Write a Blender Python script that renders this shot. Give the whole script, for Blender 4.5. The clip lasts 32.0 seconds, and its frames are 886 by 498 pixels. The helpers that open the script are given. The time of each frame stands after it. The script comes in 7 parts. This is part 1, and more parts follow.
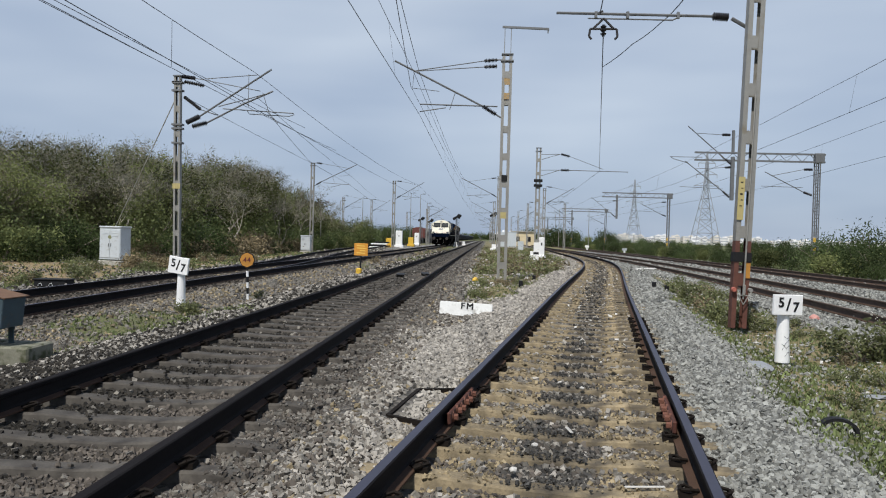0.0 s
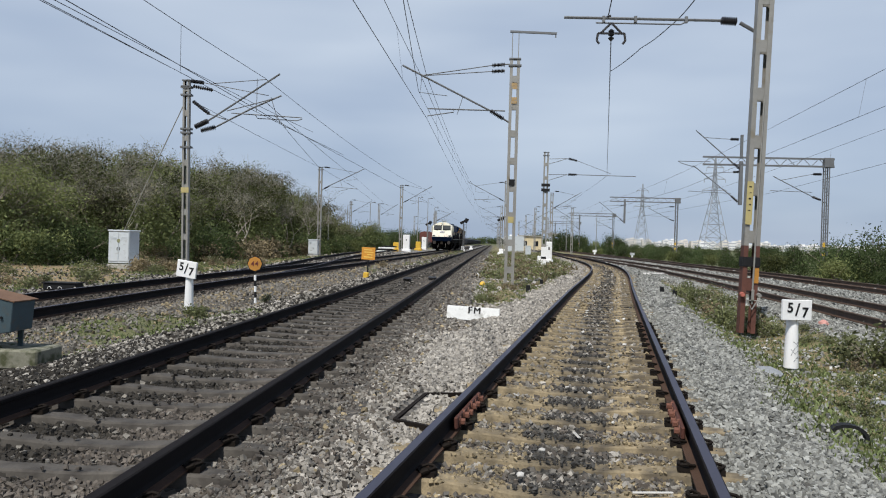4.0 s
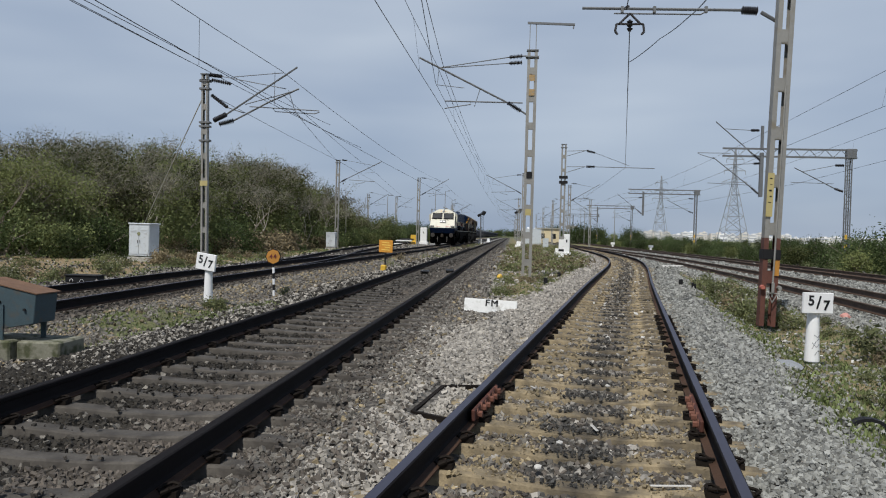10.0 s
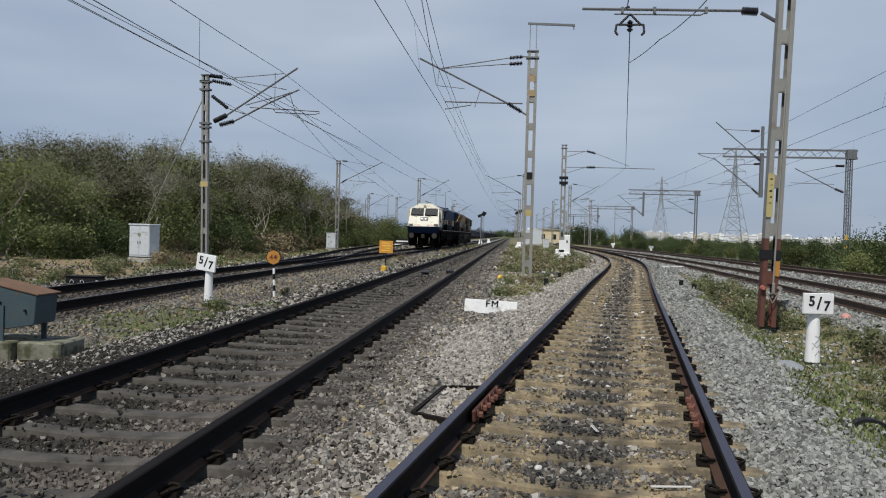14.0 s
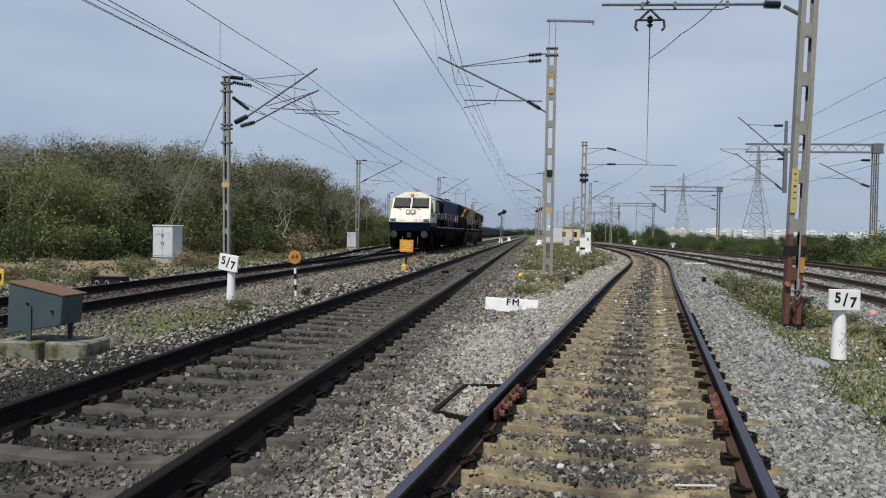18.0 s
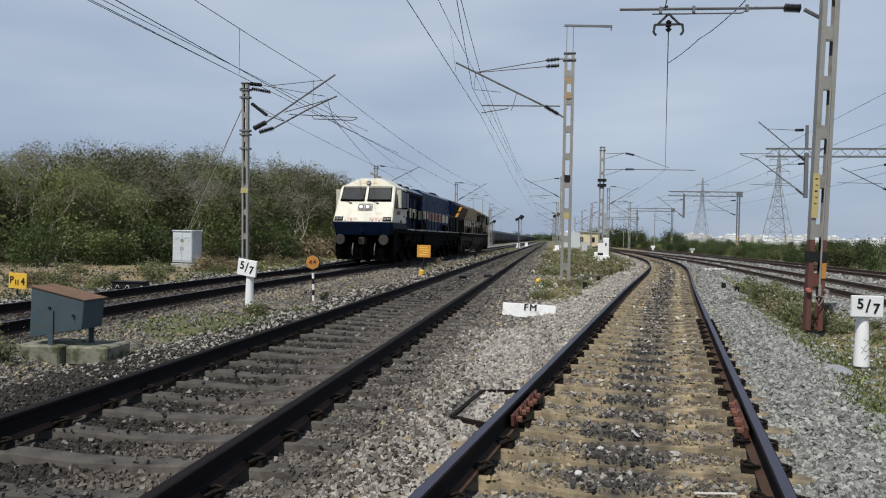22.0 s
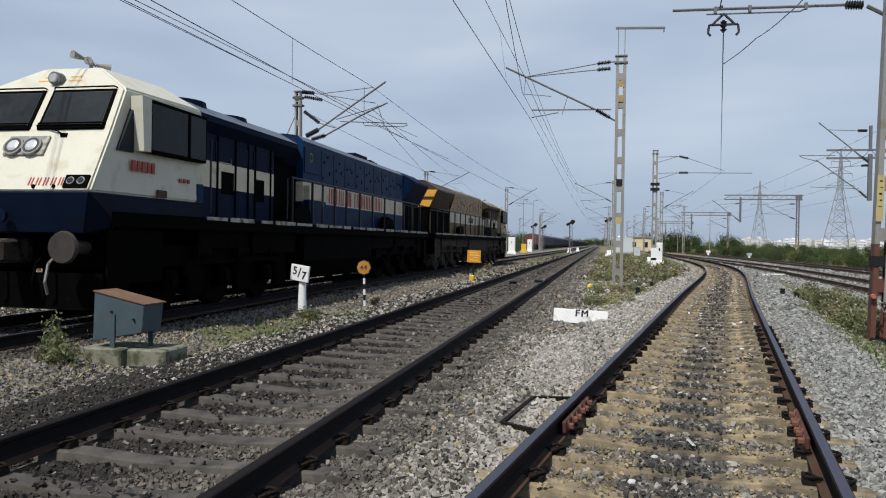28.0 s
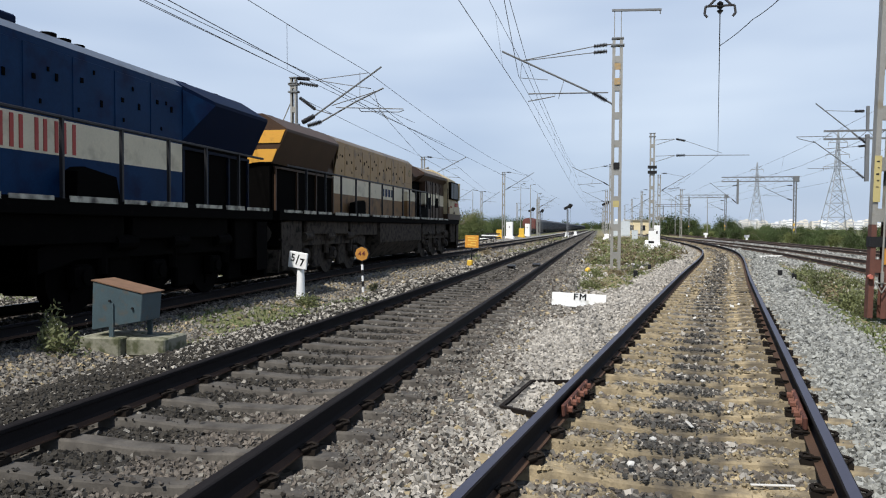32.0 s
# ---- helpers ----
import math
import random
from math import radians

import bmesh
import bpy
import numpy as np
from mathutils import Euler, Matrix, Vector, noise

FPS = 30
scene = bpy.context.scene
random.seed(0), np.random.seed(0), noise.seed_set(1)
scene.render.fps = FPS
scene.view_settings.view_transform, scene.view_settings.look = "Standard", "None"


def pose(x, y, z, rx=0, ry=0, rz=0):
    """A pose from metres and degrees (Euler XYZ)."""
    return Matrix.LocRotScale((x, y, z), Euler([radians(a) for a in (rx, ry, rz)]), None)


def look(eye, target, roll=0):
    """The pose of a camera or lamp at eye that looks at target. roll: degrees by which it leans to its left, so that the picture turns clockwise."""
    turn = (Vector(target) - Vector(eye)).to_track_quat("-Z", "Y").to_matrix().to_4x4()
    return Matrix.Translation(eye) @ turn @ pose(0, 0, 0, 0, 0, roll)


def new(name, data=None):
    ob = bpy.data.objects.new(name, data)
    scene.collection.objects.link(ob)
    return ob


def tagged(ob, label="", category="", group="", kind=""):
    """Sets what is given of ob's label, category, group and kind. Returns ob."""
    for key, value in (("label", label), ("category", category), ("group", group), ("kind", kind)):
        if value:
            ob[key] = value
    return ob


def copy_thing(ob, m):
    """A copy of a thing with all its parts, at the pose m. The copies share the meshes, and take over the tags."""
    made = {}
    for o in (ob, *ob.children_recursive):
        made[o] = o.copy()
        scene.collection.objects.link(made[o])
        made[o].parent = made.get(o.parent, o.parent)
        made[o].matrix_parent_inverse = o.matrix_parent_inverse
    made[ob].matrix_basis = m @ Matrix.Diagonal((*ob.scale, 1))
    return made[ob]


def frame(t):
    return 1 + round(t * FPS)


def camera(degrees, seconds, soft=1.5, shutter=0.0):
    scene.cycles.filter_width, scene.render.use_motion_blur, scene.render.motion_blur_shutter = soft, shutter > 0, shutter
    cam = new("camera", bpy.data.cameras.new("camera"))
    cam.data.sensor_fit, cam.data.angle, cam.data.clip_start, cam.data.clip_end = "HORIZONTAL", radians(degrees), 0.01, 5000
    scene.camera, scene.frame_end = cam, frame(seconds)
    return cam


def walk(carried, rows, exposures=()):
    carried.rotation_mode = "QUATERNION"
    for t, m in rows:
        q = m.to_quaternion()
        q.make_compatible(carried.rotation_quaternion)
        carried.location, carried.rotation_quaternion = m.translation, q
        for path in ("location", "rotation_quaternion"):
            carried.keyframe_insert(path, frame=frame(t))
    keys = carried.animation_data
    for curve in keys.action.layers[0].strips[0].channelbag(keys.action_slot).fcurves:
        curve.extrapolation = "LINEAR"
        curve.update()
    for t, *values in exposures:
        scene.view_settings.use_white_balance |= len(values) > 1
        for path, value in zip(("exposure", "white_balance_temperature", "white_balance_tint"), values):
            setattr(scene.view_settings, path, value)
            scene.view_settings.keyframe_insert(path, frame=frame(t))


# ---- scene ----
cam = camera(61.4, 32.0, soft=1.1)
EYE = (0.0, 0.0, 1.43)
# time, tilt, lean, turn of the hand-held camera
TURNS = [
    (0, 89.11, -1.50, 3.36),
    (0.5, 89.32, -1.37, 3.45),
    (1, 89.58, -1.34, 3.50),
    (1.5, 89.47, -1.41, 3.74),
    (2, 89.33, -1.41, 3.74),
    (2.5, 89.25, -1.45, 3.68),
    (3, 89.39, -1.42, 3.72),
    (3.5, 89.42, -1.53, 3.79),
    (5.5, 89.44, -1.50, 4.32),
    (6, 89.43, -1.48, 4.45),
    (6.5, 89.28, -1.44, 4.71),
    (7, 89.38, -1.29, 4.79),
    (7.5, 89.38, -1.35, 4.91),
    (8, 89.04, -1.55, 5.01),
    (8.5, 88.98, -1.53, 4.85),
    (9, 88.90, -1.55, 4.80),
    (9.5, 89.01, -1.51, 5.16),
    (10, 88.82, -1.53, 5.25),
    (10.5, 88.79, -1.46, 5.35),
    (11, 88.59, -1.37, 5.31),
    (11.5, 88.56, -1.53, 5.18),
    (12, 88.63, -1.75, 5.13),
    (12.5, 88.73, -1.62, 4.93),
    (13, 88.81, -1.44, 5.11),
    (13.5, 88.86, -1.45, 5.21),
    (15.5, 88.89, -1.55, 5.69),
    (16, 88.99, -1.51, 6.10),
    (16.5, 89.02, -1.67, 6.30),
    (17, 88.90, -1.70, 6.17),
    (17.5, 88.68, -1.29, 6.40),
    (18, 88.73, -1.04, 6.82),
    (18.5, 88.75, -0.95, 7.33),
    (19, 88.99, -0.89, 7.33),
    (19.5, 89.09, -0.95, 7.39),
    (20, 89.08, -1.10, 7.58),
    (20.5, 89.30, -0.99, 7.83),
    (21, 89.36, -0.97, 7.97),
    (21.5, 89.02, -0.99, 7.96),
    (22, 89.11, -1.06, 8.15),
    (22.5, 89.34, -1.02, 9.19),
    (23, 89.63, -1.00, 8.95),
    (23.5, 89.42, -0.92, 9.19),
    (24, 89.07, -0.71, 10.20),
    (24.5, 88.94, -0.67, 10.82),
    (25, 89.12, -0.77, 11.08),
    (25.5, 89.06, -0.87, 11.22),
    (27.5, 89.39, -0.83, 11.94),
    (28, 89.45, -0.91, 12.00),
    (28.5, 89.31, -0.94, 12.37),
    (29, 89.42, -0.94, 12.45),
    (29.5, 89.21, -0.86, 12.39),
    (30, 88.89, -0.70, 12.45),
    (30.5, 88.78, -0.56, 12.30),
    (31, 88.49, -0.54, 11.95),
    (31.5, 88.25, -0.44, 11.84),
    (32, 88.33, -0.27, 11.82),
]
EXPOSURES = [(0.0, -0.15), (3.0, -0.1), (6.0, -0.17), (8.0, -0.2), (10.0, -0.34), (13.0, -0.38), (17.0, -0.22), (20.0, -0.25), (23.0, -0.23), (25.0, -0.2), (28.0, -0.14), (29.0, -0.07), (30.0, -0.2), (31.0, 0.0), (32.0, 0.18)]
walk(cam, [(t, pose(*EYE, a, b, c)) for t, a, b, c in TURNS], EXPOSURES)

# ---- sky and sun ----
SUN_AZ = Vector((-0.34, -0.94, 0)).normalized()
SUN_EL = radians(57)
world = bpy.data.worlds.new("sky")
scene.world = world
world.use_nodes = True
wn = world.node_tree
wn.nodes.clear()
w_out = wn.nodes.new("ShaderNodeOutputWorld")
w_bg = wn.nodes.new("ShaderNodeBackground")
w_sky = wn.nodes.new("ShaderNodeTexSky")
w_sky.sky_type = "NISHITA"
w_sky.sun_disc = False
w_sky.sun_elevation = SUN_EL
w_sky.sun_rotation = math.atan2(SUN_AZ.x, SUN_AZ.y)
w_sky.air_density, w_sky.dust_density, w_sky.ozone_density = 1.0, 1.0, 1.5
w_geo = wn.nodes.new("ShaderNodeTexCoord")
w_map = wn.nodes.new("ShaderNodeMapping")
w_map.inputs["Scale"].default_value = (1.0, 1.0, 4.5)
w_map.inputs["Rotation"].default_value = (0, radians(4), radians(20))
w_noise = wn.nodes.new("ShaderNodeTexNoise")
w_noise.inputs["Scale"].default_value = 1.7
w_noise.inputs["Detail"].default_value = 3
w_noise.inputs["Roughness"].default_value = 0.5
w_ramp = wn.nodes.new("ShaderNodeValToRGB")
w_ramp.color_ramp.elements[0].position, w_ramp.color_ramp.elements[0].color = 0.39, (0.46, 0.59, 0.825, 1)
w_ramp.color_ramp.elements[1].position, w_ramp.color_ramp.elements[1].color = 0.84, (0.84, 0.96, 1.13, 1)
w_gain = wn.nodes.new("ShaderNodeVectorMath")
w_gain.operation = "SCALE"
w_gain.inputs["Scale"].default_value = 10.0
w_mix = wn.nodes.new("ShaderNodeMix")
w_mix.data_type = "RGBA"
w_mix.inputs["Factor"].default_value = 0.82
wn.links.new(w_geo.outputs["Generated"], w_map.inputs["Vector"])
wn.links.new(w_map.outputs["Vector"], w_noise.inputs["Vector"])
w_sep = wn.nodes.new("ShaderNodeSeparateXYZ")
w_veil = wn.nodes.new("ShaderNodeMapRange")
w_veil.inputs["From Min"].default_value, w_veil.inputs["From Max"].default_value, w_veil.inputs["To Max"].default_value = 0.12, 0.34, 0.31
w_sum = wn.nodes.new("ShaderNodeMath")
wn.links.new(w_geo.outputs["Generated"], w_sep.inputs[0])
wn.links.new(w_sep.outputs["Z"], w_veil.inputs["Value"])
wn.links.new(w_noise.outputs["Fac"], w_sum.inputs[0])
wn.links.new(w_veil.outputs[0], w_sum.inputs[1])
wn.links.new(w_sum.outputs[0], w_ramp.inputs["Fac"])
w_top = wn.nodes.new("ShaderNodeMapRange")
w_top.inputs["From Min"].default_value, w_top.inputs["From Max"].default_value, w_top.inputs["To Max"].default_value = 0.36, 0.72, 0.9
w_deep = wn.nodes.new("ShaderNodeMix")
w_deep.data_type = "RGBA"
w_deep.inputs["B"].default_value = (0.14, 0.235, 0.46, 1)
wn.links.new(w_sep.outputs["Z"], w_top.inputs["Value"])
wn.links.new(w_top.outputs[0], w_deep.inputs["Factor"])
wn.links.new(w_ramp.outputs["Color"], w_deep.inputs["A"])
wn.links.new(w_deep.outputs["Result"], w_gain.inputs[0])
wn.links.new(w_gain.outputs[0], w_mix.inputs["B"])
wn.links.new(w_sky.outputs["Color"], w_mix.inputs["A"])
wn.links.new(w_mix.outputs["Result"], w_bg.inputs["Color"])
w_bg.inputs["Strength"].default_value = 0.082
wn.links.new(w_bg.outputs["Background"], w_out.inputs["Surface"])
sun_data = bpy.data.lights.new("sun", "SUN")
sun_data.energy, sun_data.angle, sun_data.color = 5.0, radians(1.0), (1.0, 0.97, 0.915)
sun = new("sun", sun_data)
sun_to = Vector((SUN_AZ.x * math.cos(SUN_EL), SUN_AZ.y * math.cos(SUN_EL), math.sin(SUN_EL)))
sun.matrix_world = look(sun_to * 50, (0, 0, 0))


# ---- materials ----
def material(name, color, rough=0.7, metal=0.0, scale=6.0, vary=0.25, fine=60.0, bump=0.15, dirt=None, dirt_at=0.6, rand=0.0,
             island=0.0, coord="Object", emit=None, spec=0.5, leaf=0.0):
    """A surface with coarse and fine variation, optional dirt patches, and variation from piece to piece."""
    m = bpy.data.materials.new(name)
    m.use_nodes = True
    nt = m.node_tree
    bsdf = nt.nodes["Principled BSDF"]
    bsdf.inputs["Roughness"].default_value, bsdf.inputs["Metallic"].default_value = rough, metal
    bsdf.inputs["Specular IOR Level"].default_value = spec
    tc = nt.nodes.new("ShaderNodeTexCoord")

    def tex(s, detail):
        n = nt.nodes.new("ShaderNodeTexNoise")
        n.inputs["Scale"].default_value, n.inputs["Detail"].default_value = s, detail
        nt.links.new(tc.outputs[coord], n.inputs["Vector"])
        return n.outputs["Fac"]

    def mathn(op, a, b):
        n = nt.nodes.new("ShaderNodeMath")
        n.operation = op
        for k, v in enumerate((a, b)):
            if hasattr(v, "is_linked"):
                nt.links.new(v, n.inputs[k])
            else:
                n.inputs[k].default_value = v
        return n.outputs[0]

    big, small = tex(scale, 3), tex(fine, 2)
    f = mathn("ADD", mathn("MULTIPLY", mathn("SUBTRACT", big, 0.5), 2.2 * vary), mathn("MULTIPLY", mathn("SUBTRACT", small, 0.5), 1.6 * vary))
    f = mathn("ADD", f, 1.0)
    if rand:
        oi = nt.nodes.new("ShaderNodeObjectInfo")
        f = mathn("MULTIPLY", f, mathn("ADD", mathn("MULTIPLY", oi.outputs["Random"], 2 * rand), 1 - rand))
    if island:
        gi = nt.nodes.new("ShaderNodeNewGeometry")
        f = mathn("MULTIPLY", f, mathn("ADD", mathn("MULTIPLY", gi.outputs["Random Per Island"], 2 * island), 1 - island))
    mul = nt.nodes.new("ShaderNodeVectorMath")
    mul.operation = "SCALE"
    mul.inputs[0].default_value = color[:3]
    nt.links.new(f, mul.inputs["Scale"])
    out = mul.outputs[0]
    if dirt:
        mix = nt.nodes.new("ShaderNodeMix")
        mix.data_type = "RGBA"
        ramp = nt.nodes.new("ShaderNodeMapRange")
        ramp.inputs["From Min"].default_value, ramp.inputs["From Max"].default_value = dirt_at - 0.08, dirt_at + 0.12
        nt.links.new(tex(scale * 1.7, 5), ramp.inputs["Value"])
        nt.links.new(ramp.outputs[0], mix.inputs["Factor"])
        nt.links.new(out, mix.inputs["A"])
        mix.inputs["B"].default_value = (*dirt, 1)
        out = mix.outputs["Result"]
    nt.links.new(out, bsdf.inputs["Base Color"])
    if leaf:
        tr, mx = nt.nodes.new("ShaderNodeBsdfTranslucent"), nt.nodes.new("ShaderNodeMixShader")
        mx.inputs["Fac"].default_value = leaf
        nt.links.new(out, tr.inputs["Color"])
        nt.links.new(bsdf.outputs[0], mx.inputs[1])
        nt.links.new(tr.outputs[0], mx.inputs[2])
        nt.links.new(mx.outputs[0], nt.nodes["Material Output"].inputs["Surface"])
    if bump:
        b = nt.nodes.new("ShaderNodeBump")
        b.inputs["Strength"].default_value, b.inputs["Distance"].default_value = bump, 0.01
        nt.links.new(small, b.inputs["Height"])
        nt.links.new(b.outputs[0], bsdf.inputs["Normal"])
    if emit:
        bsdf.inputs["Emission Color"].default_value, bsdf.inputs["Emission Strength"].default_value = (*emit[:3], 1), emit[3]
    return m


M_RAIL = material("rail_steel", (0.0125, 0.011, 0.0115), 0.75, 0.0, 3, 0.3, 80, 0.1, spec=0.07)
M_RAILFOOT = material("rusty_rail_foot", (0.06, 0.034, 0.022), 0.85, 0.0, 5, 0.4, 80, 0.2, spec=0.2)
M_RAILRUST = material("rusted_rail", (0.10, 0.072, 0.056), 0.85, 0.0, 4, 0.4, 80, 0.2, spec=0.2)
M_RAILTOP = material("rail_running_surface", (0.04, 0.04, 0.062), 0.5, 0.2, 2, 0.2, 40, 0.03)
M_SLEEPER = material("stained_concrete", (0.072, 0.064, 0.054), 0.9, 0, 3, 0.4, 45, 0.3, (0.036, 0.031, 0.026), 0.54, 0.15, coord="Object")
M_SLEEPER2 = material("tan_concrete", (0.235, 0.186, 0.112), 0.9, 0, 3, 0.45, 45, 0.5, (0.095, 0.077, 0.052), 0.53, 0.15)


def oil_stain(m, half, dark):
    """Adds the dark oil band that drips leave along the middle of a sleeper."""
    nt = m.node_tree
    tc, sep, ab, nz, add, ramp, mix = (nt.nodes.new("ShaderNode" + k) for k in ("TexCoord", "SeparateXYZ", "Math", "TexNoise", "Math", "MapRange", "Mix"))
    ab.operation, add.operation, mix.data_type = "ABSOLUTE", "MULTIPLY_ADD", "RGBA"
    nz.inputs["Scale"].default_value, nz.inputs["Detail"].default_value = 7, 4
    add.inputs[1].default_value = 0.5
    ramp.inputs["From Min"].default_value, ramp.inputs["From Max"].default_value = half + 0.42, half + 0.14
    ramp.inputs["To Max"].default_value = 0.55
    bsdf = nt.nodes["Principled BSDF"]
    old = bsdf.inputs["Base Color"].links[0].from_socket
    nt.links.new(tc.outputs["Object"], sep.inputs[0])
    nt.links.new(tc.outputs["Object"], nz.inputs["Vector"])
    nt.links.new(sep.outputs["X"], ab.inputs[0])
    nt.links.new(nz.outputs["Fac"], add.inputs[0])
    nt.links.new(ab.outputs[0], add.inputs[2])
    nt.links.new(add.outputs[0], ramp.inputs["Value"])
    nt.links.new(ramp.outputs[0], mix.inputs["Factor"])
    nt.links.new(old, mix.inputs["A"])
    mix.inputs["B"].default_value = (*dark, 1)
    nt.links.new(mix.outputs["Result"], bsdf.inputs["Base Color"])


oil_stain(M_SLEEPER2, 0.16, (0.035, 0.03, 0.024))
M_CLIP = material("clip_steel", (0.014, 0.011, 0.009), 0.8, 0.0, 20, 0.3, spec=0.1)
M_RUST = material("rust_red", (0.085, 0.03, 0.02), 0.8, 0.2, 12, 0.35, 90, 0.2)
M_GALV = material("galvanised_steel", (0.28, 0.272, 0.25), 0.55, 0.35, 2.5, 0.22, 50, 0.08, (0.22, 0.19, 0.14), 0.66)
M_GALV_DARK = material("dark_galvanised_steel", (0.16, 0.165, 0.17), 0.6, 0.4, 3, 0.2)
M_BLACK = material("dark_ceramic", (0.013, 0.012, 0.014), 0.4, 0, 20, 0.2)
M_WIRE = material("copper_wire", (0.035, 0.033, 0.035), 0.6, 0.3, 5, 0.1, 30, 0)
M_WHITE = material("white_paint", (0.78, 0.78, 0.77), 0.6, 0, 4, 0.06, 60, 0.06, (0.45, 0.42, 0.36), 0.70)
M_YELLOW = material("yellow_paint", (0.65, 0.40, 0.04), 0.6, 0, 6, 0.15, 60, 0.06, (0.35, 0.22, 0.06), 0.66)
M_ORANGE = material("orange_paint", (0.62, 0.27, 0.03), 0.6, 0, 8, 0.15, 60, 0.06, (0.3, 0.14, 0.04), 0.68)
M_ORANGE_DULL = material("dull_orange_enamel", (0.42, 0.19, 0.03), 0.7, 0, 8, 0.2, 60, 0.06, (0.25, 0.12, 0.04), 0.66)
M_ORANGE_PALE = material("flaking_orange_paint", (0.36, 0.24, 0.11), 0.75, 0, 9, 0.2, 60, 0.06, (0.26, 0.24, 0.2), 0.55)
M_INK = material("black_paint", (0.014, 0.014, 0.015), 0.6, 0, 9, 0.2, spec=0.2)
M_PALEYELLOW = material("faded_yellow_board", (0.42, 0.35, 0.15), 0.7, 0, 6, 0.15)
M_CONCRETE = material("weathered_concrete", (0.36, 0.35, 0.31), 0.9, 0, 4, 0.25, 50, 0.25, (0.20, 0.19, 0.15), 0.6)
M_OXIDE = material("red_oxide_paint", (0.10, 0.037, 0.025), 0.7, 0, 7, 0.3, 60, 0.1)
M_MOSSY = material("mossy_concrete", (0.19, 0.185, 0.14), 0.95, 0, 5, 0.3, 50, 0.3, (0.06, 0.065, 0.03), 0.52)
M_SLATE = material("blue_grey_paint", (0.042, 0.069, 0.081), 0.65, 0, 5, 0.25, 60, 0.08, (0.075, 0.062, 0.048), 0.62)


# ---- mesh helpers ----
def part(name, bm, mat, parent=None, label="", smooth=False):
    """Links a bmesh as one mesh object under a thing or a part."""
    me = bpy.data.meshes.new(name)
    bm.normal_update()
    bm.to_mesh(me)
    bm.free()
    for mm in (mat if isinstance(mat, (list, tuple)) else [mat]):
        me.materials.append(mm)
    if smooth:
        me.polygons.foreach_set("use_smooth", [True] * len(me.polygons))
    ob = new(name, me)
    if parent is not None:
        ob.parent = parent
    if label:
        ob["label"] = label
    return ob


def thing(name, m, label, category, group="", kind=""):
    """An Empty at the base of a thing, which parents its parts."""
    ob = new(name)
    ob.matrix_world = m
    return tagged(ob, label, category, group, kind)


def box(bm, c, s, m=None, bevel=0.0):
    """Adds a box with centre c and size s."""
    mat = Matrix.Translation(c)
    if m is not None:
        mat = mat @ m
    r = bmesh.ops.create_cube(bm, size=1, matrix=mat @ Matrix.Diagonal((*s, 1)))
    if bevel:
        es = list({e for v in r["verts"] for e in v.link_edges})
        bmesh.ops.bevel(bm, geom=es, offset=bevel, segments=1, affect="EDGES")
    return bm


def beam(bm, a, b, w, h=None, n=0, r2=None):
    """A bar from a to b: n sides round it, or a rectangle of w by h."""
    a, b = Vector(a), Vector(b)
    d = b - a
    q = d.to_track_quat("Z", "Y").to_matrix().to_4x4()
    m = Matrix.Translation((a + b) / 2) @ q
    if n:
        bmesh.ops.create_cone(bm, cap_ends=True, segments=n, radius1=w, radius2=w if r2 is None else r2, depth=d.length, matrix=m)
    else:
        bmesh.ops.create_cube(bm, size=1, matrix=m @ Matrix.Diagonal((w, h or w, d.length, 1)))
    return bm


def prism(bm, outline, axis, lo, hi, mat_index=0):
    """A closed outline of 2D points drawn out along an axis ('x', 'y' or 'z') from lo to hi."""
    def at(u, v, w):
        return {"x": (w, u, v), "y": (u, w, v), "z": (u, v, w)}[axis]
    va = [bm.verts.new(at(u, v, lo)) for u, v in outline]
    vb = [bm.verts.new(at(u, v, hi)) for u, v in outline]
    n = len(outline)
    fs = [bm.faces.new(va), bm.faces.new(vb[::-1])]
    for i in range(n):
        fs.append(bm.faces.new((va[i], vb[i], vb[(i + 1) % n], va[(i + 1) % n])))
    bmesh.ops.recalc_face_normals(bm, faces=fs)
    for f in fs:
        f.material_index = mat_index
    return bm


def sweep(bm, profile, path, mat_of=None):
    """A closed profile (across, up) carried along a level path of (x, y, z)."""
    rings = []
    for i, p in enumerate(path):
        a, b = Vector(path[max(i - 1, 0)]), Vector(path[min(i + 1, len(path) - 1)])
        d = (b - a).normalized()
        side = Vector((d.y, -d.x, 0)).normalized()
        rings.append([bm.verts.new(Vector(p) + side * u + Vector((0, 0, v))) for u, v in profile])
    n = len(profile)
    for r0, r1 in zip(rings, rings[1:]):
        for k in range(n):
            f = bm.faces.new((r0[k], r1[k], r1[(k + 1) % n], r0[(k + 1) % n]))
            if mat_of:
                f.material_index = mat_of(k)
    bm.faces.new(rings[0][::-1])
    bm.faces.new(rings[-1])
    return bm


def tube(bm, pts, r, n=6):
    """One connected round bar along a list of points."""
    pts = [Vector(p) for p in pts]
    rings = []
    for i, p in enumerate(pts):
        d = (pts[min(i + 1, len(pts) - 1)] - pts[max(i - 1, 0)]).normalized()
        u = d.cross(Vector((0.3, 0.2, 1)) if abs(d.z) < 0.9 else Vector((1, 0.2, 0))).normalized()
        w = d.cross(u)
        rings.append([bm.verts.new(p + (u * math.cos(6.2832 * k / n) + w * math.sin(6.2832 * k / n)) * r) for k in range(n)])
    for a, b in zip(rings, rings[1:]):
        for k in range(n):
            bm.faces.new((a[k], a[(k + 1) % n], b[(k + 1) % n], b[k]))
    bm.faces.new(rings[0][::-1])
    bm.faces.new(rings[-1])
    return bm


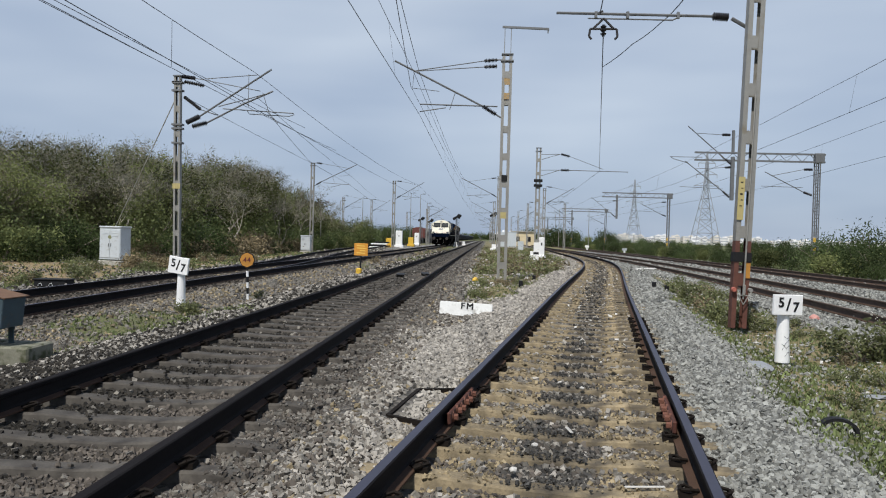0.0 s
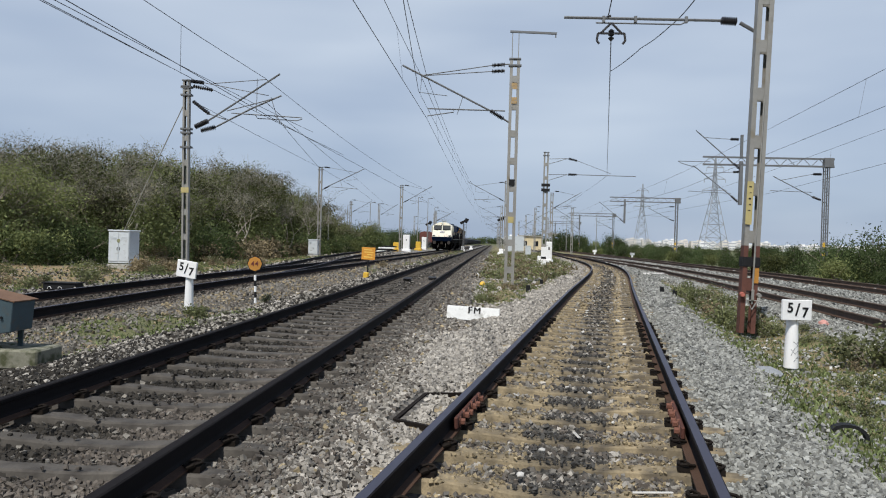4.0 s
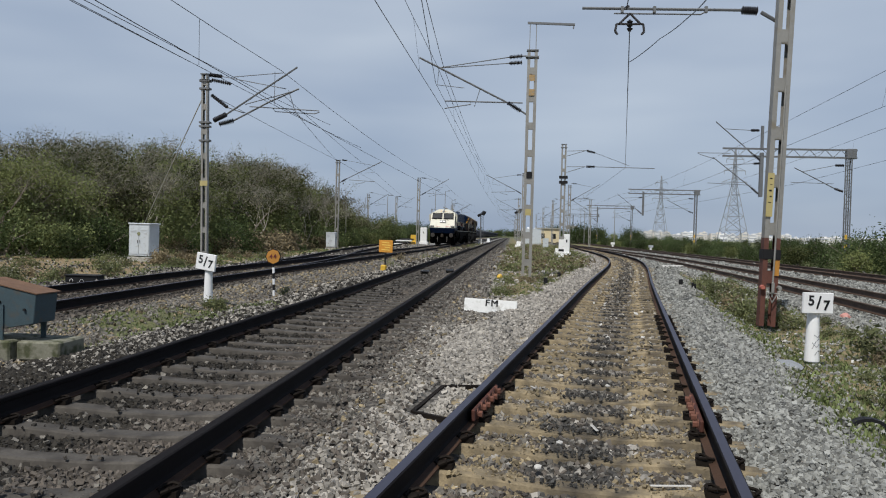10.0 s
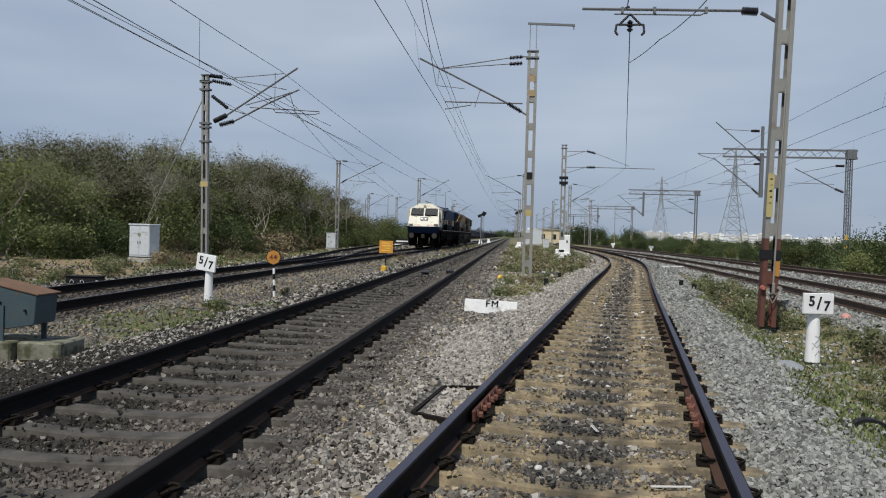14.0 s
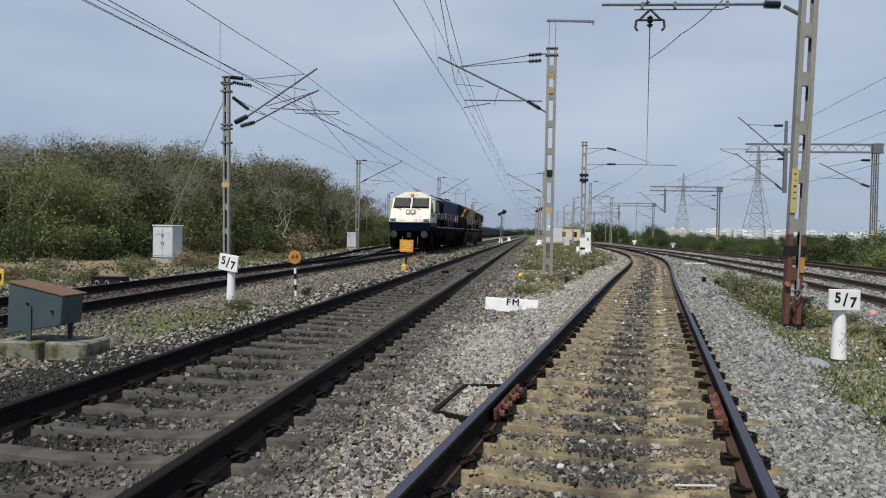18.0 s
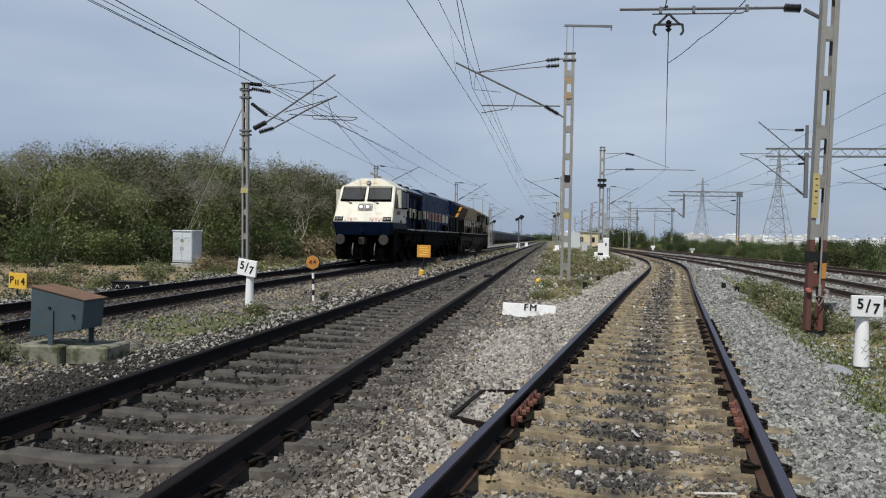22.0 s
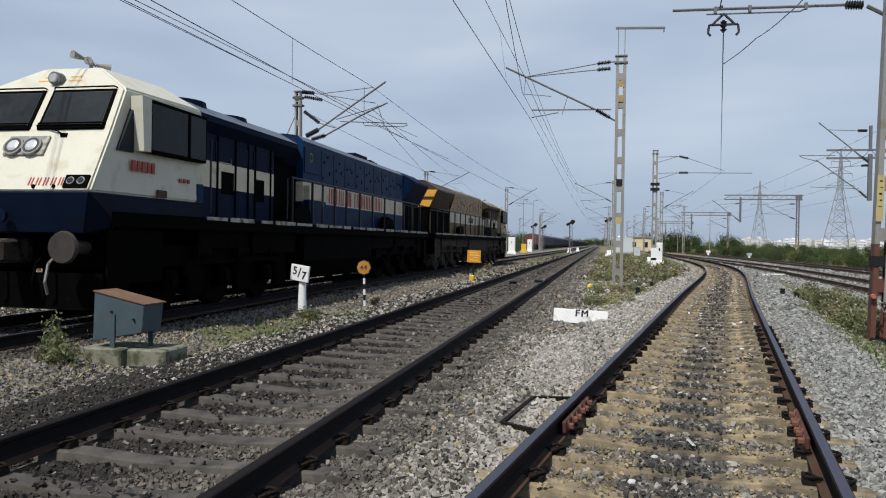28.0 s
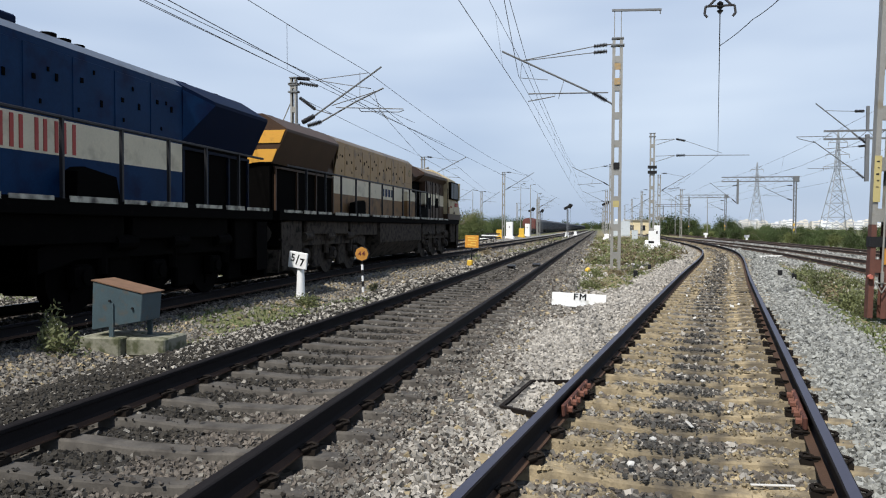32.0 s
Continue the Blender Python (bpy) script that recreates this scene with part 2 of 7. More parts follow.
def lathe(bm, a, b, profile, n=10):
    """A turned body from a to b: profile of (share along, radius)."""
    a, b = Vector(a), Vector(b)
    m = (b - a).to_track_quat("Z", "Y").to_matrix()
    rings = [[bm.verts.new(a.lerp(b, u) + m @ Vector((r * math.cos(6.2832 * k / n), r * math.sin(6.2832 * k / n), 0))) for k in range(n)] for u, r in profile]
    for p, q in zip(rings, rings[1:]):
        for k in range(n):
            bm.faces.new((p[k], p[(k + 1) % n], q[(k + 1) % n], q[k]))
    bm.faces.new(rings[0][::-1])
    bm.faces.new(rings[-1])
    return bm


def B():
    return bmesh.new()


# ---- plan ----
def line(points):
    """A smooth centre line through (y, x) points; returns x at y and the slope."""
    ys, xs = [p[0] for p in points], [p[1] for p in points]
    n = len(ys)
    ms = []
    for i in range(n):
        a, b = max(i - 1, 0), min(i + 1, n - 1)
        ms.append((xs[b] - xs[a]) / (ys[b] - ys[a]))

    def at(y):
        if y <= ys[0]:
            return xs[0] + ms[0] * (y - ys[0])
        if y >= ys[-1]:
            return xs[-1] + ms[-1] * (y - ys[-1])
        i = max(k for k in range(n - 1) if ys[k] <= y)
        h = ys[i + 1] - ys[i]
        u = (y - ys[i]) / h
        return ((2 * u**3 - 3 * u**2 + 1) * xs[i] + (u**3 - 2 * u**2 + u) * h * ms[i] + (3 * u**2 - 2 * u**3) * xs[i + 1]
                + (u**3 - u**2) * h * ms[i + 1])
    return at


MAIN = line([(-10, -2.735), (0, -2.735), (600, -2.735), (700, -2.735)])
LOOP = line([(-10, -8.05), (8, -8.1), (21, -8.35), (43, -7.9), (60, -7.6), (85, -7.3), (113, -7.05), (200, -7.0), (600, -7.0)])
SIDING = line([(-6, -1.25), (0, -0.29), (20, 2.87), (37, 5.65), (48, 7.0), (60, 7.75), (80, 8.3), (110, 9.0), (200, 9.6), (600, 9.8)])
RIGHT = line([(-10, 5.4), (5, 7.2), (16, 8.4), (30, 9.5), (45, 10.35), (60, 10.6), (80, 10.2), (112, 9.15)])
OUTER = line([(-10, 12.6), (16, 13.9), (35, 14.75), (60, 15.2), (120, 15.2), (600, 15.2)])
SPUR = line([(24, -8.3), (34, -9.0), (50, -10.9), (75, -12.9), (110, -14.2), (185, -15.6), (600, -15.8)])


def dist_track(x, y):
    """Distance to the nearest track's centre line and that track's number."""
    best, which = 1e9, -1
    for k, (f, a, b) in enumerate(((MAIN, -10, 700), (LOOP, -10, 600), (SIDING, -10, 600), (RIGHT, -10, 112), (OUTER, -10, 600), (SPUR, 24, 300))):
        if a <= y <= b:
            d = abs(x - f(y))
            if d < best:
                best, which = d, k
    return best, which


def smooth(a, b, v):
    u = min(max((v - a) / (b - a), 0.0), 1.0)
    return u * u * (3 - 2 * u)


def ground_z(x, y):
    if abs(x) > 60 or y > 420 or y < -12:
        return -0.3
    d, k = dist_track(x, y)
    low = -0.2 + 0.08 * noise.noise((x * 0.25, y * 0.25, 0))
    if x > SIDING(y) and y > 3:
        low -= 0.05
    if 17 < y < 110 and -0.75 < x < SIDING(y) - 1.7:
        low += 0.16 * smooth(17, 24, y)
    top = -0.075 + 0.045 * smooth(1.0, 1.6, d)
    if k == 2 and d > 0.95 and y < 34:
        top += 0.03 + 0.025 * smooth(0.95, 1.3, d)
    z = top + (low - top) * smooth(1.75, 3.0, d)
    if MAIN(y) < x < SIDING(y) and y < 20:
        z = max(z, -0.11)
    z += 0.02 * noise.noise((x * 1.3, y * 1.3, 3.0))
    return z


def grass_amount(x, y):
    """How green the ground is, 0 to 1."""
    d, k = dist_track(x, y)
    n = noise.noise((x * 0.35, y * 0.35, 7)) * 0.5 + noise.noise((x * 1.1, y * 1.1, 2)) * 0.35
    g = 0.0
    if -2.735 < x < SIDING(y):
        edge = min(x - (-0.75), SIDING(y) - 1.75 - x) - 0.1
        g = smooth(-0.15, 0.35, edge + 0.3 * n) * smooth(16.5, 19, y)
    elif x > SIDING(y):
        e = min(x - SIDING(y) - (1.9 if y < 22 else 2.05), (RIGHT(y) - 2.0 - x) if y < 112 else 9)
        g = smooth(-0.2, 0.3, e + 0.35 * n)
        if x > OUTER(y) + 2.2:
            g = smooth(0, 0.8, x - OUTER(y) - 2.4 + n)
    elif x < -11:
        g = smooth(0, 1.2, -11.7 - x + n)
    else:
        g = 0.95 * smooth(0.05, 0.5, n + 0.6 - 0.3 * ((x + 5.6) ** 2 + ((y - 11.5) / 3.0) ** 2))
    return min(max(g, 0), 1)


def bare_patch(x, y):
    """The bare tan field beyond the loop line, 0 to 1."""
    n = 0.25 * noise.noise((x * 0.4, y * 0.4, 6))
    return smooth(0.0, 1.5, -11.9 - x + 2 * n) * smooth(-0.46, -0.52, x / max(y, 1) + 0.1 * n) * smooth(36, 32, y + 4 * n)


def dry_amount(x, y):
    """How dry the grass is, 0 to 1."""
    if x < -9:
        if y < 60 and x < -0.47 * y:
            return max(bare_patch(x, y), 0.3)
        return max(smooth(-0.35, 0.3, noise.noise((x * 0.12, y * 0.12, 5)) + 0.1), 0.75 * smooth(34, 40, y) * smooth(90, 75, y))
    if x < -3.5:
        return 0.1
    if x < SIDING(y):
        return 0.28 + 0.4 * smooth(-0.2, 0.4, noise.noise((x * 0.5, y * 0.5, 9)))
    return 0.25 + 0.5 * smooth(-0.2, 0.4, noise.noise((x * 0.5, y * 0.5, 9)))


def spaced(*runs):
    out = []
    for a, b, step in runs:
        out += list(np.arange(a, b, step))
    return [float(v) for v in out] + [float(runs[-1][1])]


def ground_material():
    m = bpy.data.materials.new("ground_gravel_and_grass")
    m.use_nodes = True
    nt = m.node_tree
    N, L = nt.nodes, nt.links
    bsdf = N["Principled BSDF"]
    bsdf.inputs["Roughness"].default_value = 0.95
    tc = N.new("ShaderNodeTexCoord")
    vor = N.new("ShaderNodeTexVoronoi")
    vor.inputs["Scale"].default_value = 17
    L.new(tc.outputs["Object"], vor.inputs["Vector"])
    sep = N.new("ShaderNodeSeparateColor")
    L.new(vor.outputs["Color"], sep.inputs["Color"])
    stone = N.new("ShaderNodeValToRGB")
    e = stone.color_ramp.elements
    e[0].color, e[1].color = (0.05, 0.048, 0.043, 1), (0.34, 0.33, 0.31, 1)
    e.new(0.5).color = (0.15, 0.145, 0.135, 1)
    L.new(sep.outputs["Red"], stone.inputs["Fac"])
    n1 = N.new("ShaderNodeTexNoise")
    n1.inputs["Scale"].default_value, n1.inputs["Detail"].default_value = 1.1, 5
    L.new(tc.outputs["Object"], n1.inputs["Vector"])
    n2 = N.new("ShaderNodeTexNoise")
    n2.inputs["Scale"].default_value, n2.inputs["Detail"].default_value = 22, 4
    L.new(tc.outputs["Object"], n2.inputs["Vector"])
    green = N.new("ShaderNodeValToRGB")
    e = green.color_ramp.elements
    e[0].position, e[0].color, e[1].position, e[1].color = 0.3, (0.055, 0.076, 0.02, 1), 0.7, (0.15, 0.145, 0.06, 1)
    L.new(n2.outputs["Fac"], green.inputs["Fac"])
    dry = N.new("ShaderNodeValToRGB")
    e = dry.color_ramp.elements
    e[0].position, e[0].color, e[1].position, e[1].color = 0.3, (0.13, 0.095, 0.05, 1), 0.7, (0.33, 0.245, 0.13, 1)
    L.new(n2.outputs["Fac"], dry.inputs["Fac"])

    def mixed(fac, a, b):
        n = N.new("ShaderNodeMix")
        n.data_type = "RGBA"
        L.new(fac, n.inputs["Factor"])
        L.new(a, n.inputs["A"])
        L.new(b, n.inputs["B"])
        return n.outputs["Result"]

    def attr(name):
        n = N.new("ShaderNodeAttribute")
        n.attribute_name = name
        return n.outputs["Fac"]

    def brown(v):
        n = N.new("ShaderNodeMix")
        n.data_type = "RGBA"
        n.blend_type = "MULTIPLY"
        L.new(attr("stain_and_shade"), n.inputs["Factor"])
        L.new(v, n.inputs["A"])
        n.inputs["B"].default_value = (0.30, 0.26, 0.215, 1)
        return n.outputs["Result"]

    patch = N.new("ShaderNodeMath")
    patch.operation = "MULTIPLY_ADD"
    L.new(n1.outputs["Fac"], patch.inputs[0])
    patch.inputs[1].default_value = 1.0
    patch.inputs[2].default_value = -0.5
    gsum = N.new("ShaderNodeMath")
    gsum.operation = "ADD"
    gsum.use_clamp = True
    L.new(attr("grass"), gsum.inputs[0])
    pm = N.new("ShaderNodeMath")
    pm.operation = "MULTIPLY"
    L.new(patch.outputs[0], pm.inputs[0])
    L.new(attr("grass"), pm.inputs[1])
    L.new(pm.outputs[0], gsum.inputs[1])
    veg = mixed(attr("dry"), green.outputs["Color"], dry.outputs["Color"])
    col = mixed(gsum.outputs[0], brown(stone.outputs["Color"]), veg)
    L.new(col, bsdf.inputs["Base Color"])
    bump = N.new("ShaderNodeBump")
    bump.inputs["Strength"].default_value, bump.inputs["Distance"].default_value = 0.8, 0.03
    inv = N.new("ShaderNodeMath")
    inv.operation = "SUBTRACT"
    inv.inputs[0].default_value = 1
    L.new(vor.outputs["Distance"], inv.inputs[1])
    L.new(inv.outputs[0], bump.inputs["Height"])
    L.new(bump.outputs[0], bsdf.inputs["Normal"])
    return m


def build_ground():
    xs = spaced((-4200, -600, 600), (-600, -100, 100), (-100, -40, 10), (-40, -16, 1.0), (-16, 18, 0.25), (18, 40, 1.0), (40, 100, 10), (100, 600, 100), (600, 4200, 600))
    ys = spaced((-300, -20, 70), (-20, -2, 2), (-2, 40, 0.25), (40, 130, 1.5), (130, 420, 20), (420, 4500, 340))
    verts, grass, dry, stain_and_shade = [], [], [], []
    for y in ys:
        for x in xs:
            verts.append((x, y, ground_z(x, y)))
            near = abs(x) < 60 and -12 < y < 420
            grass.append(grass_amount(x, y) if near else 1.0)
            dry.append(dry_amount(x, y) if near and x < 21 else 0.0)
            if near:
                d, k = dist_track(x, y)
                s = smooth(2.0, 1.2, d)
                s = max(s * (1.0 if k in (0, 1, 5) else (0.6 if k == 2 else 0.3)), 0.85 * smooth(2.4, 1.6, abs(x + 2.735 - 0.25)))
                # nearer ground darkened as well: shade between the stones put into the colour
                stain_and_shade.append(max(s, 0.45 * smooth(44, 26, y)))
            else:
                stain_and_shade.append(0.0)
    nx, ny = len(xs), len(ys)
    faces = [(j * nx + i, j * nx + i + 1, (j + 1) * nx + i + 1, (j + 1) * nx + i) for j in range(ny - 1) for i in range(nx - 1)]
    me = bpy.data.meshes.new("ground")
    me.from_pydata(verts, [], faces)
    for name, vals in (("grass", grass), ("dry", dry), ("stain_and_shade", stain_and_shade)):
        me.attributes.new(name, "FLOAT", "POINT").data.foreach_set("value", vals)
    me.materials.append(ground_material())
    me.polygons.foreach_set("use_smooth", [True] * len(faces))
    tagged(new("ground", me), "flat railway yard ground of gravel, soil and patchy grass", "ground", kind="structure")


build_ground()

# ---- tracks ----
RAIL_PROFILE = [(-0.07, 0.0), (0.07, 0.0), (0.07, 0.012), (0.02, 0.028), (0.0095, 0.05), (0.0095, 0.125), (0.034, 0.14), (0.036, 0.165),
                (0.028, 0.172), (-0.028, 0.172), (-0.036, 0.165), (-0.034, 0.14), (-0.0095, 0.125), (-0.0095, 0.05), (-0.02, 0.028), (-0.07, 0.012)]
GAUGE = 1.743
RAIL_Z = 0.008


def sleeper_mesh(name, mat):
    bm = B()
    secs = [(-1.375, 0.150, 0.235, -0.02), (-1.15, 0.165, 0.25, 0.0), (-0.62, 0.165, 0.25, 0.0), (-0.25, 0.16, 0.22, -0.022), (0.25, 0.16, 0.22, -0.022),
            (0.62, 0.165, 0.25, 0.0), (1.15, 0.165, 0.25, 0.0), (1.375, 0.150, 0.235, -0.02)]
    rings = []
    for x, wt, wb, z in secs:
        rings.append([bm.verts.new(v) for v in ((x, -wb / 2, -0.16), (x, -wt / 2, z - 0.012), (x, -wt / 2 + 0.015, z), (x, wt / 2 - 0.015, z), (x, wt / 2, z - 0.012), (x, wb / 2, -0.16))])
    for a, b in zip(rings, rings[1:]):
        for k in range(5):
            bm.faces.new((a[k], a[k + 1], b[k + 1], b[k]))
    bm.faces.new(rings[0][::-1])
    bm.faces.new(rings[-1])
    bmesh.ops.recalc_face_normals(bm, faces=bm.faces[:])
    me = bpy.data.meshes.new(name)
    bm.to_mesh(me)
    bm.free()
    me.materials.append(mat)
    return me


def clip_mesh():
    bm = B()
    pts = [(0.0, -0.06, 0.03), (0.045, -0.05, 0.05), (0.075, -0.01, 0.055), (0.065, 0.04, 0.05), (0.02, 0.05, 0.055), (-0.025, 0.02, 0.045), (-0.03, -0.03, 0.035)]
    for a, b in zip(pts, pts[1:]):
        beam(bm, a, b, 0.011, n=5)
    box(bm, (0.03, 0, 0.02), (0.10, 0.09, 0.035))
    me = bpy.data.meshes.new("rail_clip")
    bm.to_mesh(me)
    bm.free()
    me.materials.append(M_CLIP)
    return me


CLIP = clip_mesh()
SLEEPERS = {}


def build_track(fn, y0, y1, near, clips, mat, label, z=0.0, joined_to=0, web=None, drop=0.0):
    top = thing("railway_track", pose(0, 0, z), label, "railway track", "tracks of the yard", "structure")
    ys = spaced((y0, min(y1, 130), 1.5), (min(y1, 130), y1, 15)) if y1 > 131 else spaced((y0, y1, 1.5))

    def sides(off):
        pts = []
        for y in ys:
            s = (fn(y + 0.5) - fn(y - 0.5))
            k = 1 / math.hypot(1, s)
            pts.append((fn(y) + off * k, y - off * s * k, RAIL_Z))
        return pts
    for off in (-GAUGE / 2, GAUGE / 2):
        bm = B()
        sweep(bm, RAIL_PROFILE, sides(off), lambda k: 1 if k in (8,) else (2 if k in (1, 2, 14, 15) else 0))
        part("rail", bm, (web or M_RAIL, M_RAILTOP if web is None else web, M_RAILFOOT), top)
    if mat.name not in SLEEPERS:
        SLEEPERS[mat.name] = sleeper_mesh("sleeper", mat)
    me = SLEEPERS[mat.name]
    rnd = random.Random(int(y0 * 7 + y1))
    far = B()
    y = y0
    i = 0
    while y < max(near, joined_to):
        s = fn(y + 0.5) - fn(y - 0.5)
        a = -math.atan(s)
        m = pose(fn(y), y, -0.004 - drop + rnd.uniform(-0.006, 0.006), 0, 0, math.degrees(a) + rnd.uniform(-0.4, 0.4))
        if y < near:
            ob = new("sleeper", me)
            ob.parent = top
            ob.matrix_basis = m
            if y < clips:
                for sx in (-1, 1):
                    for inner in (-1, 1):
                        c = new("rail_clip", CLIP)
                        c.parent = ob
                        c.matrix_basis = pose(sx * GAUGE / 2 + inner * 0.065, 0, 0.0, 0, 0, 0 if inner > 0 else 180)
        else:
            box(far, (m.translation.x, y, -0.07 - drop), (2.7, 0.2, 0.14), Matrix.Rotation(a, 4, "Z"))
        y += 0.6
        i += 1
    if joined_to > near:
        part("sleepers", far, mat, top)["kind"] = "stuff"
    else:
        far.free()
    return top


build_track(MAIN, -16.0, 600, 60, 16, M_SLEEPER, "broad gauge main line with dark rails on stained concrete sleepers", joined_to=140, web=M_RAIL)
build_track(SIDING, -3.4, 400, 60, 14, M_SLEEPER2, "curving siding track with dark rails on tan concrete sleepers", joined_to=110)
build_track(LOOP, -16, 500, 45, 0, M_SLEEPER, "loop line track with dark rails beside a ballast bank", joined_to=90, drop=0.05)
build_track(RIGHT, -6, 108, 40, 0, M_SLEEPER, "rusty converging track of the yard throat", joined_to=70, web=M_RAILRUST, drop=0.09)
build_track(OUTER, -15, 500, 30, 0, M_SLEEPER, "outer yard track beside the hedge", joined_to=60, web=M_RAILRUST, drop=0.09)
build_track(SPUR, 25.0, 830, 26, 0, M_SLEEPER, "diverging spur track turning out from the loop line", joined_to=70)


# ---- overhead equipment ----
def mast(x, y, z, h, label, lean=0.0, w=0.40, lower=None, category="mast", mat=None, pitch=0.95, first=0.5):
    """A steel mast of two channels joined by batten plates."""
    mat = mat or M_GALV
    top = thing("catenary_mast", pose(x, y, z, 0, lean, 0), label, category, "catenary masts")
    paint, fw = lower or 0.0, 0.29 * w
    for s in (-1, 1):
        for a, b, mm, nm in ((paint, h, mat, "channel"), (0, paint, M_OXIDE, "painted_foot")):
            if b - a < 0.05:
                continue
            bm = B()
            o, i, t = s * w / 2, s * (w / 2 - fw), s * (w / 2 - 0.012)
            prism(bm, [(o, -0.091), (o, 0.091), (i, 0.091), (i, 0.079), (t, 0.079), (t, -0.079), (i, -0.079), (i, -0.091)], "z", a, b)
            part(nm, bm, mm, top)
    z0, k = first, 0
    while z0 < h - 0.1:
        for fy in (-0.073, 0.073):
            bm = B()
            box(bm, (0, fy, z0), (w - 2 * fw + 0.05, 0.01, 0.23))
            part("batten_plate", bm, M_OXIDE if z0 < paint else mat, top)
        z0 += pitch
        k += 1
    bm = B()
    box(bm, (0, 0, -0.4), (0.8, 0.8, 0.4), bevel=0.04)
    part("footing", bm, M_CONCRETE, top)
    bm = B()
    box(bm, (0, 0, h + 0.01), (w + 0.06, 0.24, 0.04))
    box(bm, (0, 0, h - 0.22), (w + 0.1, 0.26, 0.05))
    part("cap", bm, M_GALV_DARK, top)
    return top


def insulator(parent, a, b, r=0.078, sheds=9):
    """A ribbed dark insulator between two points."""
    a, b = Vector(a), Vector(b)
    prof = [(0.0, r * 0.45)]
    for i in range(sheds):
        c, h = (i + 0.6) / (sheds + 0.2), 0.36 / sheds
        prof += [(c - h, r * 0.45), (c - h * 0.4, r), (c + h * 0.4, r * 0.85), (c + h, r * 0.45)]
    bm = lathe(B(), a, b, prof + [(1.0, r * 0.45)])
    return part("insulator", bm, M_BLACK, parent)


def bar(name, parent, pts, r, mat=None, n=6):
    return part(name, tube(B(), pts, r, n), mat or M_GALV_DARK, parent)


def cantilever(x, y, side, reach, zt=7.65, zb=5.65, zc=5.7, tip=None, scale=1.0):
    """A bracket arm: stay, slanting tube, register tube and steady arm. side: -1 to the left, 1 to the right."""
    s = side
    top = thing("cantilever_bracket", pose(x, y, 0), "grey steel tube bracket with dark insulators carrying overhead wires", "bracket", "cantilever brackets")
    rt = 0.024 * scale
    end = reach
    insulator(top, (s * 0.35, 0, zt + 0.02), (s * 0.8, 0, zt - 0.02))
    bar("stay", top, [(s * 0.15, 0, zt + 0.03), (s * 0.35, 0, zt + 0.02)], rt)
    bar("stay", top, [(s * 0.8, 0, zt - 0.02), (s * (end - 0.7), 0, zt - 0.4)], rt * 0.7)
    insulator(top, (s * 0.35, 0, zb + 0.12), (s * 0.82, 0, zb + 0.40), 0.085)
    bar("bracket_tube", top, [(s * 0.15, 0, zb), (s * 0.35, 0, zb + 0.12)], rt * 1.3)
    bar("bracket_tube", top, [(s * 0.82, 0, zb + 0.40), (s * end, 0, zt - 0.05)], rt * 1.4)
    mid = (s * (end * 0.45), 0, zb + 0.1 + 0.45 * (zt - zb) * 0.9)
    bar("register_tube", top, [(s * 0.95, 0, zc + 0.25), (s * (end - 0.55), 0, zc + 0.12)], rt)
    bar("dropper_link", top, [mid, (s * end * 0.5, 0, zc + 0.2)], rt * 0.5)
    bar("dropper_link", top, [(s * (end - 0.7), 0, zt - 0.4), (s * (end - 0.65), 0, zc + 0.95), (s * (end - 1.6), 0, zc + 0.85)], rt * 0.5)
    bar("steady_arm", top, [(s * (end - 1.45), 0, zc + 0.18), (s * (end - 1.5), 0, zc + 0.06), (s * (end - 2.25 if end > 3.2 else end - 1.9), 0, zc - 0.12)], rt * 0.8)
    return top


def wire_line(label, catenary, contact, droppers=6, sag=0.25, r=0.010):
    """Overhead line of one track: catenary and contact wire with droppers, over a list of supports (x, y, z)."""
    top = thing("overhead_wire", pose(0, 0, 0), label, "overhead wire", "overhead wires")

    def span(name, pts, sg, rr):
        allp = []
        bm = B()
        for a, b in zip(pts, pts[1:]):
            a, b = Vector(a), Vector(b)
            row = []
            for k in range(9):
                u = k / 8
                p = a.lerp(b, u)
                p.z -= sg * 4 * u * (1 - u)
                row.append(p)
            allp.append(row)
        flat = [p for i, row in enumerate(allp) for p in (row if i == 0 else row[1:])]
        part(name, tube(bm, flat, rr, 4), M_WIRE, top)
        return allp
    ca = span("catenary_wire", catenary, sag, r) if catenary else []
    co = span("contact_wire", contact, 0.03, r) if contact else []
    if ca and co and droppers:
        bm = B()
        for ra, rb in zip(ca, co):
            for k in range(1, 8, 2):
                beam(bm, ra[k], rb[k], 0.004, n=3)
        part("dropper", bm, M_WIRE, top)["kind"] = "stuff"
    return top


# masts beside the main line, and the near one beside the siding
mast_m = mast(0.55, 26.2, 0.0, 7.85, "tall galvanised lattice mast with a top arm on the grass strip", 0.0, w=0.345)
bm = B()
beam(bm, (-0.11, 0, 7.8), (-0.11, 0, 8.8), 0.014, n=6)
beam(bm, (0.11, 0, 7.8), (0.11, 0, 8.8), 0.014, n=6)
part("top_post", bm, M_GALV, mast_m)
bm = B()
beam(bm, (-0.2, 0, 8.82), (1.42, 0, 8.76), 0.07, 0.07)
beam(bm, (1.38, 0, 8.76), (1.38, 0, 8.62), 0.04, 0.04)
part("top_arm", bm, M_GALV_DARK, mast_m)
for z, mm in ((2.25, M_PALEYELLOW), (3.55, M_INK), (6.4, M_ORANGE_PALE), (6.9, M_ORANGE_PALE)):
    bm = B()
    box(bm, (0, -0.104, z), (0.2, 0.006, 0.22))
    part("number_plate", bm, mm, mast_m)
br = cantilever(0.55, 26.2, -1, 3.95)
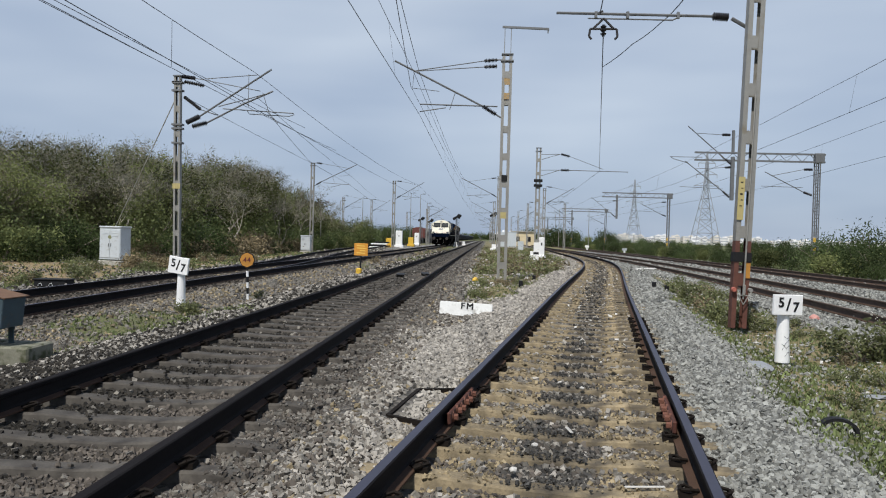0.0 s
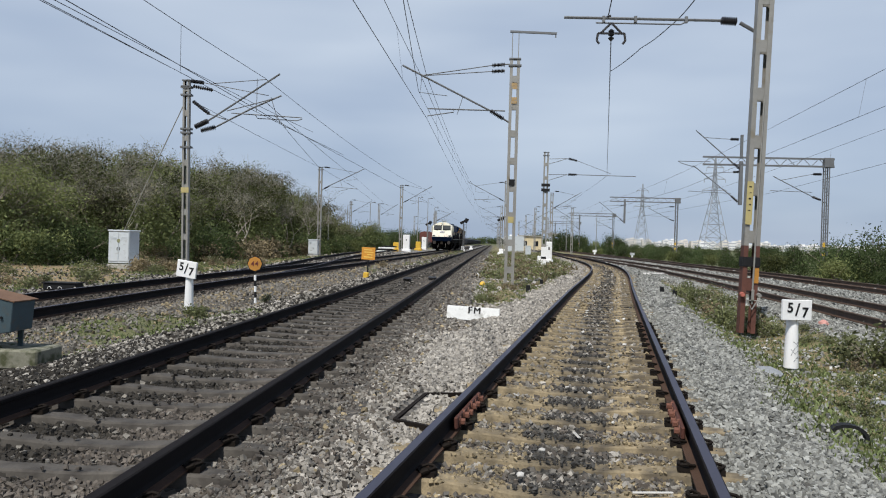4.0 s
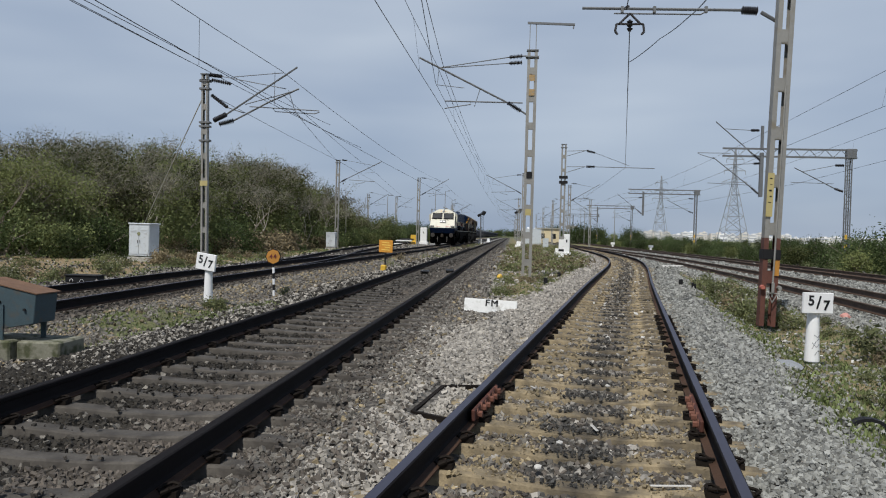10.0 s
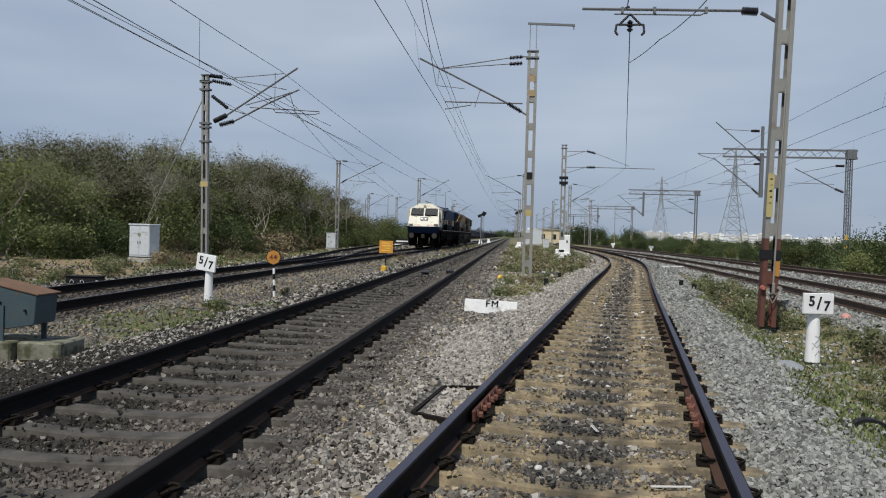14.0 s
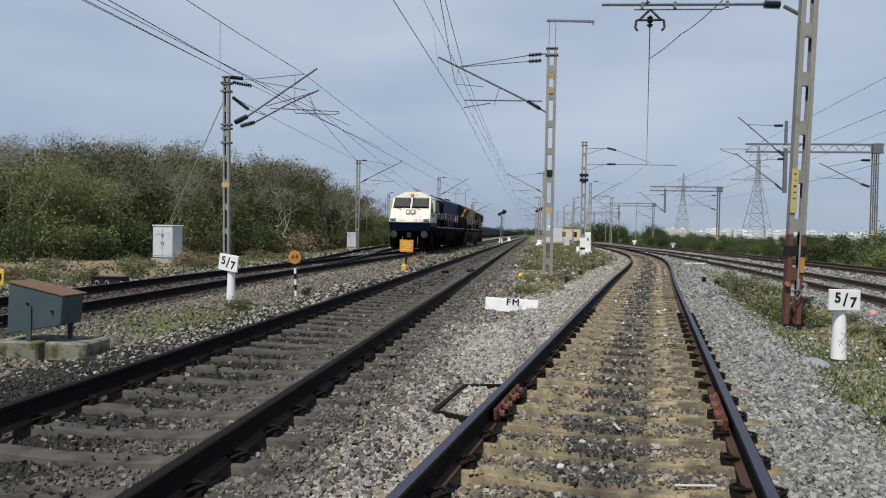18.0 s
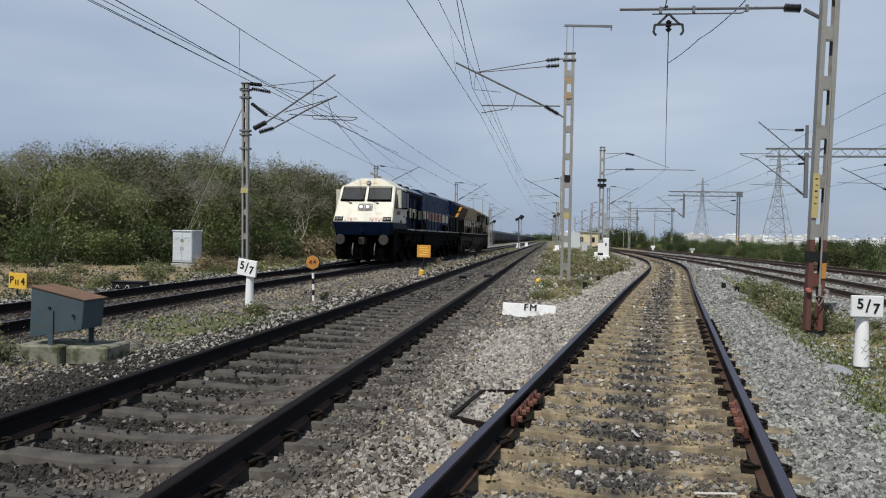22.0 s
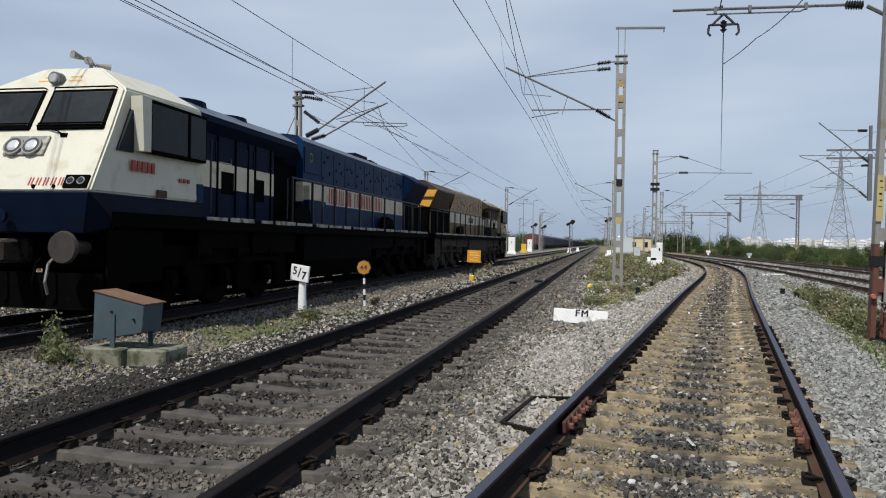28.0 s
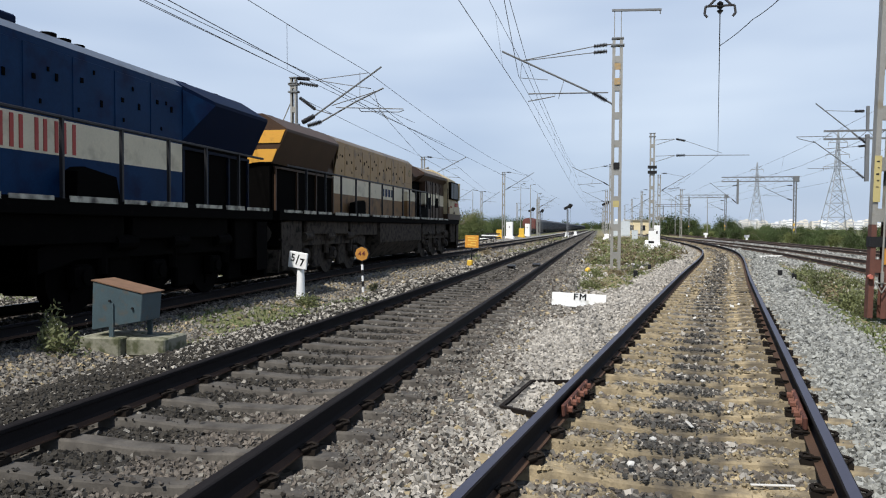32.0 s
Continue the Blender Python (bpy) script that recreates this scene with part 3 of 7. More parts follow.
for ob in [o for o in br.children if o.name.startswith(("register_tube", "steady_arm"))]:
    bpy.data.objects.remove(ob)
bar("register_tube", br, [(-0.3, 0, 6.05), (-3.02, 0, 6.09)], 0.024)
bar("steady_arm", br, [(-2.1, 0, 6.07), (-2.1, 0, 5.98), (-3.02, 0, 5.83)], 0.018)
bar("stay", br, [(-0.8, 0, 7.42), (-3.25, 0, 7.24)], 0.016)
insulator(mast_m, (-0.35, 0, 7.45), (-0.8, 0, 7.42))
for k, y in enumerate((77.0, 128.0, 181.0, 236.0, 300.0)):
    mast(1.15, y, 0.0, 7.8, "distant galvanised catenary mast beside the main line", 0.0, pitch=1.2)
    cantilever(1.15, y, -1, 3.9)
mast_r = mast(4.735, 14.3, -0.12, 8.3, "near galvanised lattice mast with a red painted foot standing in weeds", 1.5, w=0.29, lower=1.63, pitch=0.885, first=0.91)
for z, h, mm in ((1.33, 0.18, M_INK),):
    bm = B()
    box(bm, (0, 0, z), (0.32, 0.21, h))
    part("black_band", bm, mm, mast_r)
bm = B()
box(bm, (0.1, -0.108, 1.08), (0.09, 0.008, 0.28))
part("yellow_plate", bm, M_ORANGE_DULL, mast_r)
plate = B()
box(plate, (-0.1, -0.112, 2.42), (0.115, 0.008, 0.8))
plate = part("number_board", plate, M_PALEYELLOW, mast_r, "pale yellow upright number board")
for k in range(5):
    bm = B()
    box(bm, (-0.1 + 0.01 * (k % 2), -0.118, 2.5 + 0.11 * (k - 2)), (0.045 - 0.012 * (k % 2), 0.004, 0.014 + 0.008 * (k % 3)))
    part("mark", bm, M_INK, plate)
bm = B()
beam(bm, (0.03, -0.16, 0.55), (0.04, -0.16, 4.4), 0.017, n=8)
part("conduit", bm, M_GALV, mast_r)
bm = B()
for a, b in (((-0.06, -0.18, 0.62), (0.03, -0.18, 0.45)), ((0.12, -0.18, 0.62), (0.03, -0.18, 0.45)), ((-0.06, -0.18, 0.62), (0.12, -0.18, 0.62))):
    beam(bm, a, b, 0.010, n=6)
box(bm, (0.03, -0.18, 0.72), (0.05, 0.05, 0.2), bevel=0.01)
part("bond_clamp", bm, M_GALV, mast_r)
for sx in (-0.14, 0.16):
    bm = B()
    beam(bm, (sx, -0.10, 0.72), (sx, -0.17, 0.72), 0.045, n=12, r2=0.038)
    part("clamp_knob", bm, material("pink_plastic", (0.4, 0.12, 0.085), 0.5) if sx < 0 else M_GALV, mast_r)
# the level arm over the siding with its hanging wire fork
arm = thing("cantilever_bracket", pose(4.72, 14.5, 0), "level steel tube arm with a hanging wire clamp over the siding", "bracket", "cantilever brackets")
bar("arm_tube", arm, [(0.1, 0, 5.55), (-0.2, 0, 5.72)], 0.035)
insulator(arm, (-0.26, 0, 5.74), (-0.56, 0, 5.76), 0.085, 7)
bar("arm_tube", arm, [(-0.56, 0, 5.76), (-3.5, 0, 5.80)], 0.026)
bar("lower_tube", arm, [(-1.15, 0, 5.76), (-1.3, 0, 5.68), (-2.9, 0, 5.70)], 0.014)
for xx in (-1.2, -2.15, -2.75):
    bm = B()
    box(bm, (xx, 0, 5.77), (0.05, 0.06, 0.12))
    part("clamp", bm, M_GALV_DARK, arm)
bm = B()
for a, b in (((-2.75, 0, 5.78), (-2.62, 0, 5.84)), ((-2.6, 0, 5.70), (-2.8, 0, 5.5)), ((-2.6, 0, 5.70), (-2.4, 0, 5.5)), ((-2.85, 0, 5.5), (-2.35, 0, 5.5)),
             ((-2.85, 0, 5.5), (-2.87, 0, 5.36)), ((-2.87, 0, 5.36), (-2.82, 0, 5.30)), ((-2.35, 0, 5.5), (-2.33, 0, 5.36)), ((-2.33, 0, 5.36), (-2.38, 0, 5.30))):
    beam(bm, a, b, 0.022, n=6)
part("wire_fork", bm, M_WIRE, arm)
insulator(arm, (-2.6, 0, 5.58), (-2.6, 0, 5.36), 0.06, 3)
# loop line mast with two brackets and its stay
mast_l = mast(-11.85, 28.0, -0.12, 7.45, "galvanised lattice mast behind the loop line with two bracket arms", -0.8, w=0.25)
bm = B()
box(bm, (0, -0.104, 3.25), (0.3, 0.006, 0.2))
part("number_plate", bm, M_PALEYELLOW, mast_l)
for z in (7.2, 6.9, 5.6, 5.45, 4.9):
    bm = B()
    box(bm, (0, 0, z), (0.40, 0.26, 0.07))
    part("clamp_band", bm, M_GALV_DARK, mast_l)
arm = thing("cantilever_bracket", pose(-11.95, 28.0, 0), "pair of crossing grey tube brackets with dark insulators", "bracket", "cantilever brackets")
insulator(arm, (0.2, -0.1, 7.3), (0.75, -0.2, 7.22))
insulator(arm, (0.2, 0.1, 7.15), (0.95, 0.2, 7.02))
insulator(arm, (0.25, 0, 6.55), (0.95, -0.1, 6.05))
insulator(arm, (0.4, -0.1, 5.55), (0.95, -0.2, 5.78), 0.105)
insulator(arm, (0.5, 0.2, 5.45), (1.05, 0.3, 5.62), 0.105)
bar("bracket_tube", arm, [(0.95, -0.2, 5.78), (3.8, -0.6, 7.5)], 0.034)
bar("bracket_tube", arm, [(1.05, 0.3, 5.62), (2.4, 0.5, 6.4), (3.5, 0.7, 6.95)], 0.034)
bar("bracket_tube", arm, [(0.95, -0.1, 6.05), (1.6, -0.1, 5.85)], 0.02)
bar("stay", arm, [(0.95, 0.2, 7.28), (3.1, 0.0, 7.42)], 0.015)
bar("stay", arm, [(0.75, -0.2, 7.22), (3.3, -0.3, 6.75)], 0.015)
bar("register_tube", arm, [(1.7, 0.2, 6.15), (4.4, 0.4, 6.05)], 0.02)
bar("register_tube", arm, [(1.6, 0, 6.2), (2.9, 0, 6.55), (3.4, 0, 6.7)], 0.018)
bar("steady_arm", arm, [(2.6, 0.3, 6.12), (2.7, 0.3, 5.98), (4.2, 0.5, 5.95), (4.4, 0.5, 6.02)], 0.017)
bar("dropper_link", arm, [(2.75, 0, 7.45), (2.75, 0, 6.2)], 0.012)
bar("dropper_link", arm, [(3.3, 0, 6.75), (3.55, 0, 6.0), (3.9, 0, 5.6)], 0.014)
M_STRAND = material("bright_steel_strand", (0.45, 0.45, 0.42), 0.5, 0.2, 5, 0.1)
guy = thing("guy_wire", pose(0, 0, 0), "thin slanting steel stay of a catenary mast", "stay wire")
bar("strand", guy, [(-12.05, 28.1, 6.54), (-20.2, 38.0, -0.15)], 0.02, M_STRAND)
for x, y, h, reach in ((-15.4, 64.8, 7.8, 3.9), (-23.0, 118.0, 7.6, 3.4), (-10.6, 84.0, 7.8, 3.4), (-13.4, 165.0, 7.8, 3.6), (-20.0, 128.0, 7.8, 3.2), (-20.5, 190.0, 7.8, 3.2), (-12.0, 152.0, 7.8, 3.6)):
    mast(x, y, -0.15, h, "distant galvanised catenary mast on the far side of the yard", 0.0, w=0.34, pitch=1.2)
    cantilever(x, y, 1, reach)
mast_2 = mast(3.5, 53.0, -0.1, 8.0, "galvanised lattice mast with a white painted foot behind a trackside pillar", 0.0, w=0.34)
for z0, z1, mm in ((0.0, 0.5, M_WHITE), (0.5, 0.66, M_INK), (0.66, 1.35, M_WHITE)):
    bm = B()
    box(bm, (0, 0, (z0 + z1) / 2), (0.36, 0.2, z1 - z0))
    part("painted_band", bm, mm, mast_2)
bm = B()
for z in (5.35, 5.7):
    box(bm, (0, -0.12, z), (0.6, 0.1, 0.2))
part("isolator_box", bm, M_INK, mast_2)
arm = thing("cantilever_bracket", pose(3.5, 53.0, 0), "level tube bracket with dark insulators reaching over the siding", "bracket", "cantilever brackets")
for z0, z1, z2 in ((7.45, 7.5, 7.1), (6.35, 6.38, 5.95)):
    bar("strut", arm, [(0.2, 0, z0), (1.5, 0, z1)], 0.02)
    bar("strut", arm, [(0.2, 0, z2), (1.5, 0, z1)], 0.02)
    insulator(arm, (1.55, 0, z1), (2.15, 0, z1 - (0.14 if z0 > 7 else 0.0)), 0.1)
bar("stay", arm, [(2.15, 0, 7.36), (4.5, 0, 6.5)], 0.016)
bar("arm_tube", arm, [(2.15, 0, 6.38), (6.25, 0, 6.34)], 0.026)
for k, (x, y) in enumerate(((6.6, 88.0), (6.7, 125.0), (6.6, 160.0), (6.6, 205.0), (12.3, 120.0), (12.4, 175.0), (12.3, 240.0))):
    mast(x, y, -0.15, 7.6, "distant galvanised catenary mast in the yard throat", 0.0, w=0.34, pitch=1.2)
    cantilever(x, y, 1 if k < 4 else -1, 3.4)


def two_track_mast(x, y, z, beam_len, h, drops, raised=False):
    """A tall lattice mast with a long boom over two tracks and drop arms."""
    top = thing("boom_mast", pose(x, y, z), "grey lattice boom mast spanning the outer tracks", "mast", "boom masts")
    for sx in (-0.13, 0.13):
        bm = B()
        beam(bm, (sx, -0.15, 0), (sx, -0.15, h), 0.07, 0.05)
        beam(bm, (sx, 0.15, 0), (sx, 0.15, h), 0.07, 0.05)
        part("channel", bm, M_GALV_DARK, top)
    bm = B()
    n = int(h / 0.45)
    for i in range(n):
        a, b = i * h / n, (i + 1) * h / n
        for fy in (-0.15, 0.15):
            s = 1 if i % 2 else -1
            beam(bm, (-0.13 * s, fy, a), (0.13 * s, fy, b), 0.04, 0.015)
    part("lacing", bm, M_GALV_DARK, top)["kind"] = "stuff"
    for dz in (0.0, 0.5):
        bm = B()
        beam(bm, (0.5, 0, h - dz), (-beam_len, 0, h - dz - 0.0), 0.07, 0.12)
        part("boom_chord", bm, M_GALV_DARK, top)
    bm = B()
    n = int(beam_len / 0.5)
    for i in range(n):
        a, b = -i * beam_len / n, -(i + 1) * beam_len / n
        u, v = (h, h - 0.5) if i % 2 else (h - 0.5, h)
        beam(bm, (a, 0, u), (b, 0, v), 0.04, 0.03)
    part("boom_lacing", bm, M_GALV_DARK, top)["kind"] = "stuff"
    bm = B()
    box(bm, (0.1, 0, h - 0.25), (0.6, 0.4, 0.65), bevel=0.03)
    part("head_plate", bm, M_GALV_DARK, top)
    for dx in drops:
        bm = B()
        box(bm, (-dx, 0, h - 1.7), (0.22, 0.2, 2.9))
        part("drop_arm", bm, M_GALV_DARK, top)
        bar("bracket_tube", top, [(-dx - 0.2, 0, h - 2.9), (-dx - 0.55, 0, h - 2.6), (-dx - 3.1, 0, h - 0.6)], 0.03)
        insulator(top, (-dx - 0.15, 0, h - 2.95), (-dx - 0.6, 0, h - 2.55), 0.09)
        bar("stay", top, [(-dx - 0.1, 0, h - 0.95), (-dx - 2.4, 0, h - 1.1)], 0.02)
        insulator(top, (-dx - 0.12, 0, h - 0.95), (-dx - 0.5, 0, h - 0.98), 0.08)
        bar("register_tube", top, [(-dx - 0.6, 0, h - 2.4), (-dx - 3.4, 0, h - 2.3)], 0.018)
        if raised:
            bm = B()
            box(bm, (-dx, 0, h + 0.75), (0.16, 0.16, 1.5))
            part("post", bm, M_GALV_DARK, top)
            insulator(top, (-dx - 0.1, 0, h - 0.75), (-dx - 0.5, 0, h - 0.4), 0.1)
            bar("bracket_tube", top, [(-dx - 0.5, 0, h - 0.4), (-dx - 3.0, 0, h + 1.75)], 0.035)
            insulator(top, (-dx - 0.2, 0, h + 1.2), (-dx - 0.75, 0, h + 1.2), 0.1)
            bar("stay", top, [(-dx - 0.75, 0, h + 1.2), (-dx - 2.4, 0, h + 1.28)], 0.02)
            bar("steady_arm", top, [(-dx - 2.0, 0, h - 0.32), (-dx - 4.1, 0, h - 0.32), (-dx - 3.9, 0, h - 0.45), (-dx - 3.0, 0, h - 0.7)], 0.022)
    for dz in (1.0, 2.7):
        insulator(top, (-0.3, 0, h - dz), (-0.85, 0, h - dz + (0.0 if dz < 2 else 0.2)), 0.09)
    bar("bracket_tube", top, [(-0.85, 0, h - 2.5), (-3.4, 0, h - 1.2)], 0.03)
    bar("stay", top, [(-0.85, 0, h - 1.0), (-2.9, 0, h - 1.45)], 0.02)
    bar("register_tube", top, [(-0.9, 0, h - 2.2), (-3.6, 0, h - 2.15)], 0.018)
    for zz in (1.5, 2.1):
        bm = B()
        box(bm, (-0.1, -0.19, zz), (0.16, 0.01, 0.3))
        part("number_plate", bm, M_YELLOW, top)
    return top


two_track_mast(21.7, 50.8, -0.2, 8.0, 7.75, (5.5,), True)
two_track_mast(21.9, 92.0, -0.2, 8.0, 7.6, (6.2,))
two_track_mast(21.9, 140.0, -0.2, 8.0, 7.6, (6.2,))
two_track_mast(21.9, 195.0, -0.2, 8.0, 7.6, (6.2,))

# overhead wires along each track
wire_line("overhead wires sagging along the main line", [(-2.93, -24, 7.3), (-2.76, 26.2, 7.3), (-2.6, 77, 7.3), (-2.64, 128, 7.27), (-2.64, 181, 7.27), (-2.64, 300, 7.27)], [(-3.1, -24, 5.72), (-2.49, 26.2, 5.74), (-2.84, 77, 5.9), (-2.6, 128, 5.8), (-2.85, 181, 5.8)])
wire_line("second overhead wire crossing to the main line", None, [(0.6, -24, 6.71), (-2.81, 26.2, 6.71), (-2.55, 77, 6.7)])
wire_line("slack catenary wire beside the main line", [(-0.46, -24, 7.26), (-2.54, 26.2, 7.26), (-2.35, 77, 7.35)], None, 0, sag=0.45)
wire_line("overhead wires sagging along the loop line", [(-8.2, -22, 7.5), (-8.95, 28, 7.5), (-7.9, 84, 7.3), (-7.6, 152, 7.2)], [(-8.1, -22, 5.95), (-8.4, 28, 5.85), (-7.6, 84, 5.8), (-7.4, 152, 5.8)], 0, sag=0.5)
wire_line("overhead wires leading off along the spur track", [(-8.9, 28, 6.6), (-11.9, 64.8, 6.5), (-17.0, 118, 6.9)], [(-8.5, 28, 6.06), (-11.06, 45.7, 5.9), (-12.3, 64.8, 5.95), (-17.0, 118, 6.0)], 0, sag=0.1)
bar("dropper", thing("hanging_dropper", pose(0, 0, 0), "thin dropper wire between catenary and contact wire", "overhead wire", "overhead wires"), [(-8.83, 20.2, 7.24), (-8.82, 20.2, 5.95)], 0.006, M_WIRE, 4)
wire_line("feeder wire strung over the mast heads", None, [(-12.9, -20, 7.5), (-11.9, 28, 7.49)])
wire_line("feeder wire strung over the mast heads", None, [(-12.5, -20, 7.55), (-11.1, 28, 7.09), (-8.7, 42, 6.2)])
wire_line("feeder wire strung over the mast heads", None, [(-13.7, -20, 7.8), (-10.75, 28, 7.2), (-9.0, 36, 6.6)])
wire_line("feeder wire running to the next mast head", None, [(-11.5, 28, 6.45), (-15.4, 64.8, 7.6)])
wire_line("siding wire running over the curving track", None, [(2.12, 14.5, 5.36), (7.75, 53, 6.35), (8.2, 88, 6.0), (9.0, 125, 6.0)])
wire_line("jumper wire rising from the siding wire", None, [(2.69, 18.3, 5.66), (3.15, 17.0, 5.88), (3.47, 15.7, 5.98), (3.6, 14.4, 6.06), (3.8, 12.5, 6.4)], sag=0.0)
wire_line("siding catenary wire behind the arm", None, [(1.2, 4.0, 6.4), (2.05, 14.5, 5.8)])
wire_line("overhead wires of the converging track", [(9.6, -20, 8.0), (12.6, 50.8, 6.6), (12.4, 92, 6.6), (12.0, 140, 6.6)], [(9.4, -20, 6.25), (12.4, 50.8, 5.4), (12.2, 92, 5.4), (12.0, 140, 5.4)], 6)
wire_line("overhead wires of the outer track", [(15.0, -20, 9.0), (18.6, 50.8, 6.9), (18.6, 92, 6.4), (18.6, 140, 6.4)], [(15.0, -20, 6.5), (18.4, 50.8, 5.3), (18.4, 92, 5.3), (18.4, 140, 5.3)], 6)


# ---- trackside things ----
def lettering(body, size, m, mat, parent, name="lettering", bold=0.0):
    """Raised letters of the built-in font, centred on the pose m."""
    cu = bpy.data.curves.new("letters", "FONT")
    cu.body, cu.size, cu.extrude, cu.align_x, cu.align_y, cu.offset, cu.space_character = body, size, 0.003, "CENTER", "CENTER", bold, 1.25
    tmp = bpy.data.objects.new("letters", cu)
    scene.collection.objects.link(tmp)
    me = bpy.data.meshes.new_from_object(tmp)
    bpy.data.objects.remove(tmp)
    me.materials.clear()
    me.materials.append(mat)
    ob = new(name, me)
    ob.parent = parent
    ob.matrix_basis = m
    return ob


def distance_post(x, y, z, tilt, turn, h, bw, bh, label):
    top = thing("distance_post", pose(x, y, z, 0, 0, turn), label, "distance marker", "distance posts")
    bm = B()
    bmesh.ops.create_cone(bm, cap_ends=True, segments=18, radius1=0.095, radius2=0.07, depth=h, matrix=Matrix.Translation((0, 0, h / 2)))
    bmesh.ops.bevel(bm, geom=[e for e in bm.edges if e.calc_face_angle(0) > 1], offset=0.01, segments=2, affect="EDGES")
    part("post", bm, M_WHITE, top, smooth=False)
    bm = B()
    box(bm, (0, 0, 0), (bw, 0.045, bh), bevel=0.006)
    board = part("board", bm, M_WHITE, top)
    board.matrix_basis = pose(0, -0.085, h - 0.02 + bh * 0.3, 0, tilt, 0)
    lettering("5", bh * 0.66, pose(-bw * 0.25, -0.026, bh * 0.10, 90), M_INK, board, bold=0.004)
    lettering("/", bh * 0.85, pose(0.0, -0.026, 0.0, 90, 0, 0), M_INK, board, bold=0.003)
    lettering("7", bh * 0.66, pose(bw * 0.26, -0.026, -bh * 0.12, 90), M_INK, board, bold=0.004)
    return top


distance_post(-6.0, 14.4, -0.175, 7.0, -14, 0.84, 0.45, 0.33, "white distance post with a crooked board reading 5/7")
near_post = distance_post(3.98, 10.2, -0.125, 0.5, 12, 0.72, 0.415, 0.27, "white distance post with a level board reading 5/7")
for pts in ([(-0.05, 0.18), (-0.01, 0.27), (0.04, 0.31), (0.07, 0.42)], [(-0.03, 0.36), (0.02, 0.33), (0.05, 0.36)], [(-0.05, 0.26), (0.0, 0.2), (0.05, 0.24)], [(-0.02, 0.1), (0.03, 0.16), (0.05, 0.14)]):
    tp = [(x, -math.sqrt(max((0.095 - 0.025 * z / 0.72) ** 2 - x * x, 0.0004)) - 0.002, z) for x, z in pts]
    bm = B()
    part("scrawl", tube(bm, tp, 0.004, 5), M_GALV_DARK, near_post)

# fouling mark: a white slab on the ballast
fm = thing("fouling_mark", pose(-0.36, 14.2, 0.01, 0, 2.2, -1), "white painted concrete slab lettered FM lying on ballast", "fouling mark")
bm = B()
prism(bm, [(-0.16, -0.06), (0.14, -0.06), (0.13, 0.15), (0.06, 0.185), (-0.05, 0.195)], "x", -0.5, 0.5)
bmesh.ops.bevel(bm, geom=bm.edges[:], offset=0.012, segments=1, affect="EDGES")
part("slab", bm, material("chalky_limewash", (0.62, 0.62, 0.60), 0.85, 0, 5, 0.12, 60, 0.2, (0.35, 0.34, 0.30), 0.62), fm)
for dx in (-0.005, 0.0, 0.005):
    lettering("FM", 0.18, pose(0.02 + dx, -0.086 - abs(dx) * 0.3, 0.126, 66.7), M_INK, fm)

# octagonal marker on a striped post
mk = thing("marker_post", pose(-5.40, 16.7, -0.1, 0, -2, 0), "orange octagonal marker 44 on a black and white striped post", "marker")
for k in range(5):
    bm = B()
    beam(bm, (0, 0, k * 0.13), (0, 0, (k + 1) * 0.13), 0.028, n=10)
    part("stripe", bm, M_WHITE if k % 2 == 0 else M_INK, mk)
bm = B()
beam(bm, (0, 0.012, 0.9), (0, -0.012, 0.9), 0.185, n=8)
part("disc", bm, M_INK, mk)
bm = B()
beam(bm, (0, -0.004, 0.9), (0, -0.02, 0.9), 0.165, n=8)
face = part("disc_face", bm, M_ORANGE_DULL, mk)
lettering("44", 0.15, pose(0, -0.024, 0.9, 90), material("dark_red_paint", (0.12, 0.02, 0.015), 0.6), face, bold=0.003)
bm = B()
beam(bm, (0, 0, 0.6), (0, 0, 0.9), 0.016, n=8)
part("stem", bm, M_INK, mk)

# orange notice board
nb = thing("notice_board", pose(-4.72, 27.6, -0.1, 0, 3, -4), "faded orange square notice board on a dark post with yellow foot", "sign")
bm = B()
box(bm, (0, 0, 1.0), (0.52, 0.03, 0.46), Matrix.Rotation(radians(-2), 4, "Y"), 0.008)
board = part("board", bm, M_ORANGE, nb)
for k, (w, dx) in enumerate(((0.3, -0.02), (0.36, 0.02), (0.2, 0.06), (0.32, 0.0))):
    bm = B()
    box(bm, (dx, -0.019, 1.14 - 0.09 * k), (w, 0.004, 0.04))
    part("mark", bm, material("faded_yellow_paint", (0.75, 0.5, 0.1), 0.6) if k == 0 else bpy.data.materials["faded_yellow_paint"], board)
bm = B()
beam(bm, (0.02, 0.02, 0.25), (0.0, 0.02, 0.85), 0.03, n=8)
part("post", bm, M_INK, nb)
bm = B()
box(bm, (-0.03, 0.02, 0.14), (0.2, 0.2, 0.32), bevel=0.03)
part("foot", bm, M_YELLOW, nb)

yb = thing("yellow_board", pose(-12.75, 16.4, -0.15, 0, 2, -10), "small yellow board with dark marks near the ground", "sign")
bm = B()
box(bm, (0.03, 0, 0.34), (0.56, 0.03, 0.38), bevel=0.008)
part("board", bm, M_YELLOW, yb)
lettering("P", 0.24, pose(-0.15, -0.018, 0.35, 90), M_INK, yb, bold=0.006)
lettering("4", 0.24, pose(0.2, -0.018, 0.33, 90), M_INK, yb, bold=0.006)
for dx in (-0.02, 0.05):
    bm = B()
    box(bm, (dx, -0.018, 0.31), (0.03, 0.004, 0.12))
    part("mark", bm, M_INK, yb)
bm = B()
beam(bm, (0.0, 0.02, 0), (0.0, 0.02, 0.3), 0.02, n=6)
part("leg", bm, M_INK, yb)

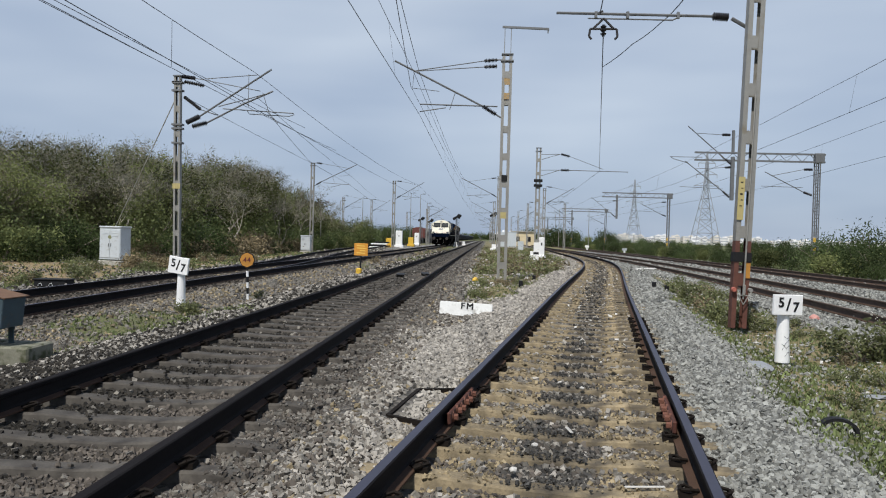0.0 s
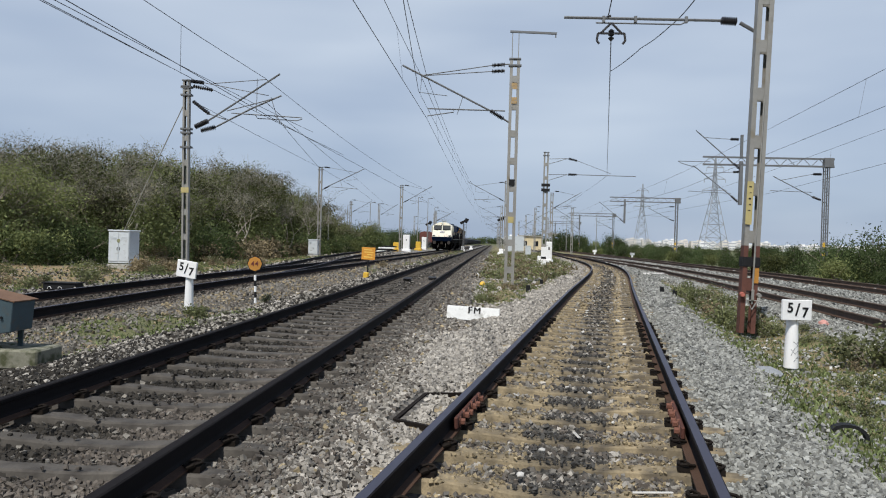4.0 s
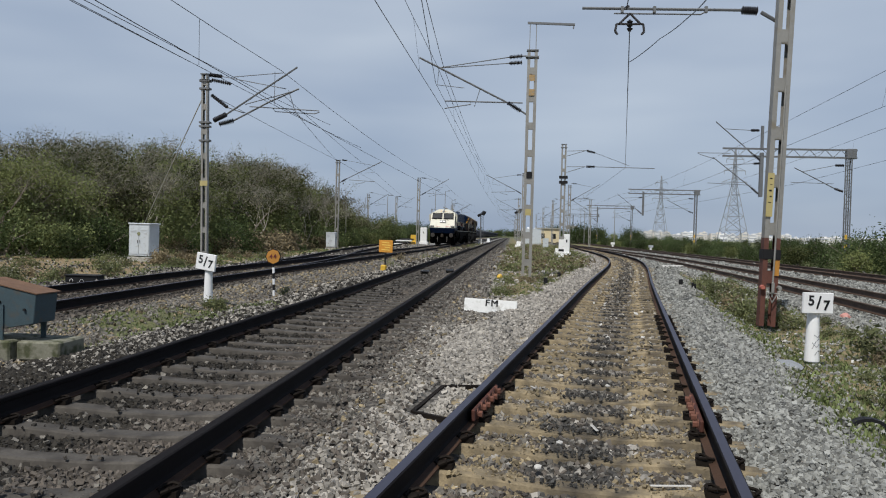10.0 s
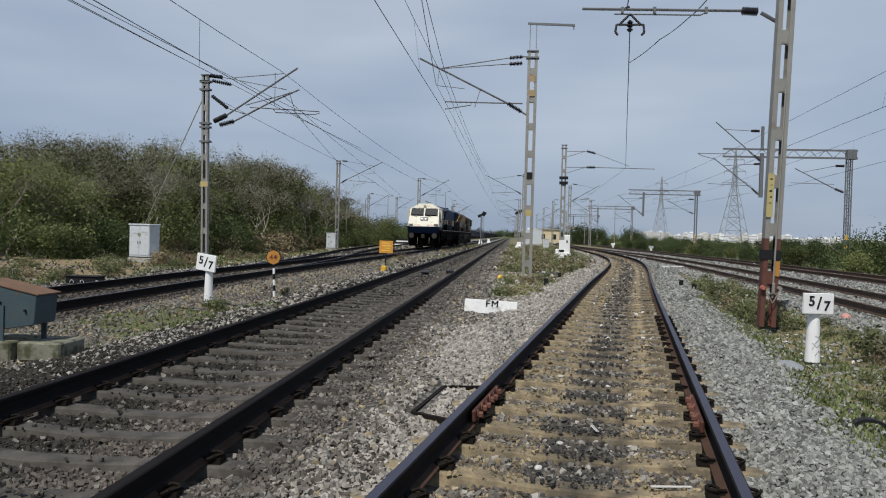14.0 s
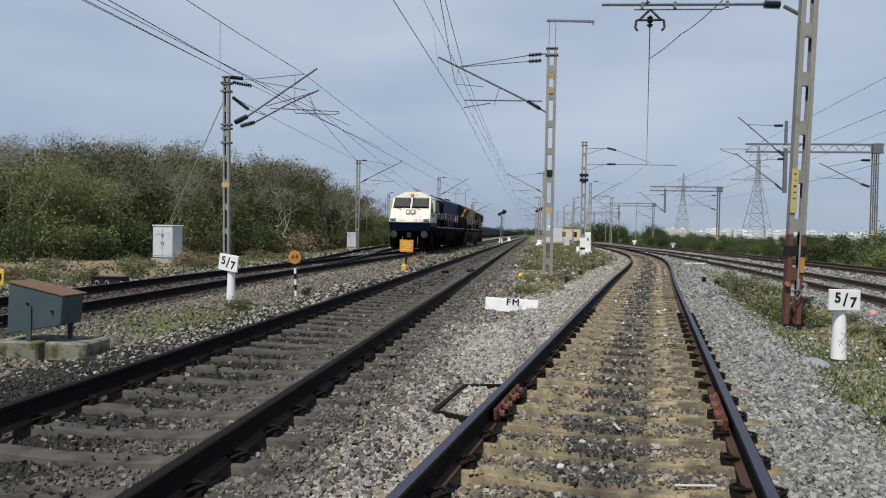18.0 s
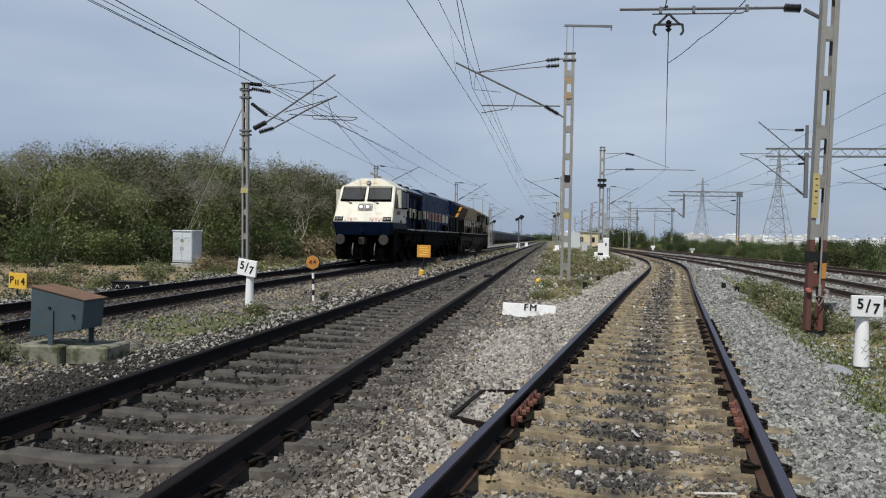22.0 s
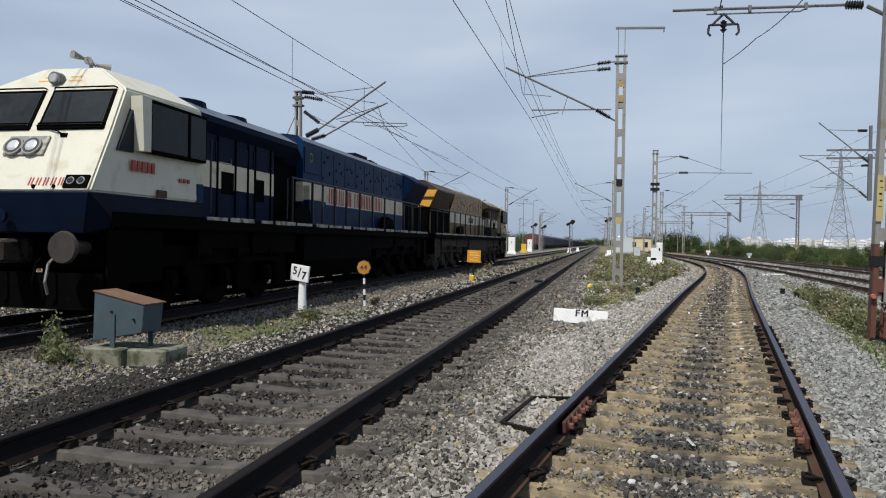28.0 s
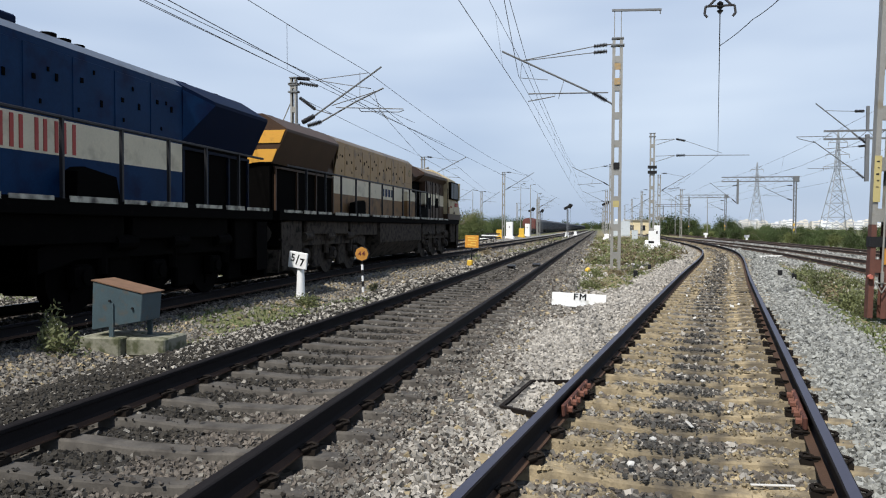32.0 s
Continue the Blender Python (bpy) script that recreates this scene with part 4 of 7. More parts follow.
# slanting cable box on concrete blocks
rb = thing("cable_box", pose(-5.62, 8.05, 0.0, 0, 0, 0), "slanted blue-grey metal cable box with rusty lid on two legs", "cable box")
bm = B()
v = [bm.verts.new(p) for p in ((-0.36, -0.14, 0.17), (0.30, -0.14, 0.29), (0.30, 0.26, 0.29), (-0.36, 0.26, 0.17),
                               (-0.34, -0.14, 0.76), (0.33, -0.14, 0.62), (0.33, 0.26, 0.62), (-0.34, 0.26, 0.76))]
for f in ((0, 3, 2, 1), (0, 1, 5, 4), (1, 2, 6, 5), (2, 3, 7, 6), (3, 0, 4, 7), (4, 5, 6, 7)):
    bm.faces.new([v[i] for i in f])
bmesh.ops.bevel(bm, geom=bm.edges[:], offset=0.008, segments=1, affect="EDGES")
body = part("body", bm, M_SLATE, rb)
bm = B()
prism(bm, [(-0.355, 0.768), (0.345, 0.622), (0.345, 0.634), (-0.355, 0.78)], "y", -0.15, 0.30)
part("lid", bm, material("rusty_sheet", (0.145, 0.08, 0.045), 0.85, 0.0, 6, 0.4), rb, "rusty brown sloping lid")
for dx, fy, z0 in ((-0.08, -0.15, 0.5), (0.2, 0.2, 0.32)):
    bm = B()
    beam(bm, (dx, fy, 0.08), (dx, fy, z0), 0.06, 0.02)
    part("leg", bm, M_SLATE, rb)
for dx, dz in ((0.2, 0.45), (-0.1, 0.53)):
    bm = B()
    beam(bm, (dx, -0.145, dz), (dx, -0.165, dz), 0.015, n=8)
    part("bolt", bm, M_INK, body)
blk = thing("concrete_block", pose(-5.66, 8.15, -0.02), "grey concrete footing block with mossy base", "block", "footing blocks")
bm = B()
box(bm, (-0.17, 0, 0.0), (0.55, 0.62, 0.24), bevel=0.02)
part("block", bm, M_MOSSY, blk)
blk = thing("concrete_block", pose(-5.66, 8.2, -0.02), "grey concrete footing block with mossy base", "block", "footing blocks")
bm = B()
box(bm, (0.37, 0, 0.0), (0.5, 0.55, 0.22), Matrix.Rotation(radians(3), 4, "Z"), 0.02)
part("block", bm, M_MOSSY, blk)

# white equipment cabinets
# white enamel greyed and blued: shade of the front put into the colour
M_CABINET = material("shaded_white_enamel", (0.50, 0.54, 0.565), 0.6, 0, 4, 0.08, 60, 0.06, (0.36, 0.37, 0.36), 0.66)


def cabinet(x, y, z, w, d, h, label, turn=0):
    top = thing("equipment_cabinet", pose(x, y, z, 0, 0, turn), label, "cabinet", "trackside cabinets")
    bm = B()
    box(bm, (0, 0, h / 2 + 0.1), (w, d, h - 0.12), bevel=0.01)
    part("body", bm, M_CABINET, top)
    bm = B()
    box(bm, (0, 0, h + 0.06), (w + 0.08, d + 0.08, 0.07), bevel=0.02)
    part("roof", bm, M_CABINET, top)
    for s in (-1, 1):
        bm = B()
        box(bm, (s * w * 0.245, -d / 2 - 0.012, h / 2 + 0.1), (w * 0.47, 0.02, h - 0.28), bevel=0.008)
        door = part("door", bm, M_CABINET, top)
        bm = B()
        box(bm, (s * 0.06, -d / 2 - 0.04, h * 0.52), (0.025, 0.03, 0.14), bevel=0.006)
        part("handle", bm, M_GALV_DARK, door)
        for k in range(3):
            bm = B()
            box(bm, (s * w * 0.245, -d / 2 - 0.026, h * 0.86 - 0.06 * k), (w * 0.3, 0.012, 0.025), bevel=0.004)
            part("louvre", bm, M_CABINET, door)
    bm = B()
    box(bm, (0, 0, 0.0), (w + 0.1, d + 0.1, 0.22), bevel=0.02)
    part("plinth", bm, M_CONCRETE, top)
    return top


cab = cabinet(-16.65, 32.6, -0.1, 1.04, 0.75, 1.55, "large white metal equipment cabinet with double doors in weeds", -8)
bm = B()
beam(bm, (0.0, -0.39, 1.16), (0.0, -0.405, 1.16), 0.085, n=16)
part("emblem", bm, material("emblem_green", (0.20, 0.21, 0.11), 0.6), cab, "small round green and yellow emblem")
slab = thing("concrete_block", pose(-15.6, 32.3, -0.1), "small white concrete slab beside the cabinet", "block", "footing blocks")
bm = B()
box(bm, (0, 0, 0.1), (0.65, 0.5, 0.22), bevel=0.03)
part("block", bm, M_WHITE, slab)
cabinet(-15.4, 63.0, -0.15, 0.8, 0.6, 1.35, "white metal cabinet at the foot of a far mast")
cabinet(-19.0, 120.0, -0.15, 1.6, 0.9, 1.5, "white metal cabinet among far trackside clutter")
cabinet(3.6, 125.0, 0.0, 2.6, 1.4, 2.55, "tall white equipment cabinet beside the far main line")
cabinet(4.4, 97.0, -0.1, 0.7, 0.6, 1.2, "narrow white cabinet beside the far main line")


def pillar(x, y, z, w, h, label, mat):
    top = thing("trackside_pillar", pose(x, y, z), label, "pillar", "trackside pillars")
    bm = B()
    box(bm, (0, 0, h / 2), (w, w * 0.8, h), bevel=0.04)
    part("shaft", bm, mat, top)
    bm = B()
    box(bm, (0, 0, 0.15), (w * 1.4, w * 1.2, 0.4), bevel=0.05)
    part("base", bm, mat, top)
    if h > 1.4:
        bm = B()
        box(bm, (0, -w * 0.41, h * 0.7), (0.1, 0.02, 0.22))
        part("slot", bm, M_INK, top)
    return top


pillar(4.15, 57.0, -0.05, 0.46, 1.68, "white painted trackside pillar beside a mast foot", M_WHITE)
pillar(3.42, 56.5, -0.05, 0.28, 0.6, "low white painted block beside a mast foot", M_WHITE)
pillar(-11.9, 101.0, -0.1, 0.9, 2.3, "white painted trackside pillar in the yard", M_WHITE)
pillar(-12.4, 132.0, -0.1, 0.8, 2.2, "white painted trackside pillar in the yard", M_WHITE)
pillar(-13.3, 101.0, -0.1, 0.75, 1.25, "yellow painted trackside block in the yard", M_YELLOW)
pillar(-12.0, 118.0, -0.1, 0.8, 1.4, "yellow painted trackside block in the yard", M_YELLOW)
pillar(-5.0, 120.0, -0.1, 0.5, 0.85, "white painted fouling block between far tracks", M_WHITE)
pillar(-4.6, 150.0, -0.1, 0.5, 0.8, "white painted fouling block between far tracks", M_WHITE)
pillar(1.1, 96.0, -0.1, 0.9, 0.8, "white painted block beside the far main line", M_WHITE)


def fouling_stone(x, y, s):
    top = thing("fouling_stone", pose(x, y, -0.2), "small white painted T-shaped stone between yard tracks", "marker", "fouling stones")
    bm = B()
    box(bm, (0, 0, 0.3 * s), (0.24 * s, 0.2 * s, 0.6 * s), bevel=0.02)
    part("stem", bm, M_WHITE, top)
    bm = B()
    box(bm, (0, 0, 0.75 * s), (0.6 * s, 0.24 * s, 0.32 * s), bevel=0.03)
    part("head", bm, M_WHITE, top)


fouling_stone(15.9, 119.5, 1.05)
fouling_stone(17.5, 96.0, 0.95)
# white litter slabs lying flat near the spur
st = thing("painted_slabs", pose(-13.5, 92, -0.1), "stack of white and dark slabs beside the spur track", "slabs")
for k in range(4):
    bm = B()
    box(bm, (0.3 * k - 0.5, 0.4 * k, 0.12 + 0.2 * k), (2.6 - 0.3 * k, 1.0, 0.16), bevel=0.02)
    part("slab", bm, M_WHITE if k % 2 == 0 else M_INK, st)

# low dark crate by the loop line
cr = thing("cable_drum_box", pose(-11.1, 18.6, -0.1, 0, 0, 4), "low black box with white loops beside the loop line", "box")
bm = B()
box(bm, (0, 0, 0.09), (0.85, 0.4, 0.18), bevel=0.02)
part("body", bm, M_INK, cr)
bm = B()
box(bm, (0, 0, 0.192), (0.9, 0.45, 0.03), bevel=0.008)
part("lid", bm, M_INK, cr)
for dx in (-0.25, 0.02):
    bm = B()
    for k in range(6):
        a, b = math.pi * k / 6, math.pi * (k + 1) / 6
        beam(bm, (dx + 0.05 * math.cos(a), -0.215, 0.03 + 0.07 * math.sin(a)), (dx + 0.05 * math.cos(b), -0.215, 0.03 + 0.07 * math.sin(b)), 0.006, n=5)
    part("loop", bm, M_WHITE, cr)


def shunt_signal(x, y, z, h, label):
    top = thing("shunt_signal", pose(x, y, z), label, "signal", "yard signals")
    bm = B()
    beam(bm, (0, 0, 0), (0, 0, h), 0.09, n=10)
    part("post", bm, M_GALV_DARK, top)
    for dx, dz, a in ((0.3, 0.3, 25), (-0.25, 0.1, -30), (0.5, 0.55, 20)):
        bm = B()
        box(bm, (0, 0, 0), (0.62, 0.3, 0.42), bevel=0.06)
        beam(bm, (0.05, -0.15, 0.0), (0.05, -0.4, 0.0), 0.15, n=10)
        part("lamp_head", bm, M_INK, top).matrix_basis = pose(dx, 0, h + dz, 0, a, 0)
    bm = B()
    for k in range(int(h / 0.4)):
        box(bm, (0.3, 0, 0.3 + 0.4 * k), (0.3, 0.03, 0.03))
    beam(bm, (0.45, 0, 0), (0.45, 0, h), 0.025, n=5)
    beam(bm, (0.2, 0, 0), (0.2, 0, h), 0.025, n=5)
    part("ladder", bm, M_GALV_DARK, top)
    return top


shunt_signal(-4.9, 118, -0.1, 4.5, "black yard signal on a post with a ladder")
shunt_signal(-13.4, 150, -0.1, 4.8, "black yard signal on a post with a ladder")
shunt_signal(1.0, 135, -0.1, 5.6, "black yard signal beside the main line")
shunt_signal(-12.3, 160, -0.1, 4.7, "black yard signal on a post with a ladder")


def lamp_post(x, y, h):
    top = thing("lamp_post", pose(x, y, -0.15), "thin grey lamp post standing in the yard", "lamp post", "yard lamp posts")
    bm = B()
    beam(bm, (0, 0, 0), (0, 0, h), 0.07, n=8, r2=0.04)
    part("pole", bm, M_GALV, top)
    bm = B()
    beam(bm, (0, 0, h), (0.5, 0, h + 0.1), 0.03, n=6)
    box(bm, (0.6, 0, h + 0.1), (0.4, 0.2, 0.12), bevel=0.03)
    part("lamp_head", bm, M_GALV_DARK, top)


for x, y, h in ((-18.5, 110, 7), (-21.5, 108, 6.5), (-13.2, 128, 9), (-11.0, 122, 8.5), (-11.5, 142, 8), (8.0, 150, 8), (14.8, 155, 8), (17.5, 130, 7), (19.0, 210, 9), (-18.0, 80, 5.0)):
    lamp_post(x, y, h)


# far yard building and standing train
hut = thing("yard_building", pose(8.6, 178, -0.2), "cream single-storey yard building with flat roof", "building")
bm = B()
box(bm, (0, 0, 1.7), (5.0, 4.0, 3.4))
part("wall", bm, material("cream_plaster", (0.62, 0.52, 0.33), 0.85, 0, 1.0, 0.12), hut)
bm = B()
box(bm, (0, 0, 3.5), (5.6, 4.6, 0.2))
part("roof", bm, M_CONCRETE, hut)
for dx in (-1.4, 1.2):
    bm = B()
    box(bm, (dx, -2.02, 1.7), (1.0, 0.06, 1.2))
    part("window", bm, M_INK, hut)
M_WAGON = material("wagon_blue_grey", (0.05, 0.06, 0.075), 0.7, 0, 1.5, 0.3, 30, 0.1, (0.09, 0.06, 0.045), 0.6)
M_VAN = material("wagon_red_brown", (0.12, 0.034, 0.026), 0.7, 0, 1.5, 0.3, 30, 0.1)


def wagon(mat, label):
    top = thing("goods_wagon", pose(0, 0, 0), label, "wagon", "standing goods train")
    bm = B()
    box(bm, (0, 5.0, 1.9), (2.9, 9.6, 1.9), bevel=0.05)
    part("body", bm, mat, top)
    bm = B()
    prism(bm, [(-1.45, 2.85), (1.45, 2.85), (1.2, 3.2), (0.5, 3.42), (-0.5, 3.42), (-1.2, 3.2)], "y", 0.2, 9.8)
    part("roof", bm, mat, top)
    for k in range(6):
        bm = B()
        box(bm, (0, 0.9 + 1.65 * k, 1.9), (3.0, 0.1, 1.9))
        part("rib", bm, mat, top)
    for yy in (1.8, 8.2):
        bm = B()
        for sx in (-0.87, 0.87):
            for dy in (-0.9, 0.9):
                beam(bm, (sx - 0.06, yy + dy, 0.46), (sx + 0.06, yy + dy, 0.46), 0.46, n=16)
        box(bm, (0, yy, 0.62), (2.1, 2.4, 0.3), bevel=0.04)
        part("bogie", bm, M_INK, top)
    bm = B()
    box(bm, (0, 5, 0.9), (2.4, 10.2, 0.2))
    part("underframe", bm, M_INK, top)
    for sx in (-0.98, 0.98):
        bm = B()
        beam(bm, (sx, -0.3, 1.0), (sx, 0.1, 1.0), 0.18, n=12)
        part("buffer", bm, M_INK, top)
    return top


van = wagon(M_VAN, "red-brown goods wagon at the end of a standing train")
van.matrix_world = pose(SPUR(168), 168, RAIL_Z + 0.17, 0, 0, 0)
w0 = wagon(M_WAGON, "dark blue-grey goods wagon in a standing train")
w0.matrix_world = pose(SPUR(179), 179, RAIL_Z + 0.17)
for k in range(56):
    y = 190 + 11 * k
    copy_thing(w0, pose(SPUR(y), y, RAIL_Z + 0.17))

# frame of angle iron, joints and small iron on the siding
fr = thing("iron_frame", pose(0, 0, 0), "dark angle-iron frame lying against the siding rail", "iron frame")
q = [(-0.12, 6.98), (-0.59, 6.87), (-0.74, 5.83), (-0.36, 5.6)]
for a, b in zip(q, q[1:]):
    bm = B()
    beam(bm, (*a, 0.005), (*b, 0.005), 0.035, 0.04)
    part("angle_bar", bm, M_CLIP, fr)
M_BOLT = material("rusty_bolt", (0.15, 0.06, 0.038), 0.8, 0.1, 20, 0.3, 90, 0.2)
for off in (-GAUGE / 2 + 0.045, GAUGE / 2 - 0.045):
    jt = thing("fishplate", pose(SIDING(6.0) + off, 6.0, 0.0, 0, 0, -math.degrees(math.atan(0.157))), "rust-red bolted fishplate on the siding rail", "fishplate", "rail joints")
    bm = B()
    box(bm, (0, 0, 0.085), (0.03, 1.0, 0.09), bevel=0.008)
    part("plate", bm, M_RUST, jt)
    for k in range(6):
        bm = B()
        s = -1 if off > 0 else 1
        dz = 0.026 if k % 2 else -0.02
        beam(bm, (0, -0.4 + 0.16 * k, 0.085 + dz * 0.3), (s * 0.022, -0.4 + 0.16 * k, 0.085 + dz * 0.3), 0.042, n=12)
        beam(bm, (s * 0.022, -0.4 + 0.16 * k, 0.085 + dz * 0.3), (s * 0.055, -0.4 + 0.16 * k, 0.085 + dz * 0.3), 0.026, n=6)
        part("bolt", bm, M_BOLT, jt)
for k, (x, y) in enumerate(((-3.1, 27.0), (-2.3, 28.2))):
    pl = thing("track_plate", pose(x, y, 0.0, 0, 0, 4), "flat black plate laid between the main line rails", "plate", "track plates")
    bm = B()
    box(bm, (0, 0, 0.05), (0.3, 1.1, 0.04), bevel=0.008)
    part("plate", bm, M_INK, pl)


# ---- locomotives ----
M_L_WHITE = material("cream_white_enamel", (0.56, 0.54, 0.44), 0.5, 0, 2.2, 0.08, 30, 0.02, (0.46, 0.41, 0.30), 0.62)
M_L_BLUE = material("dark_blue_enamel", (0.0055, 0.026, 0.075), 0.5, 0, 1.5, 0.25, 30, 0.03, (0.006, 0.013, 0.045), 0.6, spec=0.06)
M_L_LOW = material("deep_navy_enamel", (0.0028, 0.0075, 0.022), 0.55, 0, 1.5, 0.2, 30, 0.03, (0.006, 0.006, 0.007), 0.6, spec=0.06)
M_L_SILL = material("grimy_sill_paint", (0.42, 0.40, 0.33), 0.7, 0, 2.5, 0.2, 30, 0.03, (0.05, 0.045, 0.04), 0.52)
# roof tones paler than the sides: sky and sun sheen put into the colour
M_L_ROOF = material("blue_roof_with_sheen", (0.10, 0.12, 0.155), 0.45, 0, 1.5, 0.25, 30, 0.05, (0.03, 0.034, 0.045), 0.6, spec=0.3)
M_L_ROOF_TAN = material("brown_roof_with_sheen", (0.13, 0.10, 0.07), 0.5, 0, 1.5, 0.25, 30, 0.05, (0.04, 0.03, 0.022), 0.6, spec=0.3)
M_L_DUST = material("dusty_running_gear", (0.05, 0.041, 0.033), 0.85, 0, 4, 0.4, 30, 0.1, (0.008, 0.007, 0.006), 0.55, spec=0.1)
M_L_LOWTAN = material("dusty_umber_enamel", (0.20, 0.112, 0.048), 0.55, 0, 1.5, 0.25, 30, 0.03, (0.06, 0.04, 0.026), 0.6, spec=0.2)
M_L_NAVY = material("dark_navy_enamel", (0.003, 0.009, 0.030), 0.6, 0, 1.5, 0.2, 30, 0.03, spec=0.05)
M_L_CREAM = material("faded_cream_band", (0.62, 0.55, 0.40), 0.5, 0, 2.0, 0.12, 30, 0.03, (0.42, 0.36, 0.25), 0.62)
# black parts; deep shade of underframe and recess is put into the colour too
M_L_BLACK = material("black_with_deep_shade", (0.0025, 0.0023, 0.0022), 0.8, 0.0, 4, 0.3, 30, 0.1, (0.007, 0.006, 0.0055), 0.7, spec=0.02)
M_L_TAN = material("dusty_tan_enamel", (0.31, 0.185, 0.068), 0.55, 0, 1.5, 0.2, 30, 0.03, (0.12, 0.08, 0.045), 0.62)
M_L_CABTAN = material("faded_cream_cab_enamel", (0.42, 0.34, 0.2), 0.55, 0, 1.5, 0.15, 30, 0.03, (0.25, 0.19, 0.11), 0.6)
M_L_BROWN = material("dark_brown_enamel", (0.052, 0.029, 0.017), 0.55, 0, 1.5, 0.25, 30, 0.03, spec=0.22)
M_L_YELLOW = material("warning_yellow_enamel", (0.62, 0.31, 0.04), 0.55, 0, 2, 0.12, 30, 0.02, (0.3, 0.15, 0.04), 0.68)
M_L_EMBLEM = material("dull_green_emblem", (0.10, 0.115, 0.03), 0.6, 0, 6, 0.2)
M_L_PLATE = material("grimy_lamp_plate", (0.20, 0.20, 0.18), 0.6, 0, 8, 0.3, 40, 0.1, (0.4, 0.39, 0.33), 0.55)
M_L_RED = material("red_lettering_paint", (0.35, 0.035, 0.025), 0.5, 0, 4, 0.1)
M_GLASS = material("dark_window_glass", (0.022, 0.026, 0.03), 0.4, 0, 2, 0.4, 10, 0.0, spec=0.05)
M_GLASS_SIDE = material("dusty_side_glass", (0.020, 0.026, 0.030), 0.35, 0, 2, 0.3, 10, 0.0, spec=0.1)
M_LENS = material("lamp_lens", (0.5, 0.51, 0.53), 0.4, 0.3, 8, 0.1)
M_L_BUFFER = material("worn_buffer_steel", (0.06, 0.053, 0.047), 0.55, 0.3, 6, 0.3, spec=0.2)
M_CHROME = material("polished_lamp_ring", (0.2, 0.2, 0.2), 0.5, 0.3, 6, 0.05)
M_HANDRAIL = material("dark_handrail", (0.016, 0.016, 0.019), 0.5, 0.1, 6, 0.2, spec=0.3)

WHEEL_R = 0.53
WHEELS = []


def quad(bm, pts):
    return bm.faces.new([bm.verts.new(p) for p in pts])


def panel(bm, p, q, r, s, depth=0.012):
    """A thin slab over the quad p q r s, thickened outwards along its normal."""
    p, q, r, s = (Vector(v) for v in (p, q, r, s))
    n = (q - p).cross(s - p).normalized() * depth
    a = [bm.verts.new(v) for v in (p, q, r, s)]
    b = [bm.verts.new(v + n) for v in (p, q, r, s)]
    fs = [bm.faces.new(b), bm.faces.new(a[::-1])]
    for i in range(4):
        fs.append(bm.faces.new((a[i], a[(i + 1) % 4], b[(i + 1) % 4], b[i])))
    return bm


def on_quad(p, q, r, s, u0, v0, u1, v1):
    """The part of a quad between the shares u0..u1 across and v0..v1 up."""
    p, q, r, s = (Vector(v) for v in (p, q, r, s))

    def at(u, v):
        return p.lerp(q, u).lerp(s.lerp(r, u), v)
    return at(u0, v0), at(u1, v0), at(u1, v1), at(u0, v1)


